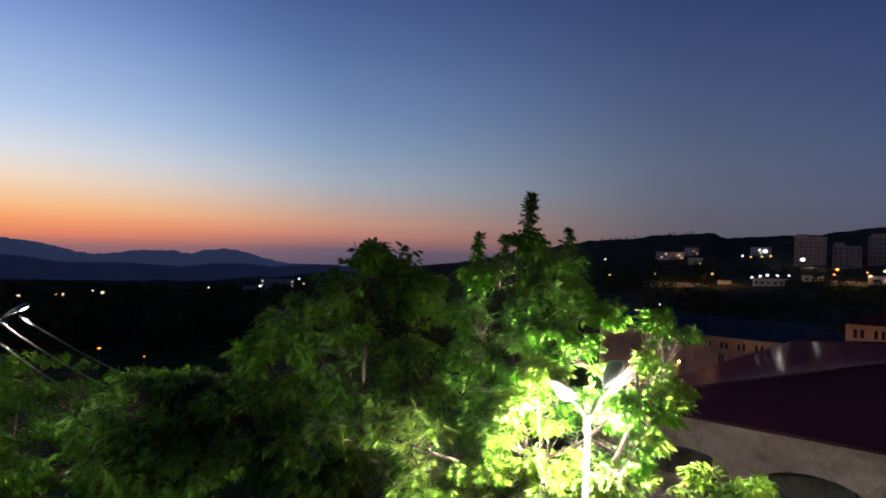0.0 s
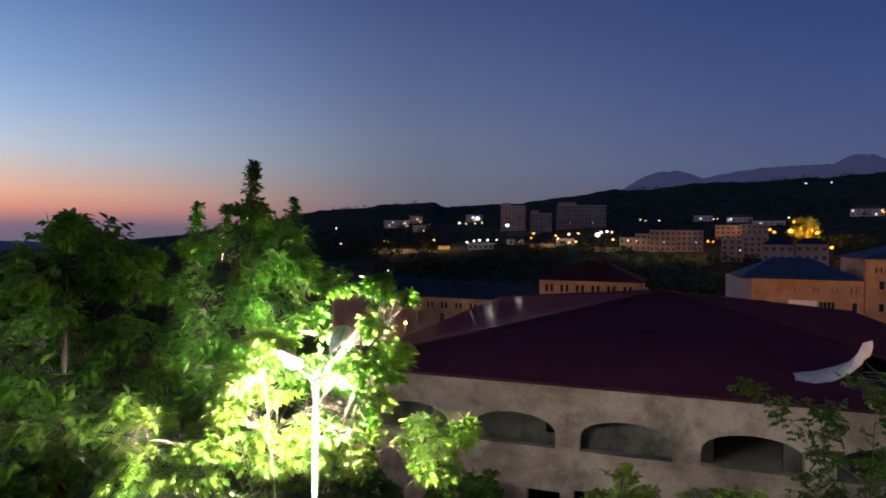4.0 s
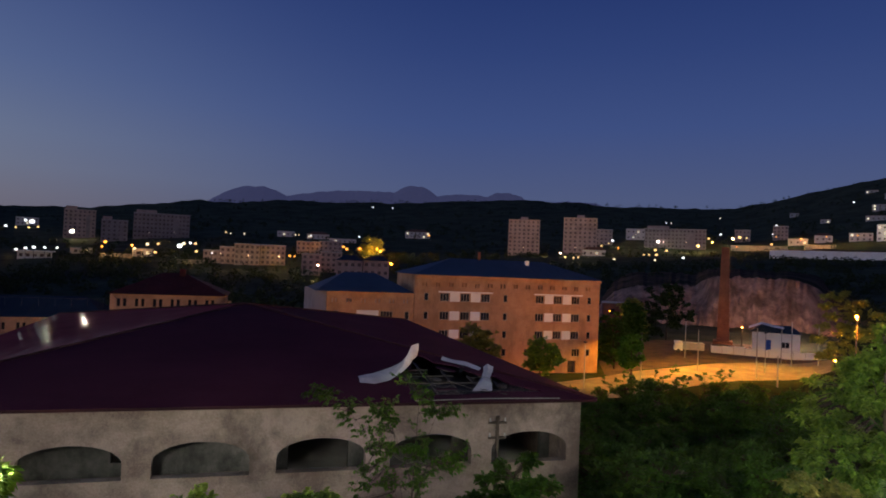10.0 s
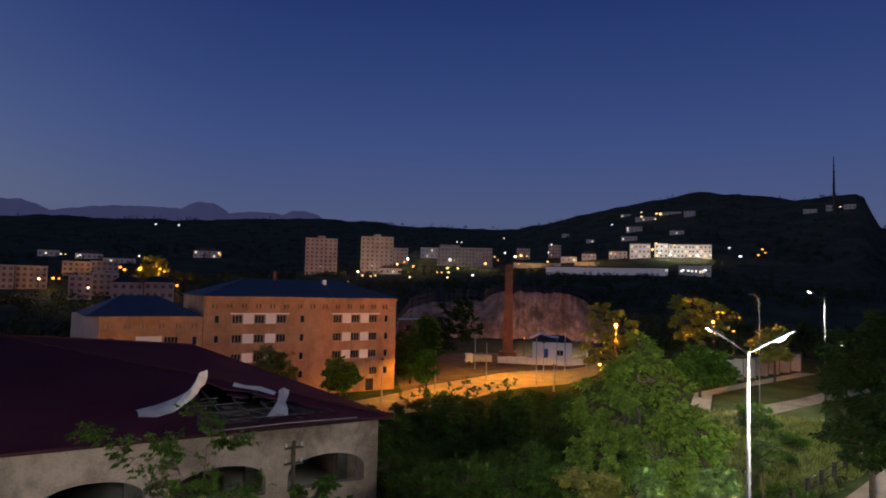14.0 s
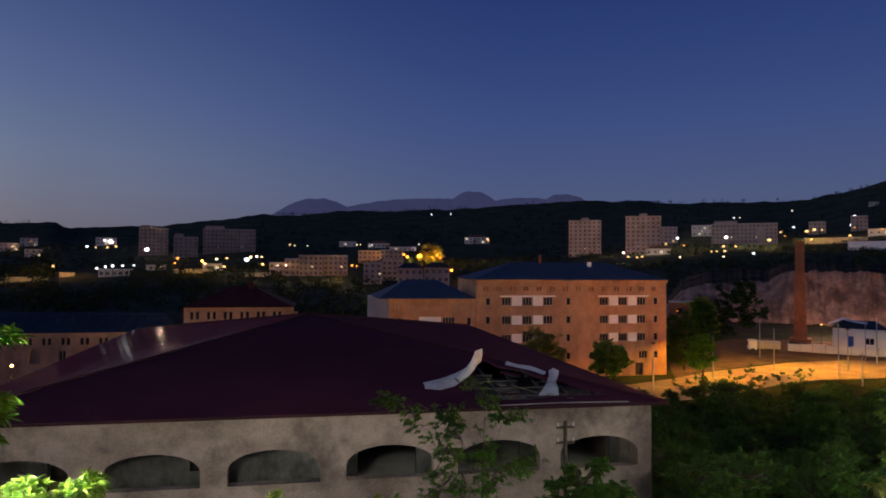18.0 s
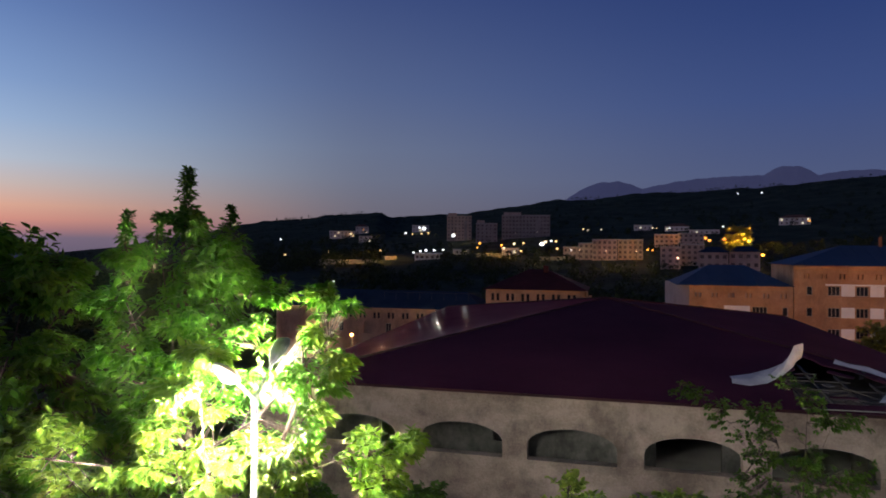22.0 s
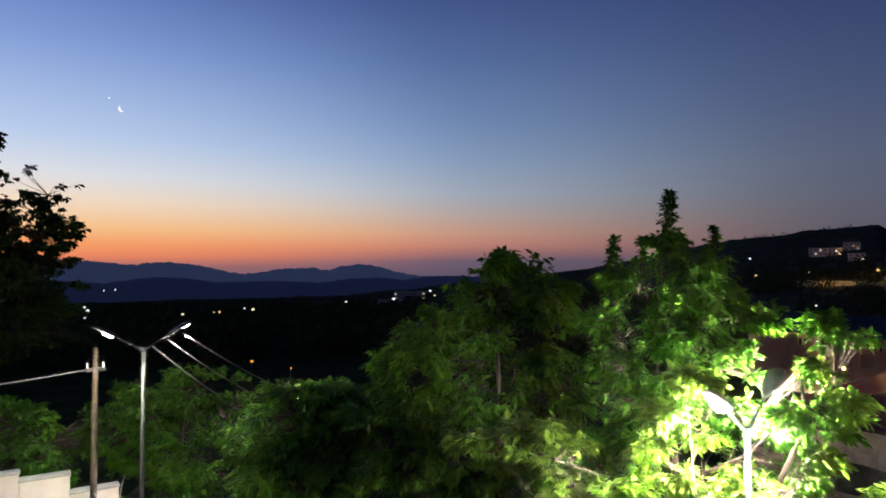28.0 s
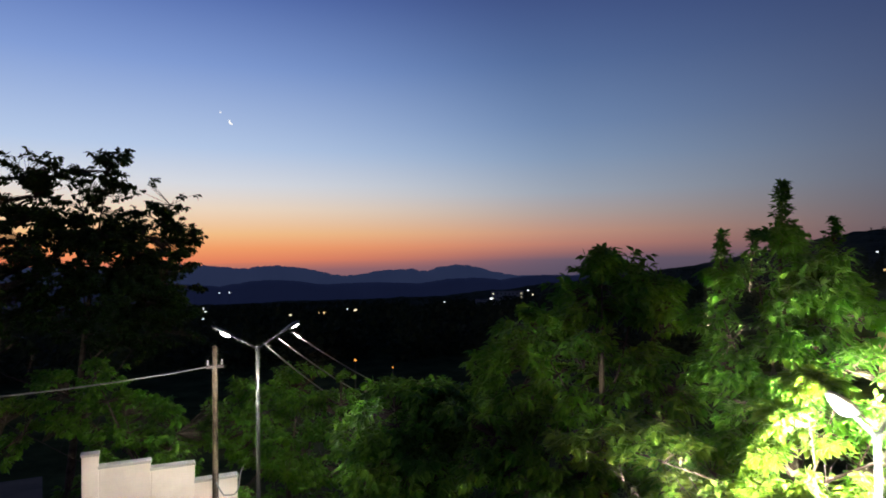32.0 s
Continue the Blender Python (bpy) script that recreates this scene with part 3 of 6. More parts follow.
def arcade_building():
    root = thing("arcade_building", (0, 27.9, -3.2), "abandoned plastered arcade building with a torn dark-red metal roof", "building")
    h, w0, w1 = 3.2, -14.35, 15.15
    starts = [-13.1, -8.25, -3.48, 1.3, 6.07, 10.75]
    holes = []
    for s in starts:
        holes.append(arch(s, s + 3.72, 1.1 + h, 0.62, 1.4))
    for s in starts[:-1]:
        c = s + 4.25
        holes.append([(c - 1.75, 0.3), (c - 0.3, 0.3), (c - 0.3, 2.42), (c - 1.75, 2.42)])
        holes.append([(c + 0.3, 0.3), (c + 1.75, 0.3), (c + 1.75, 2.6), (c + 0.3, 2.6)])
    part("front_wall", slab([(w0, 0), (w1, 0), (w1, 7.16), (w0, 7.16)], holes, 0.5), M_plaster, root)
    side = slab([(0, 0), (38, 0), (38, 7.16), (0, 7.16)], [], 0.45)
    for x in (w0 + 0.45, w1):
        part("side_wall", side.copy(), M_plaster, root).matrix_basis = pose(x, 0.5, 0, 0, 0, 90)
    side.free()
    part("back_wall", boxed(w0, w1, 38.5, 39, 0, 7.0), M_plaster, root)
    gaps = [(-5.35, -4.5, 4.3, 5.6), (-11.0, -10.0, 3.5, 5.7), (1.9, 4.6, 3.5, 6.3), (6.4, 9.6, 3.5, 6.3), (11.0, 14.2, 3.5, 6.3), (-2.4, -1.2, 5.5, 6.1)]
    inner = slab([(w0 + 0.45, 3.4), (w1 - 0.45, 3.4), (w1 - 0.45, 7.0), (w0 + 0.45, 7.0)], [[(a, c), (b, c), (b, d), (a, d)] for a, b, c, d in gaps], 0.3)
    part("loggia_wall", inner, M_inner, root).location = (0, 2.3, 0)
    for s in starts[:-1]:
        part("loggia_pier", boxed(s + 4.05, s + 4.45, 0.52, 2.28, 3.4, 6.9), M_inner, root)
    part("upper_floor", boxed(w0 + 0.45, w1 - 0.45, 0.5, 38.4, 3.2, 3.4), M_concrete, root)
    part("attic_floor", boxed(w0 + 0.45, w1 - 0.45, 0.5, 38.4, 6.55, 6.7), M_wood, root)
    for s in starts:
        part("sill", boxed(s + 0.01, s + 3.71, -0.02, 0.5, 4.25, 4.296, bevel=0.01), M_plaster, root)
    # roof: hip in dark red sheet with a torn hole by one corner
    zb, ap = 7.24, Vector((-0.5, 22.1, 9.72))
    f0, f1, b1, b0 = Vector((w0 - 0.6, -0.6, zb)), Vector((w1 + 0.5, -0.6, zb)), Vector((w1 + 0.5, 39.2, zb)), Vector((w0 - 2.6, 39.2, zb))
    k = k_ = (ap.z - zb) / (ap.y + 0.6)

    def up_slope(x, y, over=0.0):
        return Vector((x, y - 27.9, zb + (y - 27.3) * k_ + over))

    tear = [(7.0, 28.35), (7.3, 30.2), (7.1, 31.7), (8.1, 33.0), (8.0, 34.2), (8.7, 35.9), (9.3, 34.9), (9.5, 33.9), (10.6, 33.1), (10.9, 32.0), (12.0, 31.1), (12.3, 29.9), (13.6, 28.55), (11.5, 28.7), (9.4, 28.3)]
    bm = bmesh.new()
    for loop in ([f0, f1, ap], [up_slope(*p) for p in tear]):
        vs = [bm.verts.new(v) for v in loop]
        for a, b in zip(vs, vs[1:] + vs[:1]):
            bm.edges.new((a, b))
    bmesh.ops.triangle_fill(bm, use_beauty=True, use_dissolve=False, edges=bm.edges[:])
    ext = bmesh.ops.extrude_face_region(bm, geom=bm.faces[:])
    bmesh.ops.translate(bm, verts=[v for v in ext["geom"] if isinstance(v, bmesh.types.BMVert)], vec=(0, 0, -0.06))
    bmesh.ops.recalc_face_normals(bm, faces=bm.faces[:])
    part("roof_slope", bm, M_roof_red, root)
    for a, b in ((f1, b1), (b1, b0), (b0, f0)):
        bm = bmesh.new()
        bm.faces.new([bm.verts.new(v) for v in (a, b, ap)])
        ext = bmesh.ops.extrude_face_region(bm, geom=bm.faces[:])
        bmesh.ops.translate(bm, verts=[v for v in ext["geom"] if isinstance(v, bmesh.types.BMVert)], vec=(0, 0, -0.06))
        bmesh.ops.recalc_face_normals(bm, faces=bm.faces[:])
        part("roof_slope", bm, M_roof_gloss if b is f0 else M_roof_red, root)
    for a, b in ((f0, ap), (f1, ap), (b1, ap), (b0, ap)):
        part("hip_cap", tubed([a + Vector((0, 0, 0.02)), (a + b) / 2 + Vector((0, 0, 0.03)), b + Vector((0, 0, 0.03))], [0.07, 0.07, 0.07], 6), M_eave, root)
    part("fascia", boxed(w0 - 0.6, w1 + 0.5, -0.62, -0.58, zb - 0.12, zb - 0.005), M_eave, root)
    part("soffit", boxed(w0 - 0.58, w1 + 0.48, -0.57, -0.01, zb - 0.1, zb - 0.075), M_wood, root)
    for x in (7.4, 8.5, 9.6, 10.7, 11.8, 12.9):
        top_y = 34.5 if x < 9 else 33.5 - (x - 9) * 0.9
        part("rafter", tubed([up_slope(x, 28.0, -0.2), up_slope(x + 0.1, top_y, -0.22)], [0.06, 0.06], 4), M_rust, root)
    for y in (29.2, 30.4, 31.6, 32.7):
        part("batten", tubed([up_slope(7.4, y, -0.11), up_slope(12.3 - (y - 29) * 0.9, y + 0.2, -0.16)], [0.03, 0.03], 4), M_rust, root)
    part("torn_sheet", sheet([(4.99, 30.25, 4.38), (5.65, 29.95, 4.36), (6.41, 30.4, 4.42), (7.3, 31.6, 4.6), (7.85, 32.3, 4.85), (8.0, 32.5, 5.05), (8.35, 32.9, 5.2)],
                             [(5.0, 30.9, 4.55), (5.8, 31.0, 4.68), (6.7, 31.5, 4.86), (7.35, 32.0, 5.05), (7.7, 32.3, 5.38), (7.95, 32.6, 5.78), (8.45, 33.1, 5.84)]), M_sheet, root, "torn pale sheet metal bent upward")
    part("torn_sheet", sheet([(10.0, 34.2, 4.82), (10.45, 33.6, 4.76), (10.95, 33.0, 4.7), (11.4, 31.9, 4.62)], [(10.1, 34.3, 5.0), (10.55, 33.75, 4.88), (11.05, 33.1, 4.9), (11.55, 32.0, 4.74)]), M_sheet, root, "torn pale sheet metal strip")
    part("torn_sheet", sheet([(9.95, 28.6, 4.24), (10.5, 28.7, 4.22), (10.95, 28.65, 4.22)], [(10.85, 29.9, 4.62), (11.05, 29.8, 4.66), (11.2, 29.7, 4.6)]), M_sheet, root, "torn pale sheet metal flap")
    part("torn_sheet", sheet([(10.85, 29.9, 4.64), (11.05, 29.8, 4.68), (11.2, 29.7, 4.62)], [(11.2, 30.7, 5.0), (11.5, 30.9, 5.1), (11.85, 31.0, 4.95)]), M_sheet, root, "torn pale sheet metal flap")
    rd = random.Random(3)
    for k in range(26):
        x, y = rd.uniform(7.6, 13.0), rd.uniform(28.3, 33.2)
        if y > 36.5 - 0.62 * x + 3.4:
            continue
        a = rd.uniform(0, 360)
        m = pose(x, y - 27.9, zb + (y - 27.3) * k_ - 0.12 + rd.uniform(-0.05, 0.1), rd.uniform(-14, 14), rd.uniform(-14, 14), a)
        w, d_ = rd.uniform(0.15, 0.7), rd.uniform(0.05, 0.3)
        part("roof_debris", boxed(-w, w, -d_, d_, -0.012, 0.012), (M_wood, M_roof_red, M_rust, M_bark)[k % 4], root).matrix_basis = m
    for k in range(7):
        part("lath", boxed(-0.02, 0.02, -0.55, 0.55, -0.015, 0.015), M_rust, root).matrix_basis = pose(11.7 + 0.24 * k, 29.1 - 27.9 + 0.05 * k, zb + 1.8 * k_ - 0.03, 6, 0, -38)
    part("eave_strip", tubed([up_slope(7.0, 27.45, 0.03), up_slope(10.4, 27.5, 0.06), up_slope(13.8, 27.45, 0.03)], [0.03, 0.025, 0.03], 5), M_board, root)
    return root


arcade_building()


# ---------------------------------------------------------------- tuff apartment building
def window_set(root, x, z, w, h, y=0.16, mullions=2):
    win = part("window", boxed(-w / 2, w / 2, 0, 0.02, -h / 2, h / 2), M_glass, root)
    win.location = (x, y, z)
    bm = bmesh.new()
    for a, b, c, d in ((-w / 2, -w / 2 + 0.07, -h / 2, h / 2), (w / 2 - 0.07, w / 2, -h / 2, h / 2), (-w / 2 + 0.07, w / 2 - 0.07, h / 2 - 0.07, h / 2), (-w / 2 + 0.07, w / 2 - 0.07, -h / 2, -h / 2 + 0.07)):
        box(bm, a, b, -0.05, -0.002, c, d)
    for k in range(1, mullions):
        xm = -w / 2 + w * k / mullions
        box(bm, xm - 0.03, xm + 0.03, -0.045, -0.003, -h / 2 + 0.07, h / 2 - 0.07)
    part("frame", bm, M_frame, win)


def rect(x, z, w, h):
    return [(x - w / 2, z - h / 2), (x + w / 2, z - h / 2), (x + w / 2, z + h / 2), (x - w / 2, z + h / 2)]


def hip_roof(root, x0, x1, y0, y1, z, rise, inset, mat, over=0.5, seams=True):
    x0, x1, y0, y1 = x0 - over, x1 + over, y0 - over, y1 + over
    bm = bmesh.new()
    e = [bm.verts.new(p) for p in ((x0, y0, z), (x1, y0, z), (x1, y1, z), (x0, y1, z))]
    ym = (y0 + y1) / 2
    r = [bm.verts.new((x0 + inset, ym, z + rise)), bm.verts.new((x1 - inset, ym, z + rise))]
    for f in ((e[0], e[1], r[1], r[0]), (e[1], e[2], r[1]), (e[2], e[3], r[0], r[1]), (e[3], e[0], r[0]), (e[3], e[2], e[1], e[0])):
        bm.faces.new(f)
    bmesh.ops.recalc_face_normals(bm, faces=bm.faces[:])
    roof = part("roof", bm, mat, root)
    for k in range(1, int((x1 - x0) / 1.6) if seams else 0):
        x = x0 + 1.6 * k
        f = min(1.0, (x - x0) / inset, (x1 - x) / inset)
        part("seam", tubed([(x, y0, z + 0.02), (x, y0 + (ym - y0) * f, z + 0.02 + rise * f)], [0.03, 0.03], 4), mat, roof)
    return roof


def tuff_building():
    z0 = -8.2
    root = thing("tuff_apartment_building", (0, 103, z0), "four-storey orange tuff apartment building with a blue metal roof", "building")
    rows = [4.6 - z0, 1.55 - z0, -1.45 - z0, -4.45 - z0]
    small = [(27.1, 0), (27.1, 1), (40.9, 0), (40.9, 1), (40.9, 2), (40.9, 3), (56.65, 0), (56.65, 1), (56.65, 2), (56.65, 3), (45.0, 3)]
    wide = [(x, r) for x in (30.2, 33.75, 37.35) for r in (0, 1, 2)] + [(x, r) for x in (47.2, 50.6, 54.0) for r in (0, 1, 2)] + [(54.3, 3), (47.4, 3), (31.5, 3), (36.5, 3)]
    holes = [rect(x, rows[r], 0.75, 1.25) for x, r in small] + [rect(x, rows[r], 1.55, 1.35) for x, r in wide] + [rect(53.6, 1.35, 1.5, 2.1)]
    frieze = [(26.6 + 2.28 * k, 6.65 - z0) for k in range(14)]
    for x, z in frieze:
        holes += [rect(x - 0.28, z, 0.3, 0.7), rect(x + 0.28, z, 0.3, 0.7)]
    part("front_wall", slab([(25.1, 0), (58.6, 0), (58.6, 16.4), (25.1, 16.4)], holes, 0.4), M_tuff, root)
    part("body", boxed(25.1, 58.6, 0.62, 14, 0, 16.4), M_tuff, root)
    for x, r in small:
        window_set(root, x, rows[r], 0.75, 1.25, mullions=1)
    for x, r in wide:
        window_set(root, x, rows[r], 1.55, 1.35, mullions=3)
    for x in (31.95, 35.55):
        for r in (0, 1, 2):
            part("white_panel", boxed(x - 0.85, x + 0.85, -0.05, 0.02, rows[r] - 0.72, rows[r] + 0.75), M_white, root)
    for x in (48.9, 52.3):
        for r in (0, 1, 2):
            part("white_panel", boxed(x - 0.8, x + 0.8, -0.05, 0.02, rows[r] - 0.72, rows[r] + 0.75), M_white, root)
    for a, b in ((29.1, 38.6), (46.1, 55.3)):
        part("white_band", boxed(a, b, -0.045, 0.02, rows[0] + 0.76, rows[0] + 0.98), M_white, root)
        for r in (0, 1, 2):
            part("balcony_ledge", boxed(a, b, -0.25, 0.01, rows[r] - 0.98, rows[r] - 0.82), M_tuff, root)
    part("door", boxed(52.9, 54.3, 0.3, 0.36, 0.1, 2.35), M_rust, root)
    part("cornice", boxed(24.9, 58.8, -0.28, 0.0, 15.95, 16.38, bevel=0.04), M_tuff, root)
    hip_roof(root, 25.1, 58.6, 0, 14, 16.42, 2.9, 8.5, M_roof_blue)
    part("chimney", boxed(46.5, 47.1, 5.0, 5.6, 17.2, 19.4), M_white, root)
    part("chimney", boxed(38.0, 38.4, 6.5, 6.9, 18.0, 20.6), M_brick, root)
    return root


tuff_building()


def tuff_wing():
    z0 = -8.2
    root = thing("tuff_wing", (0, 103, z0), "lower tuff wing with a blue hipped metal roof", "building")
    z = 1.45 - z0
    holes = [rect(12.6, z, 0.75, 1.3), rect(23.95, z, 0.75, 1.3), rect(20.6, z, 2.0, 1.35), rect(16.2, z - 3, 2, 1.3), rect(20.6, z - 3, 2, 1.3), rect(23.95, z - 3, 0.75, 1.3)]
    for k in range(6):
        holes += [rect(12.2 + 2.3 * k - 0.28, 3.7 - z0, 0.3, 0.65), rect(12.2 + 2.3 * k + 0.28, 3.7 - z0, 0.3, 0.65)]
    part("front_wall", slab([(11.0, 0), (25.0, 0), (25.0, 13.3), (11.0, 13.3)], holes, 0.4), M_tuff, root)
    bm = bmesh.new()
    foot = [(11.0, 0.42), (25.0, 0.42), (25.0, 14.0), (8.6, 14.0)]
    lo, hi = [bm.verts.new((x, y, 0)) for x, y in foot], [bm.verts.new((x, y, 13.3)) for x, y in foot]
    for k in range(4):
        bm.faces.new((lo[k], lo[(k + 1) % 4], hi[(k + 1) % 4], hi[k]))
    bm.faces.new(hi)
    bmesh.ops.recalc_face_normals(bm, faces=bm.faces[:])
    part("body", bm, M_pink, root)
    window_set(root, 12.6, z, 0.75, 1.3, mullions=1)
    window_set(root, 23.95, z, 0.75, 1.3, mullions=1)
    window_set(root, 20.6, z, 2.0, 1.35, mullions=4)
    for x in (16.2, 20.6):
        window_set(root, x, z - 3, 2.0, 1.3, mullions=4)
    part("white_panel", boxed(15.8, 19.3, -0.05, 0.02, z - 0.7, z + 0.75), M_white, root)
    hip_roof(root, 9.6, 24.6, 0, 14, 13.32, 2.9, 5.4, M_roof_blue)


tuff_wing()


def long_tuff_house():
    z0 = -7.8
    root = thing("long_tuff_house", (0, 98, z0), "long weathered orange tuff house with a dull blue roof", "building")
    h = 0.75 - z0
    holes = [arch(-38.6, -37.1, -3.4 - z0, 1.3, 2.1, 8), rect(-34.4, -2.4 - z0, 0.9, 1.5), rect(-30.5, -2.4 - z0, 0.9, 1.5), rect(-42.5, -2.4 - z0, 0.9, 1.5)]
    pairs = [-46.0 + 2.4 * k for k in range(11)]
    for x in pairs:
        holes += [rect(x - 0.35, -0.45 - z0, 0.4, 0.95), rect(x + 0.35, -0.45 - z0, 0.4, 0.95)]
    part("front_wall", slab([(-54, 0), (-19.2, 0), (-19.2, h), (-54, h)], holes, 0.4), M_tuff_dull, root)
    part("body", boxed(-54, -19.2, 0.6, 11, 0, h), M_tuff_dull, root)
    for x in pairs:
        for s in (-0.35, 0.35):
            part("window", boxed(x + s - 0.2, x + s + 0.2, 0.18, 0.2, -0.92 - z0, 0.03 - z0), M_glass, root)
    for x in (-34.4, -30.5, -42.5):
        window_set(root, x, -2.4 - z0, 0.9, 1.5)
    part("cornice", boxed(-54.1, -19.1, -0.2, 0, h - 0.3, h), M_tuff_dull, root)
    hip_roof(root, -54, -19.2, 0, 11, h + 0.02, 2.5, 4.0, M_roof_dull, 0.3)
    for k in range(9):
        part("roof_rail_post", tubed([(-36 + 2 * k, 2.6, h + 1.3), (-36 + 2 * k, 2.6, h + 2.4)], [0.025, 0.025], 5), M_steel, root)
    part("roof_rail", tubed([(-36, 2.6, h + 2.4), (-20, 2.6, h + 2.4)], [0.03, 0.03], 5), M_steel, root)


long_tuff_house()


def red_roof_house():
    z0 = -8.0
    root = thing("red_roof_house", (0, 101, z0), "tuff house with a dark-red hipped metal roof", "house")
    h = 3.95 - z0
    pairs = [-17.8 + 2.35 * k for k in range(7)]
    holes = []
    for x in pairs:
        holes += [rect(x - 0.4, 2.75 - z0, 0.45, 1.1), rect(x + 0.4, 2.75 - z0, 0.45, 1.1)]
    part("front_wall", slab([(-19.3, 0), (-4.0, 0), (-4.0, h), (-19.3, h)], holes, 0.4), M_tuff_dull, root)
    part("body", boxed(-19.3, -4.0, 0.6, 11, 0, h), M_tuff_dull, root)
    for x in pairs:
        for s in (-0.4, 0.4):
            part("window", boxed(x + s - 0.22, x + s + 0.22, 0.18, 0.2, 2.2 - z0, 3.3 - z0), M_glass, root)
    hip_roof(root, -19.3, -4.0, 0, 11, h + 0.02, 3.0, 6.5, M_eave, 0.4)
    part("chimney", boxed(-10.8, -10.0, 4.6, 5.4, h + 2.2, h + 3.7), M_eave, root)


red_roof_house()


# ---------------------------------------------------------------- town on the far slope
def far_block(name, az, d, w, h, wall, roof, label, storeys, bays, group="", depth=None, sink=1.5, pitched=False, lit=0):
    """A building of the town across the valley, its front turned to the valley."""
    x, y, z = land(az, d)
    root = thing(name, (x, y, z - sink), label, "building", group, -az)
    depth = depth or min(14, max(8, w * 0.6))
    h += sink
    part("wall", boxed(-w / 2, w / 2, 0, depth, 0, h), wall, root)
    if pitched:
        hip_roof(root, -w / 2, w / 2, 0, depth, h + 0.02, min(3.0, 0.3 * depth), min(w, depth) * 0.48, roof, 0.5, False)
    else:
        part("roof", boxed(-w / 2 - 0.25, w / 2 + 0.25, -0.25, depth + 0.25, h + 0.005, h + 0.45), roof, root)
    if storeys:
        ww, hh = min(1.5, 0.5 * w / bays), min(1.5, 0.5 * (h - sink) / storeys)
        glass = glow_ = None
        for s in range(storeys):
            for b in range(bays):
                on = lit and (s * 7 + b * 3 + int(az)) % lit == 0
                keep = glow_ if on else glass
                if keep is None:
                    o = part("window", boxed(-ww / 2, ww / 2, -0.08, 0.1, -hh / 2, hh / 2), M_window_lit if on else M_far_glass, root)
                    if on:
                        glow_ = o.data
                    else:
                        glass = o.data
                else:
                    o = new("window", keep)
                    o.parent = root
                o.location = (-w / 2 + w * (b + 0.5) / bays, 0, sink + (h - sink) * (s + 0.5) / storeys)
    return root


M_window_lit = glowing("lit_window", (1.0, 0.85, 0.55), 1.2)
LB = "pinkish stone tower block of nine storeys on the far slope"
for az, d, w, h in ((23.0, 520, 24.7, 28.3), (27.8, 520, 25.8, 29.6)):
    o = far_block("tower_block", az, d, w, h, M_pink, M_greyblock, LB, 9, 7, "tower blocks", 16)
    part("lift_house", boxed(-3, 3, 4, 9, h + 1.96, h + 4.2), M_greyblock, o)
LB = "grey stone apartment block on the far slope"
for az, d, w, h, s, b in ((-13.2, 652, 24.5, 24.0, 7, 7), (-10.8, 608, 19.8, 17.3, 5, 5), (-7.4, 632, 46, 21.9, 6, 14), (35.5, 616, 51.7, 16.6, 5, 16)):
    o = far_block("apartment_block", az, d, w, h, M_pink if az < -12 else M_greyblock, M_concrete, LB, s, b, "apartment blocks")
    part("roof_house", boxed(-w * 0.46, -w * 0.1, 3, 9, h + 1.96, h + 4.6), M_pink, o)
    part("stair_tower", boxed(w * 0.2, w * 0.32, -0.9, -0.09, 0, h * 0.86), M_greyblock, o)
LB = "small pinkish stone apartment house among dark trees"
for az, d, w, h, s, b in ((-3.4, 380, 10.0, 6.6, 2, 4), (-2.0, 376, 11.5, 9.0, 3, 4), (-0.7, 372, 13.4, 11.2, 4, 5), (1.4, 374, 13.4, 10.8, 4, 5), (4.3, 470, 15.9, 9.2, 3, 5), (4.6, 330, 9.1, 10.5, 4, 3), (6.3, 345, 11.1, 10.4, 4, 4), (6.2, 500, 17.2, 10.0, 3, 5), (29.6, 628, 19.5, 14.2, 4, 5), (40.6, 672, 13.3, 11.6, 3, 4), (43.3, 668, 12.4, 13.2, 4, 4)):
    far_block("apartment_house", az, d, w, h, M_pink, M_concrete, LB, s, b, "apartment houses")
for az, d, w, h in ((7.9, 300, 11.7, 7.0), (10.2, 302, 11.8, 7.0)):
    far_block("stone_house", az, d, w, h + 4, M_pink, M_roof_dull, "pinkish stone house with a low dark roof", 3, 4, "stone houses", pitched=True)
LB = "small pale house on the far hillside"
for az, d, w, h in ((2.4, 668, 16.8, 5.1), (5.1, 648, 21.4, 4.9), (7.2, 616, 24.9, 4.1), (13.7, 668, 25.2, 6.4), (-21.7, 772, 15.1, 8.4), (-23.4, 744, 28.6, 7.4), (-21.4, 660, 12.9, 6.1), (-16.6, 800, 20.2, 8.1), (-13.0, 420, 10.8, 2.9), (-8.7, 408, 10.6, 4.2),
                    (32.4, 676, 18.8, 11.1), (29.0, 516, 17.7, 5.0), (44.5, 628, 14.8, 5.4), (46.2, 640, 13.3, 5.9), (48.6, 636, 16.7, 6.5)):
    far_block("hillside_house", az, d, w, h, M_cream if int(d) % 4 < 2 else M_concrete, M_brick if int(w) % 2 else M_concrete, LB, 1 if h < 6 else 2, max(2, int(w / 4)), "hillside houses", lit=5, pitched=int(w) % 2 == 1)
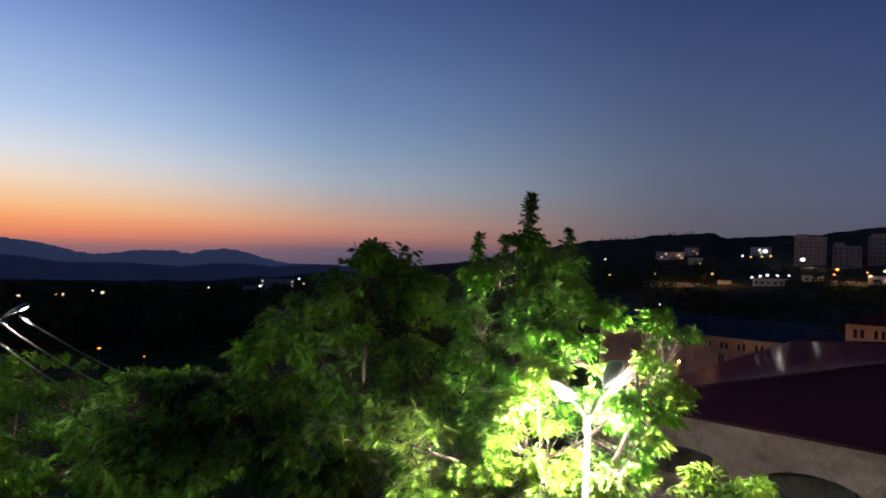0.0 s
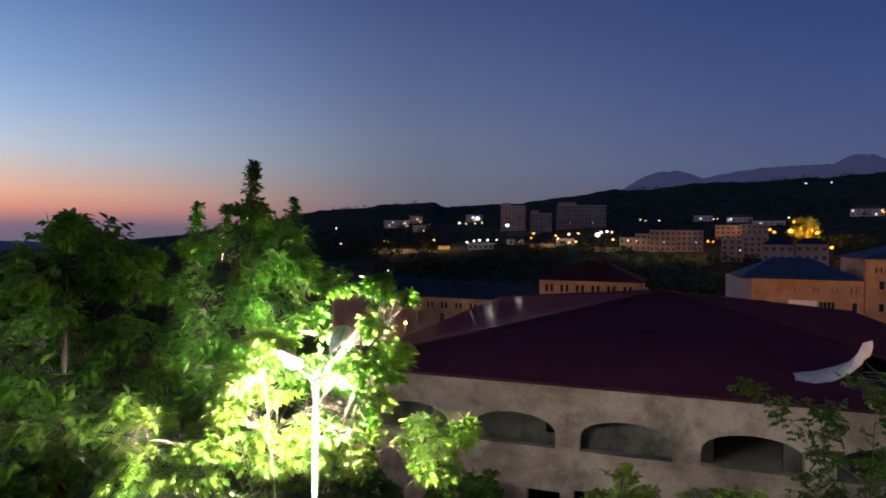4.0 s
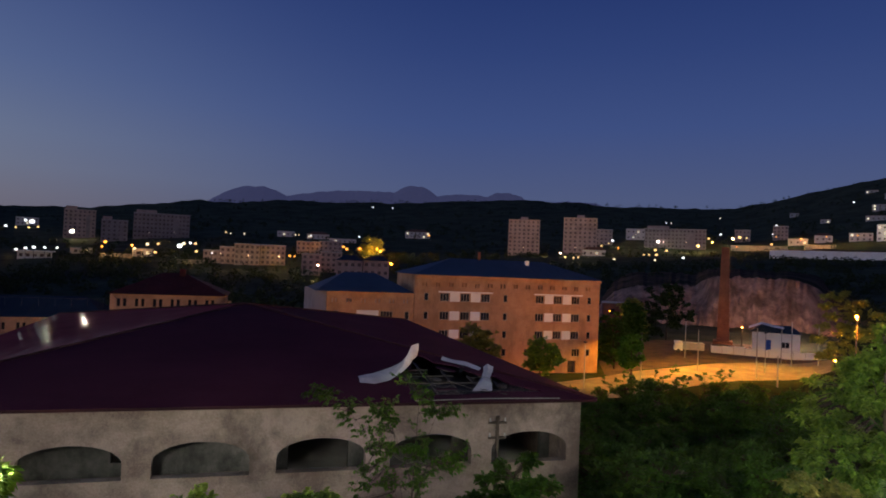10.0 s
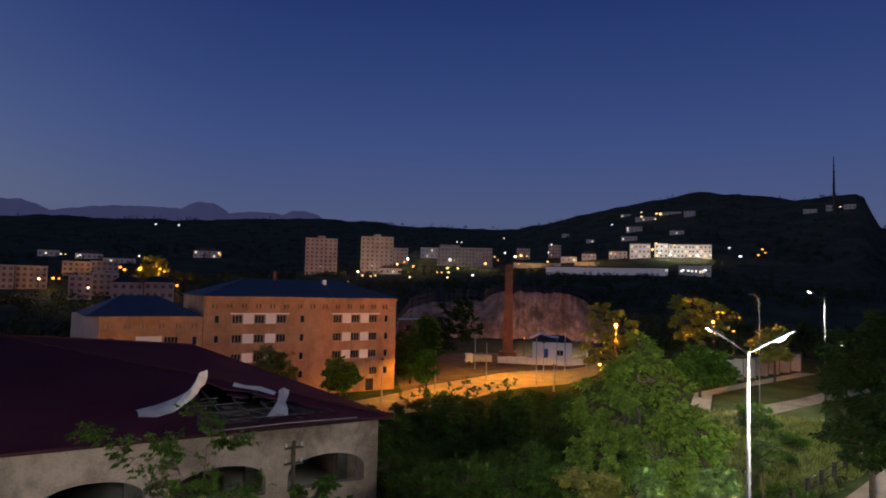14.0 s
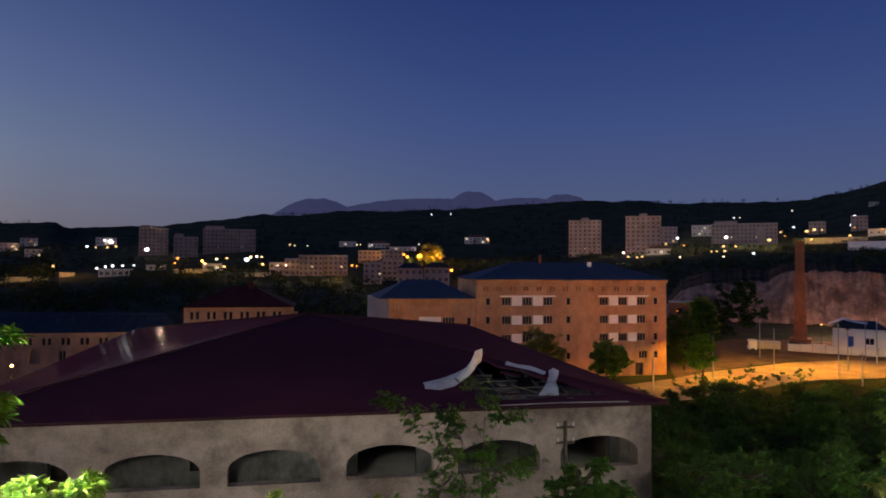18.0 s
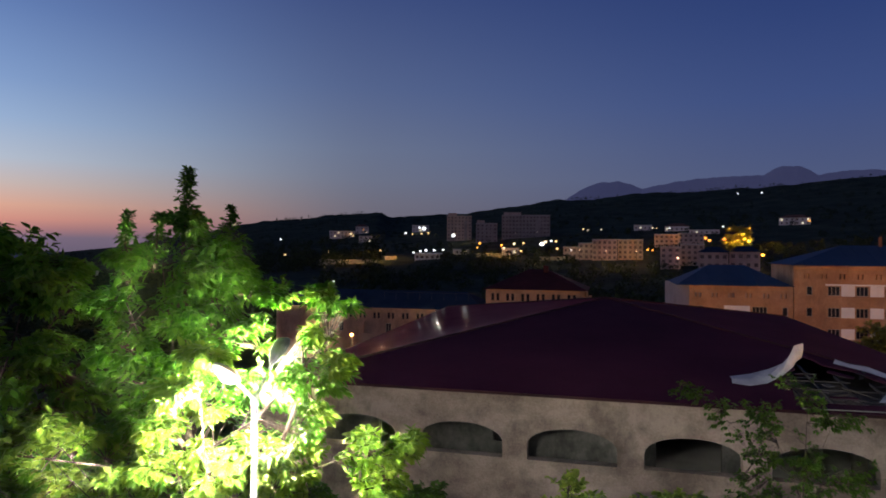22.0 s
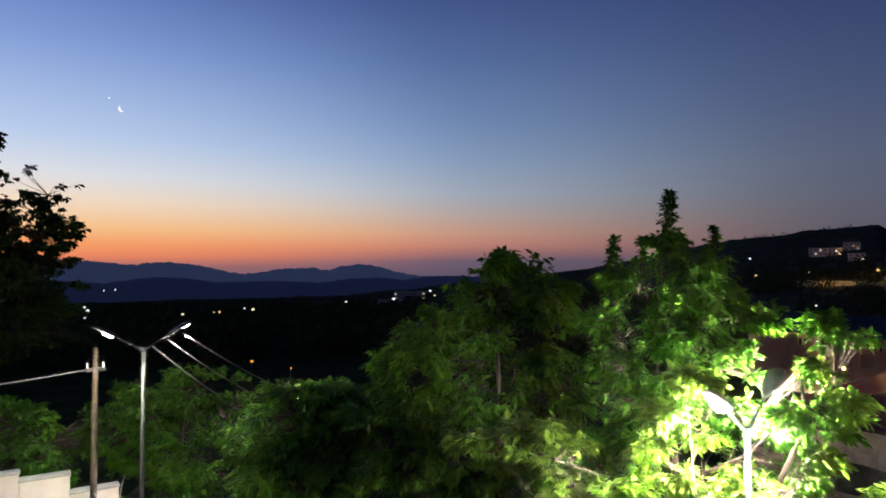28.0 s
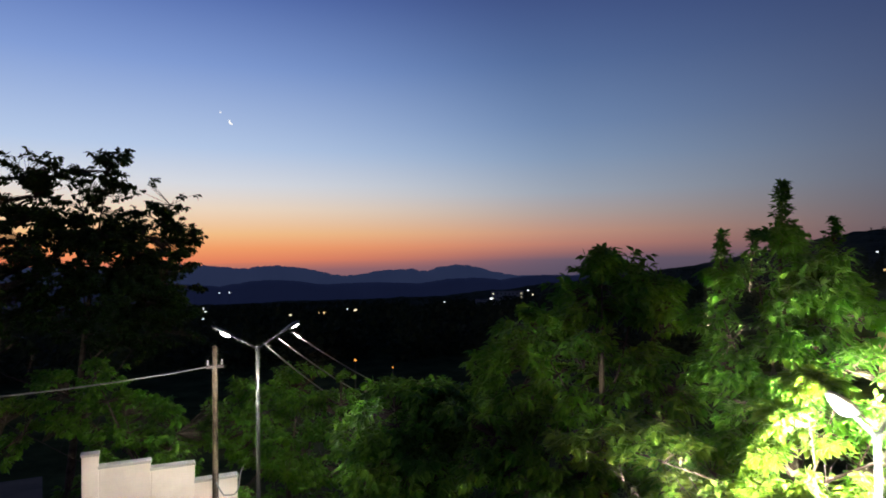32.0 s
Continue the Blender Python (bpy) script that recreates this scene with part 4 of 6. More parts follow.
for az, d, w, h in ((49.9, 796, 18.6, 6.0), (49.5, 740, 16.8, 4.9), (53.3, 756, 14.8, 4.4), (50.8, 860, 24.2, 5.0), (52.9, 880, 24.3, 3.7), (54.3, 856, 13.1, 6.4), (49.2, 912, 12.6, 3.9), (44.2, 840, 9.1, 3.7), (46.3, 760, 8.9, 3.9), (-56.7, 696, 34.0, 7.8), (-43.1, 400, 9.7, 8.1)):
    far_block("hillside_house", az, d, w, h, M_concrete, M_greyblock, LB, 1 if h < 6 else 2, max(2, int(w / 4)), "hillside houses", lit=7)
LB = "white three-storey building lit by floodlights at night"
for az, d, w, h, b in ((50.4, 628, 18.2, 13.6, 5), (52.1, 632, 12.0, 13.1, 3), (53.6, 632, 19.5, 12.0, 6), (55.2, 632, 17.3, 11.8, 5)):
    far_block("white_building", az, d, w, h, M_white, M_concrete, LB, 3, b, "white buildings", lit=4)
# low walls stand for warmly lit road strips; bare point lights added
for az, d, w, h in ((-22.9, 392, 34, 2.6), (-10.6, 396, 16, 2.0), (-19.2, 404, 7, 2.0), (-5.0, 372, 15, 1.6), (41.8, 596, 42, 4.0), (46.0, 600, 22, 3.0)):
    far_block("roadside_wall", az, d, w, h, M_curb, M_curb, "low pale wall for a warmly lit roadside strip", 0, 0, "roadside walls", 0.6, 0.4)
    lamp_light("roadside_light", land(az, d - 9)[:2] + (land(az, d - 9)[2] + 6,), 5200, (1.0, 0.5, 0.16))
o = far_block("petrol_station", -16.0, 388, 15, 3.0, M_white, M_white, "low white station with a lit canopy by the road", 1, 5)
part("canopy", boxed(-9, 9, -5, 0.5, 4.96, 5.4, bevel=0.05), M_white, o)
for x_ in (-7, 0, 7):
    part("canopy_post", tubed([(x_, -4, 0), (x_, -4, 4.95)], [0.15, 0.15], 8), M_white, o)
lamp_light("canopy_light", land(-16.0, 384)[:2] + (land(-16.0, 384)[2] + 2.9,), 2600, (0.9, 0.97, 1.0))
for az, c_ in ((52.6, (1, 0.95, 0.85)), (55.0, (1, 0.75, 0.55))):
    lamp_light("floodlight", land(az, 612)[:2] + (land(az, 612)[2] + 4,), 9000, c_)
far_block("hillside_house", -66.4, 474, 15, 3.6, M_cream, M_brick, "low house lit orange by a street lamp", 1, 4, "hillside houses", pitched=True)
far_block("hillside_house", -58.4, 570, 22, 5.0, M_concrete, M_greyblock, "low pale building in the dark valley", 1, 5, "hillside houses", lit=3)
far_block("long_white_shed", 47.6, 528, 93, 5.8, M_white, M_roof_red, "long low white shed with a dark roof", 0, 0)
far_block("lit_hall", 54.7, 540, 23.5, 7.9, M_concrete, M_concrete, "grey hall with lit windows", 1, 6, lit=2)


def far_lamp(az, d, z, r, mat, what, light=0.0, colour=None):
    """A distant street lamp: pole, arm and glowing head."""
    x, y, g = land(az, d)
    g -= 0.6
    r *= 0.68 if d > 150 else 1.0
    root = thing("far_street_lamp", (x, y, g), what, "street lamp", "lamps of the town", -az)
    hh = max(z - g, 2.0)
    part("pole", tubed([(0, 0, 0), (0, 0, hh)], [0.12, 0.08], 5), M_rust, root)
    bm = bmesh.new()
    bmesh.ops.create_icosphere(bm, subdivisions=2, radius=r, matrix=Matrix.Translation((0, -r * 0.5, hh)) @ Matrix.Diagonal((1.1, 0.8, 0.85, 1)))
    part("lamp_head", bm, mat, root, smooth_shade=True)
    if light:
        lamp_light("far_lamp_light", (x - 1.3 * r * math.sin(radians(az)), y - 1.3 * r * math.cos(radians(az)), g + hh), light, colour)


WHITE = "distant street lamp with a bright white head"
WARM = "distant street lamp with a warm yellow head"
ORANGE = "distant sodium street lamp glowing orange"
TOWN_LIT = {-16.3: 14000, -13.7: 14000, -6.0: 12000, 34.2: 14000, 30.5: 12000, 26.2: 9000, 37.3: 14000, 39.9: 12000, 42.8: 9000, 52.0: 9000, 2.8: 7000, 8.7: 9000, 11.5: 5000, -24.5: 5000, -20.1: 4000, 29.6: 9000, -11.4: 6000, -66.3: 4500, -58.1: 2500}
LAMPS_NW = ((-28.6, 722, 20.5, 1.4), (-24.1, 232, -1.2, 0.4), (-22.7, 714, 27.1, 1.3), (-16.3, 770, 35.3, 3.4), (-16.7, 790, 37.0, 2.0), (-17.9, 706, 28.1, 1.7), (-13.7, 634, 24.4, 2.7), (-17.2, 374, 8.6, 0.9), (-16.6, 382, 9.4, 0.95), (-16.1, 382, 9.9, 1.1), (-15.4, 382, 10.0, 0.95), (-14.6, 382, 10.2, 0.8))
LAMPS_N = ((-8.4, 426, 14.5, 1.25), (-9.3, 390, 11.5, 1.0), (-6.0, 422, 14.3, 2.1), (-5.7, 450, 16.2, 1.5), (-5.2, 470, 17.1, 1.2), (-3.5, 374, 10.8, 0.7), (-1.0, 630, 30.2, 0.9), (3.2, 630, 31.7, 1.0), (4.5, 626, 31.4, 1.0), (8.6, 626, 32.6, 1.0), (9.7, 898, 83.7, 1.2), (11.4, 898, 84.0, 1.2), (-2.1, 630, 29.9, 0.8), (-5.4, 698, 37.3, 0.9))
LAMPS_NE = ((26.2, 414, 19.9, 1.0), (30.5, 610, 37.6, 1.6), (34.2, 610, 37.7, 1.9), (30.7, 378, 16.7, 0.8), (33.8, 754, 60.5, 1.3), (34.2, 754, 60.7, 1.3), (34.8, 794, 67.8, 1.0), (35.2, 798, 68.2, 1.0), (38.9, 858, 79.2, 1.2), (39.0, 694, 50.3, 1.3), (42.8, 674, 50.2, 1.7), (43.0, 742, 63.2, 1.3), (36.2, 394, 19.1, 1.0), (34.0, 378, 17.0, 0.8))
LAMPS_E = ((48.1, 842, 96.4, 1.2), (50.5, 894, 117.6, 1.3), (58.1, 622, 45.0, 1.6), (57.3, 662, 55.1, 1.1), (53.8, 526, 28.9, 1.1), (54.2, 526, 28.6, 1.1), (54.8, 526, 28.3, 1.1), (55.1, 522, 27.7, 1.1), (55.5, 538, 29.6, 1.2), (52.5, 518, 28.5, 0.9), (52.8, 614, 45.6, 1.4), (52.0, 618, 47.7, 1.3), (54.9, 614, 45.3, 1.5), (55.9, 618, 45.6, 1.1))
LAMPS_W = ((-83.1, 1154, -10.7, 2.1), (-81.2, 838, -13.3, 1.1), (-80.4, 850, -13.1, 1.1), (-70.0, 216, -2.5, 0.65), (-70.7, 232, -3.0, 0.4), (-62.2, 532, -15.8, 0.9), (-58.1, 556, -14.7, 1.6), (-54.9, 674, -11.8, 1.4), (-54.5, 564, -12.1, 1.0), (-75.5, 192, -2.1, 0.5), (-82.5, 500, -14.9, 1.1), (-82.3, 244, -3.3, 0.65), (-82.5, 188, -2.1, 0.33))
for row in (LAMPS_NW, LAMPS_N, LAMPS_NE, LAMPS_E, LAMPS_W):
    for p in row:
        warm = int(p[1] / 2) % 3 == 0
        far_lamp(*p, M_far_soft if warm else M_far_white, WARM if warm else WHITE, TOWN_LIT.get(p[0], 0), (1.0, 0.8, 0.6))
WARM_N = ((-28.2, 458, 6.0, 1.15), (-24.5, 438, 7.9, 1.1), (-20.1, 410, 9.6, 1.05), (-15.9, 690, 28.2, 1.4), (-17.3, 686, 26.8, 1.2), (-16.5, 682, 27.1, 1.2), (-7.6, 438, 15.2, 1.1), (-4.8, 458, 16.6, 1.2), (-4.7, 378, 11.3, 1.0), (-7.8, 366, 9.9, 0.95), (3.5, 630, 31.8, 0.8), (-2.5, 642, 31.2, 1.2), (-72.7, 200, -2.2, 0.6), (-73.1, 200, -2.2, 0.28))
WARM_E = ((26.6, 386, 17.0, 0.74), (27.3, 382, 16.7, 0.73), (27.7, 386, 17.2, 0.74), (29.1, 574, 32.6, 1.25), (29.6, 554, 30.5, 1.25), (30.2, 582, 33.8, 1.0), (37.3, 574, 33.5, 2.0), (34.0, 466, 25.5, 1.2), (34.1, 410, 20.8, 1.05), (33.1, 410, 20.6, 0.7), (33.5, 410, 20.7, 0.7), (34.9, 458, 25.0, 0.95), (38.1, 650, 43.6, 1.2))
WARM_HILL = ((39.9, 654, 44.3, 1.9), (40.4, 662, 46.0, 2.0), (40.7, 678, 48.6, 1.1), (50.5, 850, 106.8, 2.0), (51.6, 834, 101.9, 1.4), (52.0, 866, 111.9, 2.9), (51.7, 874, 113.6, 1.9), (51.4, 616, 50.5, 1.6), (51.7, 616, 56.1, 1.3), (51.0, 606, 43.9, 1.0), (53.1, 616, 54.3, 1.1), (42.7, 590, 37.0, 1.3), (40.9, 654, 45.1, 1.1))
for row in (WARM_N, WARM_E, WARM_HILL):
    for p in row:
        far_lamp(*p, M_far_warm, WARM, TOWN_LIT.get(p[0], 0), (1.0, 0.62, 0.3))
ORANGE_ALL = ((-11.4, 442, 14.9, 1.3), (-11.6, 394, 11.7, 0.85), (2.8, 370, 11.0, 0.95), (3.2, 366, 10.8, 0.75), (7.3, 510, 20.1, 1.55), (7.6, 434, 17.2, 1.4), (8.7, 440, 18.0, 1.4), (9.0, 538, 22.4, 1.1), (10.2, 440, 18.3, 0.95), (11.5, 338, 8.8, 1.05), (14.7, 642, 37.5, 1.4), (59.7, 662, 53.6, 1.4), (59.4, 634, 46.8, 1.3), (59.9, 646, 49.5, 1.2), (-66.3, 468, -15.3, 1.0), (-70.1, 84, -1.2, 0.16), (-66.9, 72, -0.5, 0.09))
for p in ORANGE_ALL:
    far_lamp(*p, M_far_orange, ORANGE, TOWN_LIT.get(p[0], 0), SODIUM)
for p, w in (((48.5, 90.5, 5.9, 0.22), 30000), ((47.2, 94, 0.2, 0.18), 7000), ((48.9, 94, 0.1, 0.18), 7000), ((56.1, 101, 6.4, 0.17), 22000), ((57.6, 86, 5.9, 0.12), 0)):
    far_lamp(*p, M_far_orange, ORANGE, w, (1.0, 0.3, 0.03))
# warm lamps added before the blocks to brighten their fronts
for az, d, w in ((23.0, 500, 34000), (27.4, 500, 34000), (-13.6, 634, 24000), (-8.3, 606, 3500), (-6.4, 606, 2500), (34.6, 590, 18000), (36.4, 590, 14000), (-0.6, 346, 9000), (5.2, 310, 7000), (1.9, 344, 7000), (-2.8, 352, 4000), (32.4, 655, 9000), (9.0, 276, 6000)):
    far_lamp(az, d, land(az, d)[2] + 7.5, 0.5, M_far_soft, WARM, w, (1.0, 0.66, 0.42))
for az, d, w in ((44.7, 612, 12000), (46.4, 622, 12000), (43.0, 640, 9000), (48.4, 620, 8000), (38.4, 600, 9000), (40.2, 560, 8000), (10.5, 402, 5000), (-9.5, 396, 5000), (-21.6, 742, 12000), (31.0, 505, 8000)):
    far_lamp(az, d, land(az, d)[2] + 7.0, 0.8, M_far_orange, ORANGE, w, (1.0, 0.5, 0.14))
# unseen sodium lamp added behind the arcade building to light the tuff walls
far_lamp(17.0, 83, -0.6, 0.16, M_far_orange, ORANGE, 12000, SODIUM)
# lamps added to light the lower road and yard, their sources unseen
for az, d, h, w in ((37.6, 130, 8.0, 17000), (33.2, 116, 7.5, 11000), (42.5, 136, 7.5, 11000), (28.6, 101, 7.0, 1600), (36.6, 150, 8.0, 2200), (43.6, 156, 8.0, 1200)):
    cutoff_lamp(az, d, h, w, "added tall road lamp with a flat downward head")
# sodium lamp added only to light the long house
far_lamp(-22.5, 88, -1.3, 0.16, M_far_orange, ORANGE, 6500, (1.0, 0.52, 0.22))
far_lamp(30.5, 160, 0.5, 0.16, M_far_orange, ORANGE, 4000, SODIUM)
far_lamp(31.8, 151, -2.0, 0.14, M_far_orange, ORANGE, 6000, (1.0, 0.3, 0.06))
# sodium lamp added to brighten the chimney and quarry
far_lamp(40.8, 177, -2.5, 0.14, M_far_orange, ORANGE, 4500, (1.0, 0.4, 0.1))


# ---------------------------------------------------------------- quarry, chimney, yard
def quarry():
    a = np.linspace(27.5, 49.5, 330)
    f = np.concatenate([np.linspace(0, 1, 28), 1 + np.linspace(0.08, 1, 16)])
    A, F = np.meshgrid(a, f, indexing="ij")
    Fv, back = np.minimum(F, 1), np.maximum(F - 1, 0)
    edge = smooth(27.5, 38.5, A) * 0.45 + smooth(36.5, 39, A) * 0.55 * (1 - smooth(44.0, 47.0, A))
    gully = np.array([noise.noise(Vector((x * 0.9 + 0.4 * y, y * 0.4, 2))) + 0.35 * noise.noise(Vector((x * 2.7, y * 0.7, 4))) for x, y in zip(A.ravel(), Fv.ravel())]).reshape(A.shape)
    nz = np.array([noise.noise(Vector((x * 1.1, y * 2.0, 5))) + 0.5 * noise.noise(Vector((x * 3.5, y * 4.5, 9))) for x, y in zip(A.ravel(), F.ravel())]).reshape(A.shape)
    d = 222 + (13 + 20 * (1 - edge)) * Fv ** 1.3 + 1.8 * nz + 4.2 * gully * (0.3 + 0.7 * Fv) + 1.5 * nz * Fv + 190 * back
    rim = np.array([noise.noise(Vector((q * 0.9, 0, 7))) + 0.5 * noise.noise(Vector((q * 3.1, 0, 8))) for q in a])[:, None]
    ends = smooth(27.5, 32.0, A) * (1 - smooth(45.5, 49.5, A))
    z = -6 + (9.5 * ends + 6.2 * edge + 1.0 * rim) * Fv + 0.35 * nz + (5 + 4 * (1 - edge)) * ends * back - 3 * (1 - ends)
    V = np.stack([d * np.sin(np.radians(A)), d * np.cos(np.radians(A)), z], -1).reshape(-1, 3)
    n, m = A.shape
    k = (np.arange(n - 1)[:, None] * m + np.arange(m - 1)[None, :])
    me = mesh_np("quarry_face", V, np.stack([k, k + m, k + m + 1, k + 1], -1).reshape(-1, 4))
    ob = from_mesh("quarry_face", me, [M_quarry, M_scree], None, "", True)
    me.polygons.foreach_set("material_index", np.tile((f[1:] > 1.01).astype(np.int32), n - 1))
    tagged(ob, "bare reddish quarry face cut into the slope", "cliff", kind="structure")


quarry()


def chimney():
    x, y, z = land(39.4, 188)
    root = thing("brick_chimney", (x, y, z - 0.5), "tall square brick chimney lit orange", "chimney", turn=-39)
    for k in range(13):
        w = 1.55 - 0.05 * k
        part("shaft_section", boxed(-w, w, -w, w, k * 2.0, k * 2.0 + 1.98, bevel=0.03), M_brick, root)
    part("plinth", boxed(-2.4, 2.4, -2.4, 2.4, 0, 1.4, bevel=0.1), M_brick, root)
    # unseen light added to brighten the quarry face and chimney
    x2, y2, z2 = land(43.6, 192)
    lamp_light("quarry_fill_light", (x2, y2, z2 + 9), 26000, (1.0, 0.55, 0.36))


chimney()


def yard():
    # white yard wall of separate panels
    wall = thing("yard_wall", land(42.4, 164), "low whitewashed yard wall of panels", "wall", turn=-44.0)
    for k in range(10):
        x = -11 + 2.4 * k
        part("panel", boxed(x, x + 2.3, -0.12, 0.12, -0.4, 1.7 + 0.12 * (k % 3), bevel=0.02), M_white, wall)
        part("post", boxed(x - 0.09, x - 0.005, -0.16, 0.16, -0.4, 2.0), M_concrete, wall)
    x, y, z = land(43.2, 172)
    house = thing("watch_house", (x, y, z + 0.9), "small white house with a blue door and a tin roof", "house", turn=-43)
    part("wall", boxed(-5, 5, 0, 5, -1.2, 4.2), M_white, house)
    part("plinth", boxed(-5.1, 5.1, -0.1, 0.0, -1.2, 0.08), M_concrete, house)
    part("door", boxed(-2.1, -1.0, -0.06, 0.02, 0.1, 2.5), M_bluedoor, house)
    win = part("window", boxed(1.2, 2.8, -0.05, 0.02, 0.9, 2.2), M_glass, house)
    part("frame", boxed(1.95, 2.05, -0.09, -0.055, 0.9, 2.2), M_white, win)
    hip_roof(house, -5, 5, 0, 5, 4.22, 1.7, 2.4, M_roof_dull, 0.5, False)
    part("awning", ribbon([((-5.8, -0.7, 5.0), 1.0), ((-3, -1.0, 6.2), 1.0), ((-0.6, -0.8, 5.6), 1.0), ((1.6, -0.7, 5.3), 1.0)], 1.6, (0, 1, 0.25)), M_white, house)
    x, y, z = land(36.8, 160)
    truck = thing("lorry", (x, y, z), "white lorry with a boxy load bed parked in the yard", "lorry", turn=-30)
    part("cab", boxed(-3.0, -1.2, -1.1, 1.1, 0.6, 2.7, bevel=0.15), M_white, truck)
    part("windscreen", boxed(-3.03, -2.98, -0.9, 0.9, 1.6, 2.4), M_glass, truck)
    part("load_bed", boxed(-1.0, 3.4, -1.15, 1.15, 0.9, 2.5, bevel=0.05), M_concrete, truck)
    part("chassis", boxed(-2.8, 3.2, -0.5, 0.5, 0.5, 0.7), M_rust, truck)
    for x_ in (-2.1, 1.2, 2.4):
        for y_ in (-1.0, 1.0):
            wheel = part("wheel", tubed([(x_, y_ - 0.14, 0.48), (x_, y_ + 0.14, 0.48)], [0.48, 0.48], 14), M_rust, truck)
            part("rim", tubed([(x_, y_ - 0.16, 0.48), (x_, y_ + 0.16, 0.48)], [0.22, 0.22], 10), M_steel, wheel)
    for az, d, top in ((41.9, 128, 9.3), (44.3, 150, 9.5), (46.1, 150, 8.5), (43.4, 122, 5.5)):
        x, y, z = land(az, d)
        p = thing("utility_pole", (x, y, z - 0.3), "slim grey utility pole beside the road", "pole", "road poles", -az)
        part("shaft", tubed([(0, 0, 0), (0, 0, top)], [0.14, 0.09], 7), M_concrete, p)
        part("crossarm", boxed(-0.5, 0.5, -0.05, 0.05, top - 0.5, top - 0.4), M_wood, p)
    x, y, z = land(30.8, 188)
    red = thing("red_shop", (x, y, z), "low red-plastered building beyond the apartments", "building", turn=-31)
    part("wall", boxed(-3, 4, 0, 6, -0.3, 9.0), M_brick, red)
    part("roof", boxed(-3.3, 4.3, -0.3, 6.3, 9.02, 9.3), M_concrete, red)
    part("window", boxed(-1, 0.4, -0.05, 0.02, 6.0, 7.5), M_glass, red)


yard()


def draped(name, left, right, mat, label, category, lift=0.05, n=40):
    """A strip laid on the land between two edge lines (lists of x, y)."""
    L, R = np.array(left, float), np.array(right, float)
    t = np.linspace(0, 1, n)

    def along(P):
        s = np.linspace(0, 1, len(P))
        return np.stack([np.interp(t, s, P[:, 0]), np.interp(t, s, P[:, 1])], -1)

    l, r = along(L), along(R)
    m = 9
    g = np.stack([l + (r - l) * k / (m - 1) for k in range(m)], 1)
    z = ground_z(g[..., 0], g[..., 1]) + lift
    V = np.concatenate([g, z[..., None]], -1).reshape(-1, 3)
    k = (np.arange(n - 1)[:, None] * m + np.arange(m - 1)[None, :])
    me = mesh_np(name, V, np.stack([k, k + 1, k + m + 1, k + m], -1).reshape(-1, 4))
    return tagged(from_mesh(name, me, mat, None, "", True), label, category, kind="structure")


draped("road_lower", [(14, 76), (42.2, 77.5), (50.5, 80.7), (61.6, 86.4), (70, 90), (79.8, 93.3), (88, 93.2), (96, 93), (106, 92)], [(14, 92), (47, 93.8), (56.7, 97.9), (66.5, 103.4), (78, 107.5), (90, 112), (102, 113), (118, 108)], M_dirtroad, "dusty road lit orange by sodium lamps", "road", 0.25, 60)
draped("yard_ground", [(58, 99), (68, 105), (80, 110), (92, 114), (116, 110)], [(72, 128), (84, 142), (98, 152), (114, 152), (130, 140)], M_yard, "bare trodden earth of the yard by the road", "ground", 0.12, 40)
draped("road_upper", [(-60, -4.0), (-30, -2.0), (-5, 4.0), (17, 8.5), (34, 10.5), (60, 14), (100, 20)], [(-60, -8.5), (-30, -6.5), (-5, -0.5), (17, 2), (34, 4), (60, 7), (100, 12)], M_asphalt, "asphalt road along the terrace", "road", 0.04, 80)
draped("pavement", [(17, 12.6), (26, 14.6), (34, 16.3), (45, 18.4), (60, 21), (100, 29)], [(17, 8.6), (26, 9.8), (34, 10.6), (45, 12.2), (60, 14.1), (100, 20.1)], M_pave, "pale pinkish paved footway along the road", "pavement", 0.07, 60)
draped("park_path", [(50, 36), (59.5, 42.1), (70, 44), (89, 47)], [(51, 34.6), (60, 40.4), (70.5, 42.4), (90, 45.2)], M_curb, "pale concrete park path", "path", 0.06)
draped("park_path_lower", [(44, 31), (52, 34), (66, 35), (80, 37)], [(46, 28), (53, 31.2), (66, 32.6), (81, 34)], M_path, "dull grey park path", "path", 0.06)


def park():
    # notice boards: framed panels on posts
    a, b = Vector((71.5, 45.6, 0)), Vector((87.5, 47.3, 0))
    n_ = 6
    for k in range(n_):
        p = a + (b - a) * k / (n_ - 1)
        z = float(ground_z(p.x, p.y))
        o = thing("notice_board", (p.x, p.y, z), "pale panel in a dark frame beside the park path", "board", "park boards", -57)
        part("panel", boxed(-1.15, 1.15, -0.03, 0.03, 0.35, 2.6), M_board, o)
        for s in (-1.25, 1.16):
            part("post", boxed(s, s + 0.09, -0.05, 0.05, -0.2, 3.0), M_rust, o)
        part("rail", boxed(-1.15, 1.15, -0.045, 0.045, 2.76, 2.85), M_rust, o)
    # railing along the footway
    pts = [Vector((22 + 2.35 * k, 15.2 + 0.42 * k + 0.006 * k * k, 0)) for k in range(22)]
    fence = thing("footway_railing", (0, 0, 0), "low dark metal railing along the footway", "railing")
    post = None
    for p in pts:
        if post is None:
            post = part("post", boxed(-0.12, 0.12, -0.07, 0.07, -0.2, 1.05, bevel=0.01), M_rust, fence)
        else:
            o = new("post", post.data)
            o.parent, post = fence, o
        post.location = (p.x, p.y, float(ground_z(p.x, p.y)) + 0.05)
    for h in (0.5, 0.98):
        for p, q in zip(pts, pts[1:]):
            part("rail", tubed([p + Vector((0, 0, h)), q + Vector((0, 0, h))], [0.03, 0.03], 5), M_rust, fence)


park()


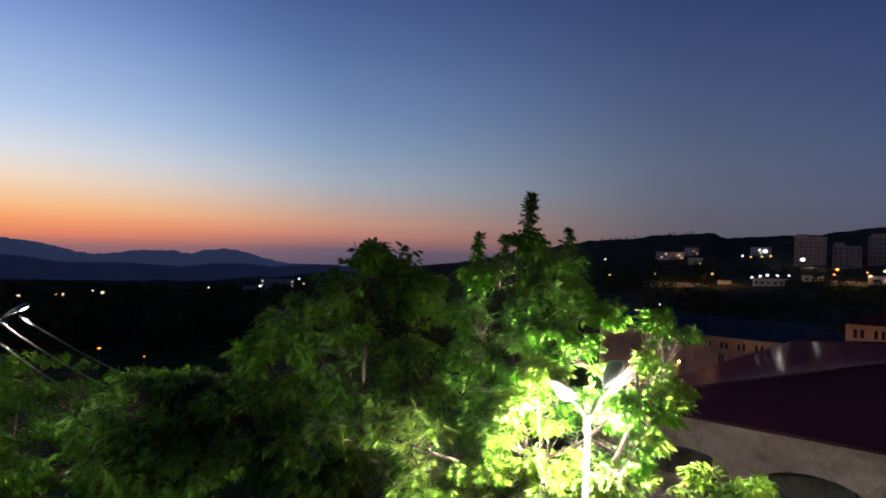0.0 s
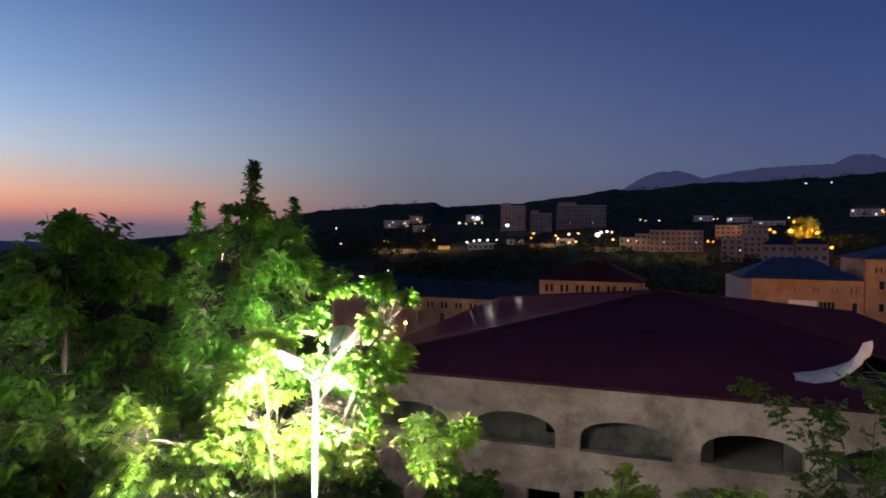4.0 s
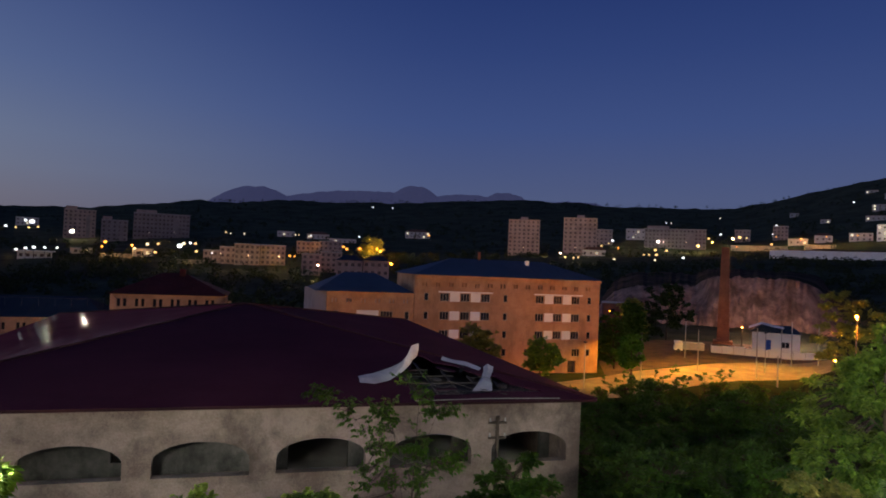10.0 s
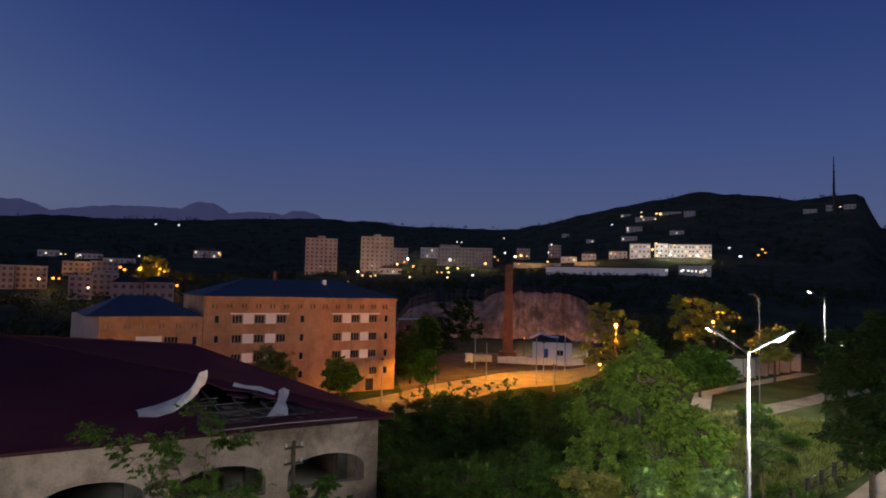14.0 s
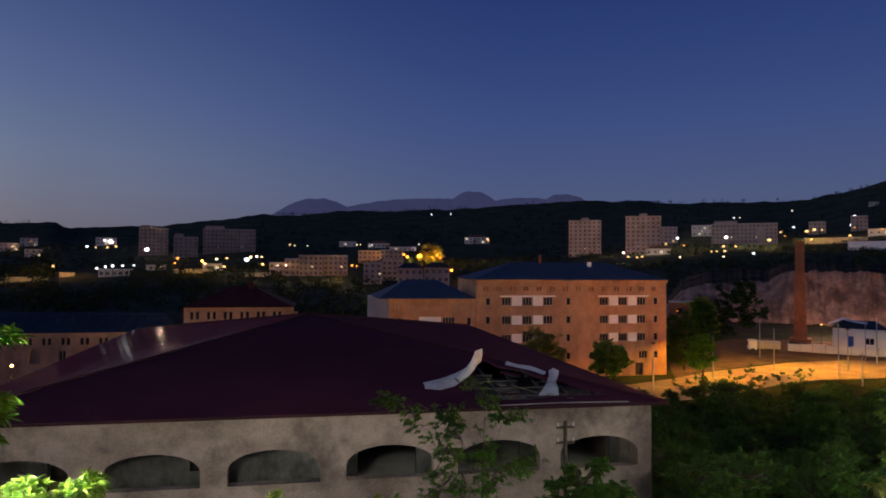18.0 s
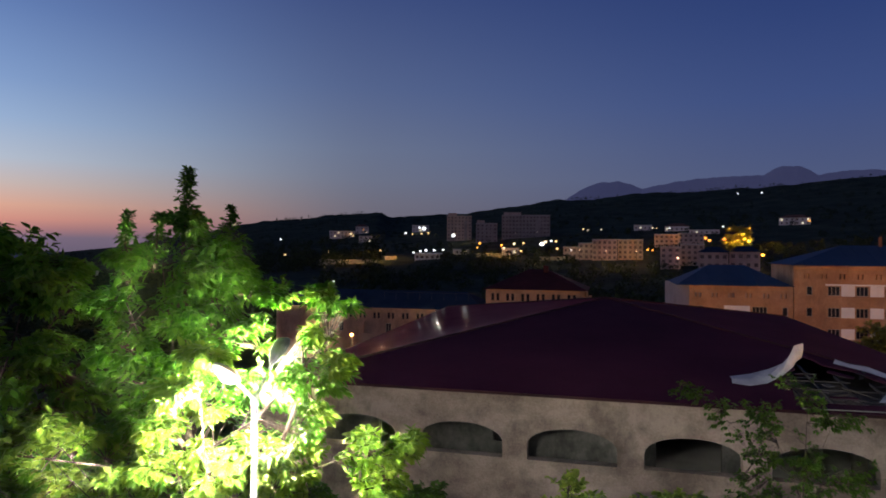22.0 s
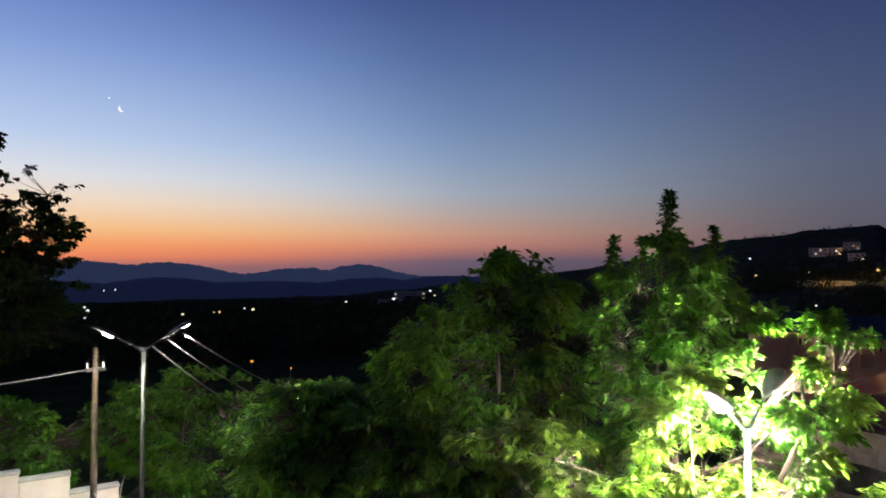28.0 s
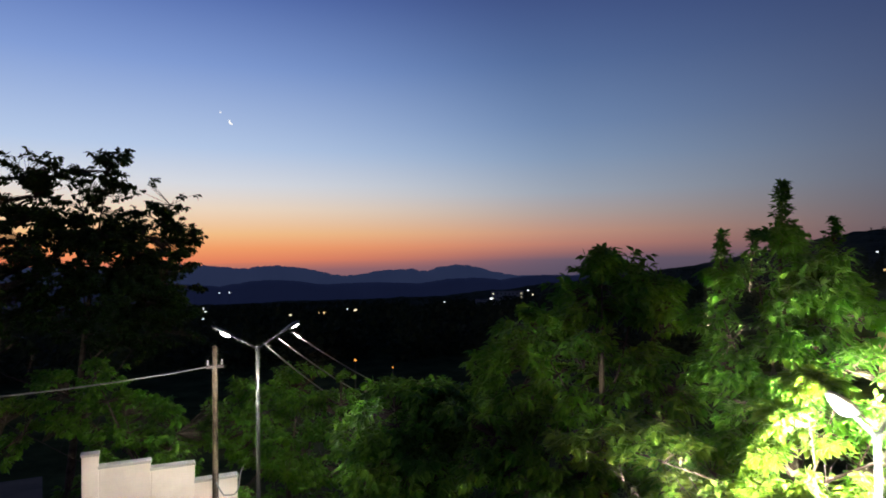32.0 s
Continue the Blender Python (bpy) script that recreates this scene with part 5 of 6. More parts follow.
# ---------------------------------------------------------------- lamps on the road
def cobra_head():
    """A lamp housing: a flat rounded shell, narrow at its neck."""
    bm = bmesh.new()
    rings = []
    for x, w, lo_, hi_ in ((-0.33, 0.04, -0.02, 0.025), (-0.24, 0.075, -0.03, 0.045), (-0.05, 0.125, -0.036, 0.062), (0.14, 0.135, -0.036, 0.058), (0.27, 0.105, -0.034, 0.036), (0.32, 0.05, -0.024, 0.0)):
        ring = []
        for k in range(10):
            q = 2 * math.pi * k / 10
            c_, s_ = math.cos(q), math.sin(q)
            ring.append(bm.verts.new((x, w * math.copysign(abs(c_) ** 0.7, c_), (hi_ if s_ > 0 else -lo_) * s_)))
        rings.append(ring)
    for p_, q_ in zip(rings, rings[1:]):
        for k in range(10):
            bm.faces.new((p_[k], q_[k], q_[(k + 1) % 10], p_[(k + 1) % 10]))
    bm.faces.new(rings[0])
    bm.faces.new(rings[-1][::-1])
    bmesh.ops.recalc_face_normals(bm, faces=bm.faces[:])
    return bm


def street_lamp(x, y, z, top, turn, watts, label="grey steel street lamp with two raised arms and lit heads", sides=(-1, 1)):
    root = thing("street_lamp", (x, y, z), label, "street lamp", "street lamps", turn)
    h = top - z
    part("pole", tubed([(0, 0, 0), (0, 0, h * 0.5), (0, 0, h)], [0.066, 0.055, 0.043], 12), M_steel, root, smooth_shade=True)
    part("base_plate", boxed(-0.17, 0.17, -0.17, 0.17, 0, 0.03, bevel=0.01), M_steel, root)
    part("collar", tubed([(0, 0, h - 0.1), (0, 0, h + 0.03)], [0.056, 0.056], 12), M_steel, root)
    for s, on in zip(sides, watts):
        part("arm", tubed([(0, 0, h - 0.04), (s * 0.4, 0, h + 0.2), (s * 0.75, 0, h + 0.4)], [0.028, 0.026, 0.024], 8), M_steel, root)
        head = part("lamp_head", cobra_head(), M_steel, root, smooth_shade=True)
        place = pose(s * 0.94, 0, h + 0.5, 0, -s * 29, 0)
        head.matrix_basis = place
        bm = bmesh.new()
        bmesh.ops.create_icosphere(bm, subdivisions=3, radius=1.0, matrix=Matrix.Translation((0.1, 0, -0.03)) @ Matrix.Diagonal((0.15, 0.095, 0.055, 1)))
        if s > 0 and len(sides) > 1:
            bm.free()
            bm = boxed(0.06, 0.24, -0.07, 0.07, -0.052, -0.037, bevel=0.005)
        part("lens", bm, M_lamp_white, head, smooth_shade=True)
        m = pose(x, y, z, 0, 0, turn) @ place
        head_light("street_lamp_light", m @ Vector((0, 0, -0.22)), m.to_3x3() @ Vector((0, 0, -1)), on[0], LED, 172)
        lamp_light("street_lamp_glow", m @ Vector((0.12, 0, -0.48)), on[1], LED, 0.12)
    return root


street_lamp(-18.62, 3.78, 0, 7.95, 97, ((1500, 400), (2600, 750)))
street_lamp(-4.74, 8.12, 0, 7.95, 99, ((6200, 3300), (2600, 1900)))
street_lamp(17.08, 10.4, 0, 8.53, 96, ((12500, 3600), (700, 400)))
street_lamp(51.0, 25.0, 0.3, 10.0, 100, ((13000, 5000),), "street lamp with a single lit white head", (1,))
p = thing("street_lamp", (60.3, 35.6, 0), "unlit slim street lamp with a single arm", "street lamp", "street lamps", 100)
part("pole", tubed([(0, 0, 0), (0, 0, 10.0)], [0.08, 0.05], 8), M_steel, p)
part("arm", tubed([(0, 0, 9.95), (0.5, 0, 10.25)], [0.03, 0.03], 6), M_steel, p)
part("lamp_head", boxed(0.45, 0.95, -0.1, 0.1, 10.22, 10.32, bevel=0.02), M_steel, p)


def west_corner():
    pole = thing("utility_pole", (-20.6, 2.95, -0.9), "weathered wooden utility pole beside the street lamp", "pole")
    part("shaft", tubed([(0, 0, 0), (0, 0, 4.5), (0, 0, 8.75)], [0.11, 0.09, 0.07], 9), M_bark, pole)
    part("bracket", boxed(-0.06, 0.06, -0.25, 0.25, 8.1, 8.2), M_rust, pole)
    for s in (-0.2, 0.0, 0.2):
        part("insulator", tubed([(0, s, 8.2), (0, s, 8.35)], [0.035, 0.025], 7), M_concrete, pole)

    def cable(a, b, sag, r, label):
        a, b = Vector(a), Vector(b)
        pts = [a + (b - a) * k / 24 + Vector((0, 0, -sag * 4 * (k / 24) * (1 - k / 24))) for k in range(25)]
        ob = part("overhead_cable", tubed(pts, [r] * 25, 6), M_cable, None, smooth_shade=True)
        tagged(ob, label, "cable", "overhead cables")

    cable((-20.6, 2.9, 7.28), (-24.5, -8.5, 6.55), 0.3, 0.026, "pale sagging service cable tied to the utility pole")
    for a, b in (((-18.5, 4.72, 8.32), (-31.5, 12.9, 4.1)), ((-18.55, 4.35, 8.16), (-31.5, 11.9, 3.7)), ((-18.6, 4.0, 8.0), (-31.5, 10.9, 3.3))):
        cable(a, b, 0.12, 0.024, "pale service cable running down from the street lamp")
    low_pole = thing("utility_pole", (-31.6, 11.9, -4.2), "wooden utility pole hidden among the trees", "pole")
    part("shaft", tubed([(0, 0, 0), (0, 0, 8.6)], [0.13, 0.08], 8), M_wood, low_pole)
    part("crossarm", boxed(-0.05, 0.05, -1.2, 1.2, 7.7, 7.8), M_wood, low_pole)
    bm = bmesh.new()
    pts = [(-20.45 + 0.22 * math.sin(k * 0.5), 2.95 + 0.035 * k, 3.9 - 0.5 * math.sin(k * 0.16)) for k in range(24)]
    tube(bm, pts, [0.02] * 24, 6)
    tagged(part("cable_coil", bm, M_cable, None), "loose loop of pale cable at the pole", "cable")
    # stepped garden wall
    wall = thing("stepped_wall", (-22.6, -0.55, -0.8), "cream-rendered garden wall stepping down beside the pole", "wall", turn=88)
    y0 = 0.0
    for w, top in ((0.46, 5.42), (1.42, 5.02), (1.27, 4.77), (1.3, 4.2)):
        part("panel", boxed(y0, y0 + w - 0.006, -0.14, 0.14, 0, top, bevel=0.015), M_cream, wall)
        part("coping", boxed(y0 - 0.03, y0 + w + 0.02, -0.19, 0.19, top + 0.004, top + 0.09, bevel=0.015), M_concrete, wall)
        y0 += w


west_corner()


def pole_by_wall():
    x, y = 10.95, 27.78
    z = float(ground_z(x, y))
    pole = thing("utility_pole", (x, y, z), "old timber utility pole before the arcade wall", "pole")
    part("shaft", tubed([(0, 0, -0.2), (0, 0, 3), (0, 0, 3.25 - z)], [0.1, 0.09, 0.08], 8), M_bark, pole)
    for zz in (2.98, 2.3):
        part("crossarm", boxed(-0.42, 0.42, -0.05, 0.05, zz - z - 0.06, zz - z + 0.04, bevel=0.01), M_bark, pole)
        for s in (-0.36, 0.36):
            part("insulator", tubed([(s, 0, zz - z + 0.04), (s, 0, zz - z + 0.2)], [0.05, 0.03], 7), M_concrete, pole)


pole_by_wall()


# ---------------------------------------------------------------- mast on the rock
def mast():
    x, y, z = land(64.6, 880)
    root = thing("radio_mast", (x, y, z - 2), "slender radio mast on the hilltop rock", "mast")
    h = EYE + 880 * math.tan(radians(10.7)) - z + 2
    part("shaft", tubed([(0, 0, 0), (0, 0, h * 0.45), (0, 0, h)], [2.2, 1.3, 0.5], 8), M_rust, root)
    for k in range(5):
        part("platform", tubed([(0, 0, h * (0.2 + 0.13 * k)), (0, 0, h * (0.2 + 0.13 * k) + 0.8)], [2.6 - 0.3 * k] * 2, 8), M_rust, root)
    for az, d, w, hh in ((63.0, 880, 14, 5), (64.4, 880, 10, 7), (65.6, 880, 12, 5)):
        far_block("mast_station", az, d, w, hh, M_concrete, M_concrete, "grey service building at the mast", 1, 3, "mast buildings")
    far_lamp(65.0, 874, float(land(65.0, 874)[2]) + 5, 1.2, M_far_warm, WARM)


mast()


# ---------------------------------------------------------------- trees
def rhombs(centres, dirs, length, width, seed):
    """Simple blades: one folded rhombus each."""
    rng = np.random.default_rng(seed)
    n = len(centres)
    d = dirs / np.linalg.norm(dirs, axis=1, keepdims=True)
    s = np.cross(d, np.array([0, 0, 1.0]) + 0.55 * rng.normal(size=(n, 3)))
    s /= np.linalg.norm(s, axis=1, keepdims=True)
    L = (length * rng.uniform(0.7, 1.3, n))[:, None]
    Wd = (width * rng.uniform(0.7, 1.3, n))[:, None]
    up_ = np.cross(s, d)
    v = np.stack([centres, centres + d * L * 0.42 + s * Wd + up_ * Wd * 0.3, centres + d * L, centres + d * L * 0.42 - s * Wd + up_ * Wd * 0.3], 1)
    return v.reshape(-1, 3), np.arange(4 * n).reshape(n, 4)


def blades(base, dirs, length, width, rng):
    """Pointed oval leaves, folded along the midrib: two quads each."""
    n = len(base)
    d = dirs / np.linalg.norm(dirs, axis=1, keepdims=True)
    s = np.cross(d, np.array([0, 0, 1.0]) + 0.4 * rng.normal(size=(n, 3)))
    s /= np.linalg.norm(s, axis=1, keepdims=True) + 1e-9
    u = np.cross(s, d)
    L = (length * rng.uniform(0.65, 1.25, n))[:, None]
    W = (width * rng.uniform(0.75, 1.2, n))[:, None]
    sag = np.array([0, 0, -1.0]) * L * 0.12
    v = np.stack([base, base + d * L * 0.3 + s * W + u * W * 0.35, base + d * L * 0.68 + s * W * 0.72 + u * W * 0.25 + sag * 0.5, base + d * L + sag,
                  base + d * L * 0.68 - s * W * 0.72 + u * W * 0.25 + sag * 0.5, base + d * L * 0.3 - s * W + u * W * 0.35], 1)
    k = 6 * np.arange(n)[:, None]
    f = np.stack([k + np.array([[0, 1, 2, 3]]), k + np.array([[0, 3, 4, 5]])], 1)
    return v.reshape(-1, 3), f.reshape(-1, 4)


def prisms(a, b, ra, rb):
    """Thin three-sided twigs from points a to points b."""
    n = len(a)
    d = b - a
    d = d / (np.linalg.norm(d, axis=1, keepdims=True) + 1e-9)
    s = np.cross(d, np.array([0.31, 0.52, 0.79]))
    s /= np.linalg.norm(s, axis=1, keepdims=True) + 1e-9
    u = np.cross(d, s)
    ring = [s, -0.5 * s + 0.866 * u, -0.5 * s - 0.866 * u]
    v = np.stack([a + r * ra for r in ring] + [b + r * rb for r in ring], 1)
    k = 6 * np.arange(n)[:, None]
    f = np.stack([k + np.array([[i, (i + 1) % 3, 3 + (i + 1) % 3, 3 + i]]) for i in range(3)], 1)
    return v.reshape(-1, 3), f.reshape(-1, 4)


def crown_points(lobes, n, seed, shell, clump, bunch=12):
    """Points of a crown: lobes filled with small flattened clumps of foliage, denser outwards."""
    rng = np.random.default_rng(seed)
    R = np.array([(l[3], l[3], l[4]) for l in lobes], float)
    vol = (R[:, 0] * R[:, 1] * R[:, 2]) ** 0.6
    C0 = np.array([l[:3] for l in lobes], float)
    m = max(len(lobes) * 4, n // bunch)
    which = np.concatenate([np.repeat(np.arange(len(lobes)), 3), rng.choice(len(lobes), m - 3 * len(lobes), p=vol / vol.sum())])
    u = rng.normal(size=(m, 3))
    u /= np.linalg.norm(u, axis=1, keepdims=True)
    rr = shell + (1 - shell) * rng.uniform(0, 1, m) ** 0.6
    centre = C0[which] + u * R[which] * rr[:, None] * (1 + 0.07 * rng.normal(size=(m, 1)))
    size = np.minimum(clump, 0.75 * R[which].mean(1)) * rng.uniform(0.6, 1.3, m)
    pick = rng.integers(0, m, n)
    off = rng.normal(size=(n, 3)) * size[pick][:, None] * np.array([0.46, 0.46, 0.24])
    out = u[pick] * 0.6 + off / (size[pick][:, None] + 1e-6)
    return centre[pick] + off, out / (np.linalg.norm(out, axis=1, keepdims=True) + 1e-6)


def tree(name, at, lobes, leaves, label, seed, leaf=(0.16, 0.04), mat=None, per=6, trunk=0.16, droop=0.5, shell=0.35, category="tree", gap=-0.28, group="", clump=0.34, nodes=3, limbs=(), leaders=(), crest=None, bunch=12):
    """A tapered trunk, limbs to the lobes, twigs, and shoots set with opposite leaflets.
    Lobes: x, y, z, radius, half height. Leaders: foot and tip of upright shoots, and the spread at their foot. Limbs: extra boughs as point lists."""
    rng = np.random.default_rng(seed)
    root = thing(name, at, label, category, group)
    bm = bmesh.new()
    top = Vector(crest or max(lobes, key=lambda l: l[2])[:3])
    wood = []

    def bough(points, radii, sides):
        tube(bm, points, radii, sides)
        for p, q in zip(points[:-1], points[1:]):
            wood.extend(np.array(Vector(p).lerp(Vector(q), k / 4)) for k in range(5))

    bough([Vector((0, 0, -0.3)), Vector((0.05, 0.03, top.z * 0.3)), Vector((top.x * 0.4, top.y * 0.4, top.z * 0.62)), top], [trunk, trunk * 0.8, trunk * 0.45, trunk * 0.06], 8)
    for i_, l in enumerate(lobes):
        if len(lobes) > 14 and i_ % 2:
            continue
        c = Vector(l[:3])
        z0 = max(0.3, min(c.z - 0.5 * l[4], top.z * 0.85)) * 0.78
        f = z0 / max(top.z, 0.1)
        b = Vector((top.x * f * 0.6, top.y * f * 0.6, z0))
        m = (b + c) / 2 + Vector((0, 0, -0.08 * (c - b).length))
        bough([b, m, c], [trunk * 0.19, trunk * 0.12, trunk * 0.05], 6)
    for foot, tip, wide in leaders:
        bough([Vector(foot), Vector(tip)], [0.025, 0.006], 5)
    part("trunk", bm, M_bark, root, smooth_shade=True)
    for pts, r0 in limbs:
        bm = bmesh.new()
        bough([Vector(p) for p in pts], [r0 * (1 - 0.7 * k / (len(pts) - 1)) for k in range(len(pts))], 7)
        part("limb", bm, M_bark, root, smooth_shade=True)
    n = max(12, int(leaves * per / (2 * nodes + 1)))
    P, U = crown_points(lobes, n, seed, shell, clump, bunch)
    keep = np.array([noise.noise(Vector(p) * 1.2 + Vector((seed, 0, 0))) for p in P]) > gap
    P, U = P[keep], U[keep]
    axis = np.array([top.x, top.y]) * np.clip(P[:, 2:3] / max(top.z, 0.1), 0, 1)
    U[:, :2] += 0.45 * (P[:, :2] - axis) / (np.linalg.norm(P[:, :2] - axis, axis=1, keepdims=True) + 0.15)
    U = U + rng.normal(size=U.shape) * 0.3
    U[:, 2] = U[:, 2] * 0.5 + 0.22
    reach = leaf[0] * (0.5 + 0.25 * nodes) * rng.uniform(0.6, 1.25, len(P))
    P = P - U / np.linalg.norm(U, axis=1, keepdims=True) * (0.75 * reach)[:, None]
    body = len(P)
    for foot, tip, wide in leaders:
        foot, tip = np.array(foot, float), np.array(tip, float)
        m = int(np.linalg.norm(tip - foot) * 62)
        t = rng.uniform(0, 1, m) ** 0.9
        q = rng.uniform(0, 2 * np.pi, m)
        P = np.concatenate([P, foot + (tip - foot) * t[:, None]])
        U = np.concatenate([U, np.stack([np.cos(q), np.sin(q), 0.35 + 0.9 * t], -1)])
        reach = np.concatenate([reach, wide * (1.05 - 0.92 * t) * rng.uniform(0.45, 1.15, m)])
    small = np.where(np.arange(len(P)) < body, 1.0, 0.62)
    U /= np.linalg.norm(U, axis=1, keepdims=True)
    W = np.array(wood)
    near = W[np.argmin(((P[:, None, :] - W[None]) ** 2).sum(-1), 1)]
    tip = P + U * reach[:, None]
    r_ = min(0.012, 0.06 * leaf[0])
    va, fa = prisms(near, P, r_, r_ * 0.6)
    vb, fb = prisms(P, tip, r_ * 0.6, r_ * 0.25)
    from_mesh("branchwork", mesh_np("branchwork", np.concatenate([va, vb]), np.concatenate([fa, fb + len(va)])), M_bark, root)
    roll = np.cross(U, rng.normal(size=U.shape))
    roll = roll / (np.linalg.norm(roll, axis=1, keepdims=True) + 1e-9) * np.array([1, 1, 0.45])
    base, out = [tip], [U * 1.0]
    for k in range(nodes):
        at_ = P + U * (reach * (0.2 + 0.75 * k / max(1, nodes - 1)))[:, None]
        turn_ = roll if k % 2 == 0 else 0.6 * roll + 0.6 * np.cross(U, roll)
        for side in (-1, 1):
            base.append(at_)
            out.append(U * 0.6 + side * turn_ + rng.normal(size=U.shape) * 0.2)
    base, out = np.concatenate(base), np.concatenate(out)
    out = out / np.linalg.norm(out, axis=1, keepdims=True)
    out[:, 2] -= droop
    small = np.tile(small, 2 * nodes + 1)
    v, f = blades(base, out, leaf[0] * small, leaf[1] * small, rng)
    from_mesh("crown", mesh_np("crown", v, f), mat or M_leaf, root)
    return root


# foliage lobes: x, y, z, radius, half height
SPIRE = [(-0.18, -0.1, 10.45, 0.17, 0.24), (-0.2, -0.1, 10.2, 0.32, 0.3), (0.32, 0.2, 10.15, 0.25, 0.3), (-0.75, -0.6, 9.95, 0.2, 0.2), (-0.4, -0.3, 9.75, 0.36, 0.3), (0.15, 0, 9.7, 0.42, 0.35)]
CROWN = [(0.5, 0.3, 9.3, 0.45, 0.42), (2.27, -0.17, 9.35, 0.18, 0.18), (-0.8, -0.6, 9.2, 0.49, 0.46), (0.9, 0.6, 9.1, 0.32, 0.36), (-0.2, -0.1, 9.1, 0.7, 0.5), (2.44, -0.17, 9.0, 0.3, 0.25), (2.3, -0.17, 8.68, 0.25, 0.25), (-0.8, -0.6, 8.6, 0.4, 0.4), (0.5, 0.3, 8.5, 0.66, 0.42), (1.2, 1.0, 8.5, 0.36, 0.3), (-0.2, -0.1, 8.4, 0.66, 0.42)]
SKIRT = [(2.16, -0.28, 8.06, 0.36, 0.36), (-0.5, -0.4, 7.9, 0.55, 0.36), (0, 0, 7.9, 0.68, 0.36), (0.8, 0.5, 7.7, 0.62, 0.36), (-0.1, 0, 7.4, 0.58, 0.36), (-0.7, -0.5, 7.35, 0.55, 0.36), (-1.1, -0.8, 7.1, 0.42, 0.3), (0.3, 0.2, 7.1, 0.6, 0.36), (1.2, 0.7, 7.1, 0.52, 0.36), (-0.3, -0.2, 6.8, 0.66, 0.36)]
tree("lamp_lit_tree", (-6.26, 8.96, 0), SPIRE + CROWN + SKIRT, 4000, "tall green broadleaf tree lit by the street lamp within it", 11, (0.165, 0.039), M_leaf, per=6, droop=0.4, gap=-0.16, clump=0.24,
     leaders=[((-0.2, -0.1, 9.8), (-0.12, -0.05, 11.2), 0.4), ((0.35, 0.25, 9.7), (0.42, 0.3, 10.62), 0.38), ((-0.85, -0.6, 9.5), (-0.8, -0.58, 10.5), 0.28), ((-0.5, -0.35, 9.6), (-0.45, -0.32, 10.5), 0.28)])
# foliage lobes: x, y, z, radius, half height
BOUGHS_HIGH = [(-0.06, -0.75, 7.8, 0.22, 0.2), (-2.4, -2.0, 7.5, 0.45, 0.27), (-2.0, -1.6, 7.5, 0.36, 0.25), (-2.9, -2.4, 7.35, 0.36, 0.25), (-2.6, -2.3, 7.2, 0.4, 0.25), (-1.8, -1.4, 7.3, 0.3, 0.25), (0.5, -0.5, 7.0, 0.26, 0.24), (0.05, -0.68, 6.9, 0.28, 0.26), (-1.5, -1.1, 7.0, 0.45, 0.32), (1.8, 0.8, 6.9, 0.36, 0.3)]
BOUGHS_LOW = [(-1.2, -0.8, 6.8, 0.54, 0.32), (2.2, 1.0, 6.8, 0.25, 0.23), (-2.0, -1.6, 6.7, 0.36, 0.2), (0.8, 0.4, 6.7, 0.54, 0.4), (-0.7, -0.5, 6.6, 0.62, 0.4), (-1.4, -1.0, 6.5, 0.54, 0.27), (0, 0.1, 6.5, 0.62, 0.4), (1.4, 0.7, 6.4, 0.41, 0.32), (1.9, 0.9, 6.4, 0.36, 0.23), (1.0, 0.5, 6.3, 0.45, 0.27), (-0.4, -0.3, 6.1, 0.71, 0.27)]
BY_LAMP = [(0.62, -1.85, 8.72, 0.14, 0.1), (0.35, -1.7, 8.66, 0.14, 0.12), (0.1, -1.9, 8.2, 0.16, 0.14), (1.3, 0.1, 8.72, 0.24, 0.18), (1.45, 0.0, 8.35, 0.2, 0.2), (1.25, -0.5, 7.7, 0.24, 0.24), (1.05, -0.6, 7.25, 0.28, 0.26), (2.3, 0.9, 6.95, 0.22, 0.18), (-0.3, -0.95, 7.15, 0.16, 0.14), (-0.6, -1.05, 7.5, 0.18, 0.16), (-0.9, -0.95, 6.9, 0.26, 0.2), (-1.9, -1.65, 7.15, 0.3, 0.2)]
tree("leafy_sapling", (-5.34, 8.85, 0), BOUGHS_HIGH + BOUGHS_LOW + BY_LAMP, 2400, "young broadleaf tree with spreading boughs under the street lamp", 21, (0.165, 0.042), M_leaf_lit, per=6, droop=0.35, trunk=0.07, gap=-0.3, clump=0.22, crest=(-0.6, -0.5, 7.3),
     limbs=[([(0.1, -0.2, 6.2), (-0.05, -0.7, 6.8), (-0.3, -0.85, 7.1), (-0.55, -0.95, 7.45)], 0.1), ([(0.2, 0.2, 6.3), (0.75, 0.1, 7.5), (1.1, 0.05, 8.4), (1.45, 0.0, 8.75)], 0.045), ([(0.95, 0.1, 8.05), (0.88, 0.05, 8.75)], 0.032), ([(-0.3, -0.4, 6.6), (-1.5, -1.3, 7.0), (-2.3, -1.9, 7.25), (-2.9, -2.4, 7.5)], 0.02), ([(0.3, 0.2, 6.3), (1.2, 0.6, 6.7), (2.2, 1.0, 6.95)], 0.018)])
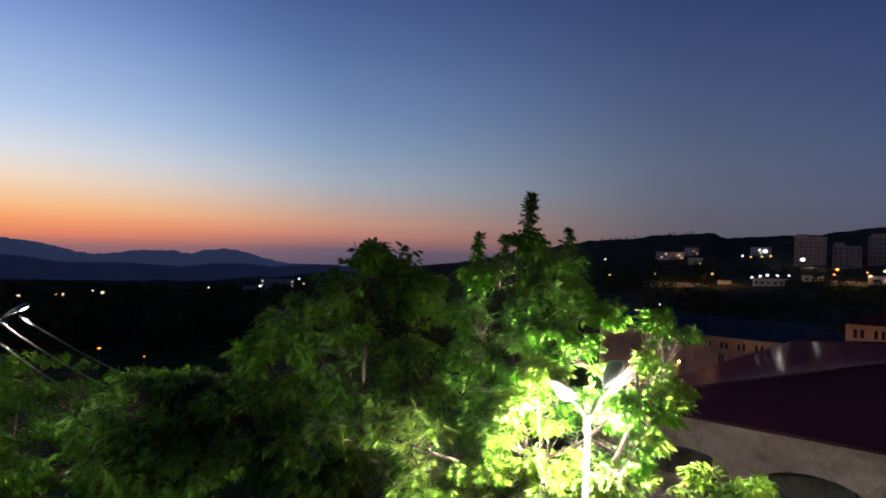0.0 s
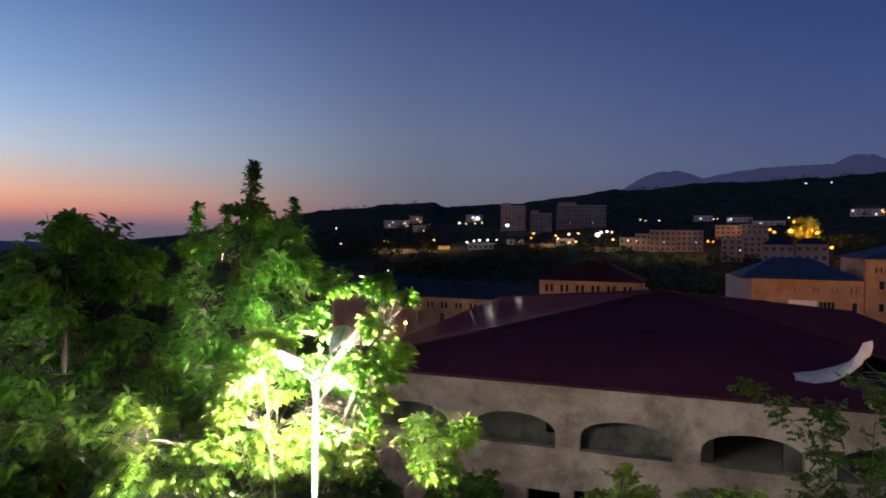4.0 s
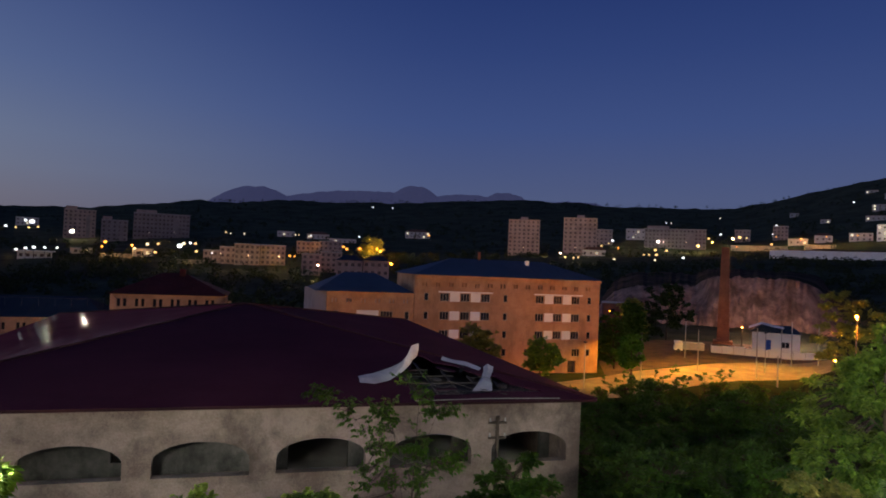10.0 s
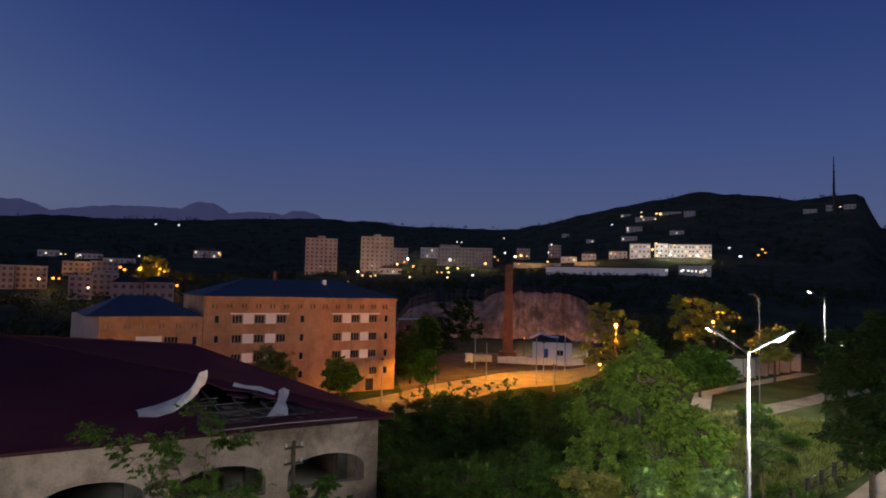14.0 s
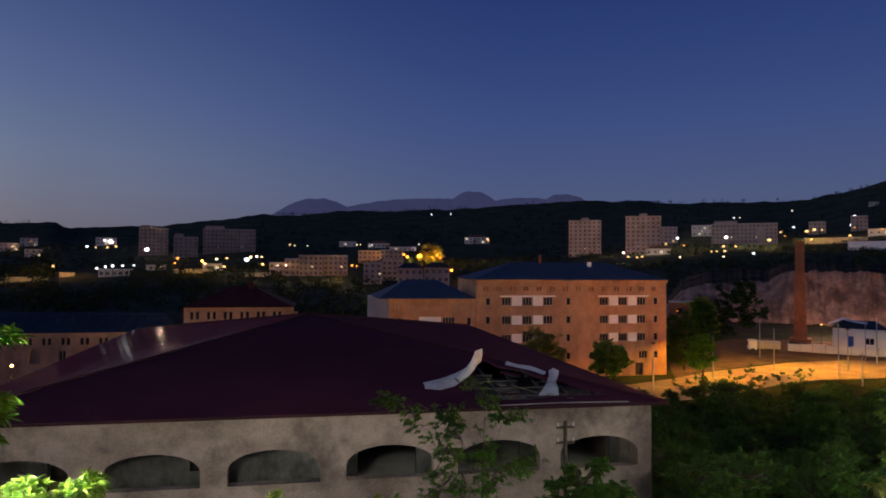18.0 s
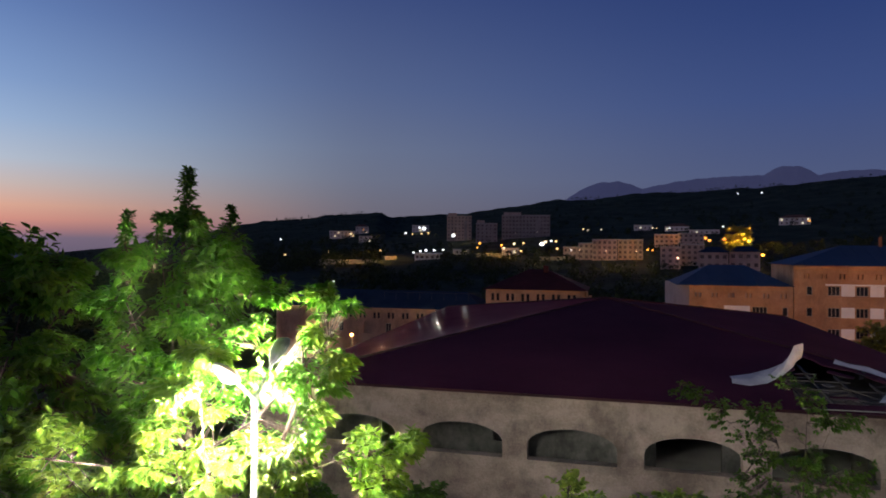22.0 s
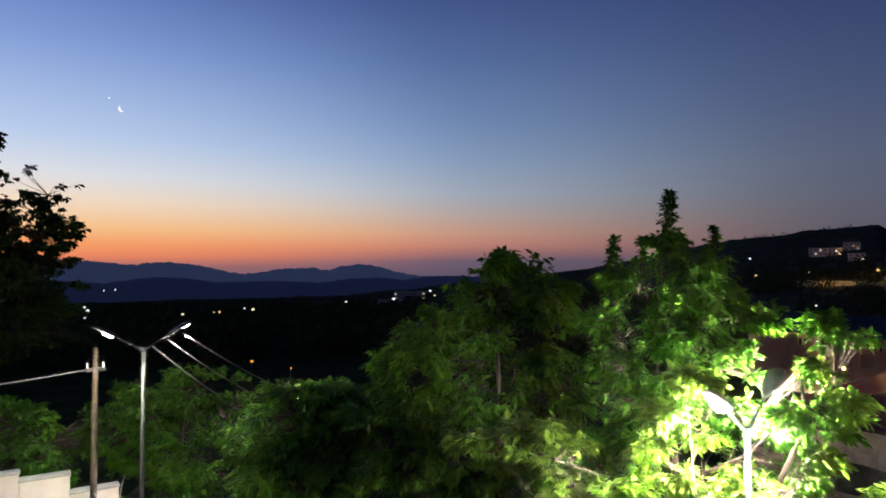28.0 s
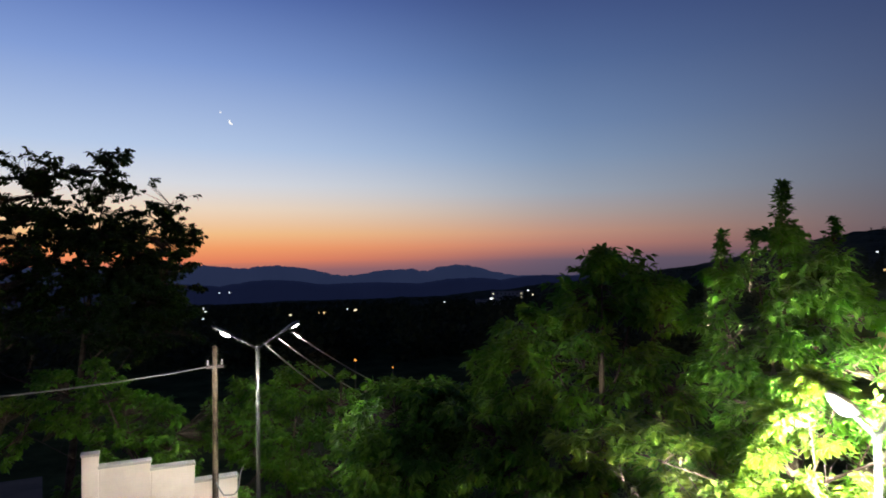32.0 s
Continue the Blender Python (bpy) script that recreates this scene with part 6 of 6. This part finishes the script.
tree("broadleaf_tree", (-11.45, 9.67, -0.3), [(0.1, 0.1, 10.4, 0.29, 0.29), (0.6, 0.7, 10.0, 0.6, 0.42), (0, 0, 9.6, 1.0, 0.62), (1.0, 1.1, 9.4, 0.68, 0.75), (-0.9, -1.1, 8.9, 0.95, 0.6), (-1.2, -1.6, 7.9, 0.95, 0.85), (-0.2, -0.2, 8.1, 1.6, 1.0), (0.9, 0.9, 7.8, 1.0, 1.0), (-1.4, -1.8, 6.5, 1.2, 1.0), (-0.3, -0.3, 6.2, 1.8, 1.1), (0.8, 0.8, 6.0, 1.1, 1.0), (-0.5, -0.6, 4.6, 1.9, 1.0)], 6000, "dense dark-green broadleaf tree below the road", 12, (0.21, 0.055), M_leaf_bright, per=6, shell=0.4, gap=-0.2, clump=0.36)
tree("bushy_tree", (-15.15, 6.62, -0.6), [(0.3, 0.6, 7.4, 0.75, 0.6), (-0.1, -0.2, 7.1, 0.95, 0.8), (-0.3, -0.7, 6.1, 1.1, 0.95), (0.2, 0.5, 6.0, 1.2, 1.1), (0.7, 1.3, 7.0, 0.55, 0.8), (0, 0, 4.4, 1.6, 1.2)], 3400, "bushy dark-green tree below the road", 15, (0.21, 0.06), M_leaf_bright, per=6, shell=0.4)
tree("bushy_tree", (-25.1, 2.1, -2.5), [(-0.1, -2.3, 9.1, 0.87, 0.76), (-0.1, -1.4, 7.7, 1.6, 1.0), (0, 0.2, 6.9, 1.8, 1.0), (-0.1, -0.9, 6.2, 1.9, 1.0), (-0.1, -3.1, 8.6, 1.2, 1.2), (0, -1.2, 4.5, 2.6, 1.3), (0.2, -4.8, 7.9, 1.4, 1.2)], 3000, "bushy green tree lit by the street lamp", 16, (0.21, 0.075), M_leaf, shell=0.5, clump=0.42, bunch=18)
tree("bushy_tree", (-25.44, 6.14, -2.7), [(-0.1, -0.6, 7.8, 1.45, 1.0), (0.2, 0.6, 8.2, 1.25, 1.0), (-0.3, -1.4, 7.1, 1.25, 1.25), (0, 0, 6.1, 1.9, 1.3), (0.6, 2.1, 7.5, 1.25, 1.5), (0.4, 1.4, 5.6, 1.6, 1.7), (0.1, 0, 4.2, 2.2, 1.4)], 3000, "bushy green tree lit by the street lamp", 17, (0.21, 0.075), M_leaf, shell=0.5, clump=0.42, bunch=18)
tree("bushy_tree", (-24.0, 9.6, -2.5), [(0, 0, 7.2, 1.4, 1.1), (0.8, 1.6, 6.9, 1.3, 1.1), (-0.3, -1.2, 6.6, 1.2, 1.1), (0.2, 0.6, 5.2, 2.2, 1.4), (1.0, 2.4, 5.4, 1.4, 1.2), (0, 0, 3.4, 2.2, 1.4)], 2600, "bushy dark-green tree on the slope", 18, (0.23, 0.08), M_leaf_dark, shell=0.35)
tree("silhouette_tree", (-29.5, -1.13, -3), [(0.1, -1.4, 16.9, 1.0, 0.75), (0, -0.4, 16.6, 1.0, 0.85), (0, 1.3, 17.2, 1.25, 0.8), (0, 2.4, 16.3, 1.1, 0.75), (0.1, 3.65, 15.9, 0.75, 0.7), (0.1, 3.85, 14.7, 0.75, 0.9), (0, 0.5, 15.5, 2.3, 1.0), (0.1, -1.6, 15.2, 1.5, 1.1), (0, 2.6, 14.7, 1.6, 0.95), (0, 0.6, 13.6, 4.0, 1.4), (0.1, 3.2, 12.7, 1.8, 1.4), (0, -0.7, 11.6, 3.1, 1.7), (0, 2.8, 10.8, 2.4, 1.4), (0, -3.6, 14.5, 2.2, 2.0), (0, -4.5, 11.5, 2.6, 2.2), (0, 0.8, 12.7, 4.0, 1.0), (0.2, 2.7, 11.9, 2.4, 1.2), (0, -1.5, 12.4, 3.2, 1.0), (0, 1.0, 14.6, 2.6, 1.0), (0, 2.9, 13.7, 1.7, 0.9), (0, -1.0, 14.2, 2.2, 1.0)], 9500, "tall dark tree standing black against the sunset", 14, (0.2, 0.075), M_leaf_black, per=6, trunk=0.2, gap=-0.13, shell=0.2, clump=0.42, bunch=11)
tree("round_tree", (23.28, 19.14, 0), [(-0.1, 0.1, 7.75, 0.42, 0.5), (0.25, -0.3, 7.2, 0.7, 0.5), (-0.45, 0.5, 6.8, 0.8, 0.6), (0.5, -0.6, 6.3, 0.95, 0.7), (-0.9, 1.0, 5.9, 0.9, 0.6), (-0.2, 0.2, 6.0, 1.3, 0.8), (1.0, -1.2, 5.3, 0.9, 0.7), (-1.2, 1.4, 4.9, 0.95, 0.7), (-0.1, 0.1, 4.9, 1.9, 1.0), (-1.6, 1.8, 3.9, 1.0, 0.7), (1.5, -1.8, 4.1, 0.95, 0.7), (0, 0, 3.4, 2.2, 1.0), (-0.9, 1.1, 2.9, 1.45, 0.8), (1.2, -1.4, 3.1, 1.35, 0.8), (0, 0, 1.8, 2.0, 0.8)], 5200, "large rounded light-green broadleaf tree on the lawn", 13, (0.25, 0.085), M_leaf_fresh, shell=0.7, clump=0.46, per=6, gap=-0.14, droop=0.35, bunch=30)
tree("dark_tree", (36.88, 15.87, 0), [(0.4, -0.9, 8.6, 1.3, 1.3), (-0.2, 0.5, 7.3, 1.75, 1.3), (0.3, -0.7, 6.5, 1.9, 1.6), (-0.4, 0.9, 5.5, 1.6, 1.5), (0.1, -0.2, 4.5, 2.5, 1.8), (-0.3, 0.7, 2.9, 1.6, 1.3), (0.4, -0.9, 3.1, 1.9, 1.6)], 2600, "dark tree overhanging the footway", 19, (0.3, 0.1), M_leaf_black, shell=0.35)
tree("thin_sapling", (5.54, 21.88, -2), [(-3.1, 0.6, 7.5, 0.75, 0.4), (-2.2, 0.4, 6.9, 0.65, 0.55), (-1.0, 0.2, 7.0, 0.9, 0.55), (0.2, 0, 7.6, 0.8, 0.45), (0.9, -0.2, 7.2, 0.5, 0.55), (-0.4, 0.1, 6.0, 1.1, 0.8), (0.6, -0.2, 5.3, 1.2, 0.8), (-1.5, 0.3, 5.6, 0.7, 0.7), (-0.5, 0.1, 4.2, 1.6, 0.9), (0.4, 0, 2.9, 1.5, 0.9)], 1700, "thin leafy sapling before the arcade wall", 23, (0.15, 0.04), M_leaf_mid, trunk=0.05, gap=-0.1, per=5, shell=0.2, clump=0.5)


def shrub(at, lobes, leaves, label, seed, mat, leaf=(0.22, 0.08), name="shrub", group="shrubs"):
    return tree(name, at, lobes, leaves, label, seed, leaf, mat, per=5, trunk=0.05, droop=0.2, shell=0.3, category="shrub", group=group)


shrub((-1.28, 20.5, -1.6), [(0, 0, 4.1, 0.6, 0.6), (0.7, 0, 3.5, 0.75, 0.7), (-0.5, 0, 3.4, 0.7, 0.6), (0, 0, 2.2, 1.2, 0.9)], 900, "shrub coloured light green as lit by the street lamp", 31, M_leaf_lime)
shrub((1.47, 20.5, -1.6), [(-0.5, 0, 3.7, 0.75, 0.55), (0.7, -0.1, 4.0, 0.7, 0.6), (0.2, 0, 3.1, 1.15, 0.7), (0, 0, 1.8, 1.3, 0.9)], 900, "light-green shrub before the arcade wall", 32, M_leaf_lime)
shrub((9.64, 22.07, -2.3), [(-0.2, 0.1, 4.7, 0.95, 0.75), (0.5, -0.2, 4.0, 1.0, 0.9), (-0.9, 0.4, 3.8, 0.9, 0.8), (0, 0, 2.2, 1.5, 1.1)], 1200, "dark shrub before the arcade wall", 33, M_leaf_dark)
shrub((-7.4, 23.3, -2.4), [(0.8, 0.2, 3.2, 0.8, 0.9), (-0.4, -0.1, 3.0, 1.2, 0.8), (0.2, 0.1, 1.9, 1.6, 1.0)], 1100, "dark shrub at the foot of the arcade wall", 34, M_leaf_dark)
shrub((-10.6, 21.0, -1.8), [(0, 0, 2.6, 1.3, 0.9), (1.2, 0.2, 2.2, 1.1, 0.8), (0, 0, 1.4, 1.7, 1.0)], 1100, "dark shrub at the foot of the arcade wall", 35, M_leaf_dark)
shrub((19.55, 18.83, -0.5), [(-0.2, 0.2, 3.2, 0.8, 0.55), (0.4, -0.5, 2.9, 0.65, 0.5), (0, 0, 2.3, 1.2, 0.65), (0, 0, 1.2, 1.1, 0.7)], 900, "yellowish flowering shrub on the slope", 36, M_leaf_yellow)
shrub((19.63, 15.7, 0), [(0, 0, 3.4, 0.4, 0.35), (0.1, -0.1, 2.7, 0.38, 0.45), (0, 0, 1.8, 0.5, 0.6)], 420, "pale slender young tree on the grass", 37, M_leaf_pale)
shrub((22.6, 15.06, 0), [(0, 0, 3.6, 0.38, 0.37), (0, 0, 3.0, 0.55, 0.55), (0, 0, 2.4, 0.45, 0.4)], 600, "small young tree on the lawn", 38, M_leaf_pale)
shrub((28.6, 16.75, 0), [(0, 0, 3.4, 0.38, 0.45), (0, 0, 2.8, 0.5, 0.5)], 420, "small young tree on the lawn", 39, M_leaf_pale)
for k, (x, y, h) in enumerate(((33.5, 24.5, 1.1), (36.5, 27.2, 1.3), (41.0, 29.6, 1.0), (46.5, 27.4, 1.2), (38.5, 22.0, 0.9), (31.0, 21.8, 1.0), (51.0, 30.5, 1.1), (29.5, 25.5, 1.3), (43.5, 24.0, 0.9), (48.5, 37.5, 1.4), (26.5, 15.9, 0.8), (31.0, 17.2, 0.9))):
    shrub((x, y, float(ground_z(x, y))), [(0, 0, h, 0.7, 0.4), (0.7, -0.5, h * 0.7, 0.6, 0.4), (-0.6, 0.5, h * 0.75, 0.6, 0.4)], 500, "low dark-green bush on the rough lawn", 120 + k, M_leaf_mid if k % 3 else M_leaf_dark, (0.17, 0.05), "lawn_bush", "lawn bushes")


def dry_tuft(x, y, seed):
    """A tuft of tall dry grass blades."""
    rng = np.random.default_rng(seed)
    q = rng.normal(size=(900, 2)) * 0.35
    P = np.stack([q[:, 0], q[:, 1], np.zeros(900)], -1)
    D = np.concatenate([q * 0.7 + rng.normal(size=(900, 2)) * 0.25, np.ones((900, 1))], 1)
    v, f = rhombs(P, D, 1.5, 0.022, seed)
    root = thing("dry_grass_tuft", (x, y, float(ground_z(x, y))), "pale tuft of tall dry grass on the slope", "grass", "dry tufts")
    from_mesh("blade_cluster", mesh_np("blade_cluster", v, f), M_straw, root)


for k, (x, y) in enumerate(((20.2, 15.9), (21.3, 17.0), (20.9, 16.2), (24.6, 15.9), (18.6, 17.3))):
    dry_tuft(x, y, 140 + k)


def roadside_tree(at, lobes, seed, mat, label="roadside tree lit orange by sodium lamps"):
    d = math.hypot(at[0], at[1])
    size, spread = ((1.1, 0.4), 2.0) if d > 300 else ((0.7, 0.28), 1.2) if d > 140 else ((0.46, 0.17), 0.7)
    tree("roadside_tree", at, lobes, 1900, label, seed, size, mat, per=4, trunk=0.16, droop=0.3, shell=0.4, gap=-0.16, group="roadside trees", clump=spread, bunch=16)


roadside_tree((31.1, 90.0, -7.5), [(0, 0, 7.0, 2.6, 1.7), (-1.4, 0.5, 5.2, 2.6, 1.7), (1.4, -0.5, 5.2, 2.2, 1.9)], 41, M_leaf_yellow)
roadside_tree((40.7, 88, -7.7), [(0, 0, 6.0, 1.7, 1.6), (0, 0, 4.2, 2.3, 1.7), (1.1, -0.5, 5.0, 1.5, 1.7)], 42, M_leaf_lit)
roadside_tree((58, 91.3, -8), [(0, 0, 6.7, 1.4, 1.4), (-0.4, 0.2, 4.6, 1.8, 1.6)], 43, M_leaf)
roadside_tree((64.3, 107, -8), [(-0.5, 0.3, 7.8, 2.6, 2.6), (0.5, -0.3, 4.6, 3.1, 2.6), (-1.3, 0.8, 3.5, 2.1, 2.6)], 44, M_leaf_dark)
roadside_tree((72.34, 64.83, -4.92), [(-0.6, 0.6, 11.6, 2.35, 2.1), (-1.4, 1.5, 8.3, 2.35, 2.18), (0.8, -0.9, 9.7, 2.52, 2.52), (-0.5, 0.6, 5.5, 2.52, 2.02), (1.5, -1.8, 7.3, 2.18, 2.18)], 45, M_leaf_yellow)
roadside_tree((84.64, 133.56, -8), [(-0.1, 0.1, 9.0, 1.92, 2.74), (0.8, -0.5, 5.9, 1.64, 2.05)], 51, M_leaf_yellow)
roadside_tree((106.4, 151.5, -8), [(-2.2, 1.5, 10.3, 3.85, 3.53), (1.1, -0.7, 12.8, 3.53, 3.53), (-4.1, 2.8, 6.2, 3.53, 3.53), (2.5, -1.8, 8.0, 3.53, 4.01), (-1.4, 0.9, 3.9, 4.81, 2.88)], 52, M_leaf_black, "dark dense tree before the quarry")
roadside_tree((67.88, 116.83, -8), [(0, 0, 5.8, 3.51, 3.27), (1.1, -0.6, 2.3, 3.98, 3.51), (-1.9, 1.1, 1.9, 2.92, 2.5)], 53, M_leaf_dark)
roadside_tree((86.2, 60.2, 0), [(-0.7, 1.0, 8.6, 2.55, 1.64), (1.1, -1.6, 7.0, 3.18, 2.0), (-1.2, 1.6, 5.6, 2.27, 2.0), (0, 0, 4.8, 3.09, 1.82)], 46, M_leaf_yellow)
roadside_tree((57.5, 40.1, 0), [(0, 0, 3.8, 2.0, 1.3), (-0.5, 0.6, 2.6, 1.8, 1.2), (0.7, -1.1, 2.7, 1.8, 1.2)], 47, M_leaf_dark, "leafy park tree under a white lamp")
roadside_tree((74.1, 41.9, 0), [(0, 0, 5.6, 1.4, 0.9), (-0.5, 0.8, 4.7, 1.3, 0.8), (0, 0, 3.6, 1.3, 0.8)], 48, M_leaf_yellow, "leafy park tree under a white lamp")
roadside_tree((80.3, 126.8, -8), [(0, 0, 8.4, 1.8, 2.8), (0.8, -0.5, 5.8, 1.4, 2.0), (0, 0, 3.5, 2, 2)], 49, M_leaf_dark)
roadside_tree((78.7, 452, 12.3), [(-1.9, 0.3, 10.1, 6.8, 5.3), (1.8, -0.3, 5.4, 6.0, 4.7), (-6.0, 1.0, 5.5, 3.9, 3.9)], 50, M_leaf_yellow)
lamp_light("town_tree_light", (77.0, 441, 18.5), 70000, (1.0, 0.42, 0.07))


# bushes that fill the slope between the arcade building and the lower road
def slope_bushes():
    rng = random.Random(5)
    spots = []
    for k in range(1500):
        az, d = rng.uniform(22, 50), rng.uniform(27, 96)
        x, y = d * math.sin(radians(az)), d * math.cos(radians(az))
        if (x < 17.5 and y > 25) or y > np.interp(x, (14, 42, 50, 62, 70, 80, 96), (67, 68, 71, 76, 80, 84, 87)) or (x - 23.3) ** 2 + (y - 19.1) ** 2 < 9 or (az > 43 and d < 33):
            continue
        if all((x - a) ** 2 + (y - b) ** 2 > (2.6 + 0.012 * d) ** 2 for a, b in spots):
            spots.append((x, y))
    protos = []
    for k, (x, y) in enumerate(spots[:190]):
        z = float(ground_z(x, y)) - 0.1
        if k < 5:
            h = 2.3 + 0.5 * k
            protos.append(shrub((x, y, z), [(0, 0, h, 1.0, 0.8), (0.8, 0.3, h * 0.75, 1.1, 0.8), (-0.8, -0.2, h * 0.7, 1.1, 0.9), (0.1, -0.6, h * 0.4, 1.7, 1.0)], 1500, "dense dark shrub on the overgrown slope", 60 + k, M_leaf_dark, (0.22, 0.06), "slope_shrub", "slope shrubs"))
        else:
            copy_thing(protos[k % 5], pose(x, y, z, 0, 0, rng.uniform(0, 360)) @ Matrix.Scale(rng.uniform(0.8, 1.25) * (1.0 if y < 60 else 0.85), 4))


slope_bushes()
for k, (x, y, h) in enumerate(((41.0, 70.0, 3.4), (44.5, 71.5, 4.4), (47.0, 73.0, 3.6), (52.5, 76.5, 4.0), (56.5, 78.0, 4.8), (60.0, 81.0, 3.6), (66.0, 84.0, 3.2), (72.0, 87.0, 3.4))):
    shrub((x, y, float(ground_z(x, y))), [(0, 0, h, 0.5, 0.7), (0.7, -0.4, h * 0.8, 0.5, 0.6), (-0.6, 0.4, h * 0.75, 0.5, 0.6), (0.2, 0.1, h * 0.45, 0.7, 0.8)], 70, "tall thin weed with bare stalks beside the road", 90 + k, M_leaf_dark, (0.3, 0.09), "tall_weed", "tall weeds")


# far woods: many small crowns on the hills, one object
def far_woods():
    rng = np.random.default_rng(8)
    n = 13000
    az = rng.uniform(-98, 74, n)
    d = np.concatenate([rng.uniform(125, 480, n // 2), rng.uniform(480, 1250, n - n // 2)])
    x, y = d * np.sin(np.radians(az)), d * np.cos(np.radians(az))
    dens = np.array([noise.noise(Vector((a * 0.012, b * 0.012, 2))) for a, b in zip(x, y)])
    lower = (d < 250) & (az > 29) & (az < 48)
    keep = (dens > -0.15) & ~lower & ~((d < 135) & (az > 0))
    x, y, d, az = x[keep], y[keep], d[keep], az[keep]
    z = ground_z(x, y)
    r = rng.uniform(2.2, 4.2, len(x)) * (0.85 - 0.45 * smooth(500, 900, d))
    # low crowns where the town stands, so that houses look out over them
    r = np.where((d > 200) & (d < 640) & (az > -20), r * 0.55, r)
    per = 46
    C = np.repeat(np.stack([x, y, z + r * 0.9], -1), per, 0)
    R = np.repeat(r, per)[:, None]
    u = rng.normal(size=C.shape)
    u /= np.linalg.norm(u, axis=1, keepdims=True)
    P = C + u * R * rng.uniform(0.55, 1.05, (len(C), 1)) * np.array([[1, 1, 1.05]])
    D = u + rng.normal(size=C.shape) * 0.8
    rr = np.repeat(r, per)
    v, f = rhombs(P, D, 1.0, 0.42, 8)
    s = np.repeat(rr, 4)[:, None] * 0.55
    base = np.repeat(P, 4, 0)
    v = base + (v - base) * s
    me = mesh_np("far_woods", v, f)
    tagged(from_mesh("far_woods", me, M_woods), "dark woods and gardens over the far slopes", "woods", kind="stuff")


far_woods()


# grass on the lit lawn
def lawn():
    rng = np.random.default_rng(9)
    n = 85000
    az, d = np.radians(rng.uniform(46, 71, n)), np.sqrt(rng.uniform(22 ** 2, 62 ** 2, n))
    x, y = d * np.sin(az), d * np.cos(az)
    on_path = (y < 16.8 + (x - 34) * 0.2) & (y > 4)
    patch = np.array([noise.noise(Vector((a * 0.22, b * 0.22, 6))) + 0.5 * noise.noise(Vector((a * 0.7, b * 0.7, 7))) for a, b in zip(x, y)])
    keep = ~on_path & (patch + rng.uniform(-0.35, 0.35, n) > -0.12)
    x, y = x[keep], y[keep]
    P = np.stack([x, y, ground_z(x, y)], -1)
    D = rng.normal(size=P.shape) * 0.35 + np.array([0, 0, 1.0])
    v, f = rhombs(P, D, 0.42, 0.035, 9)
    tagged(from_mesh("lawn_grass", mesh_np("lawn_grass", v, f), M_grass), "rough mown grass of the lamp-lit park", "grass", kind="stuff")


lawn()


# moon and evening star
def moon():
    D = 4600
    az, el = radians(-80.14), radians(12.57)
    at = (D * math.sin(az), D * math.cos(az), EYE + D * math.tan(el))
    root = thing("crescent_moon", at, "thin pale crescent moon in the evening sky", "moon")
    bm = bmesh.new()
    n = 16
    rows = []
    for k in range(n + 1):
        a = math.pi * (k / n - 0.5)
        o, i = Vector((0, -math.cos(a), math.sin(a))), Vector((0, -math.cos(a) * 0.35, math.sin(a)))
        rows.append((bm.verts.new(o * 20), bm.verts.new(i * 20 + Vector((3, 0, 0)))))
    for a, b in zip(rows, rows[1:]):
        bm.faces.new((a[0], b[0], b[1], a[1]))
    part("crescent", bm, M_moon, root)
    root.matrix_basis = root.matrix_basis @ pose(0, 0, 0, 32, 0, -10)
    az, el = radians(-81.04), radians(13.29)
    star = thing("evening_star", (D * math.sin(az), D * math.cos(az), EYE + D * math.tan(el)), "small bright evening star beside the moon", "star")
    bm = bmesh.new()
    bmesh.ops.create_icosphere(bm, subdivisions=1, radius=6)
    part("disc", bm, M_moon, star)


moon()
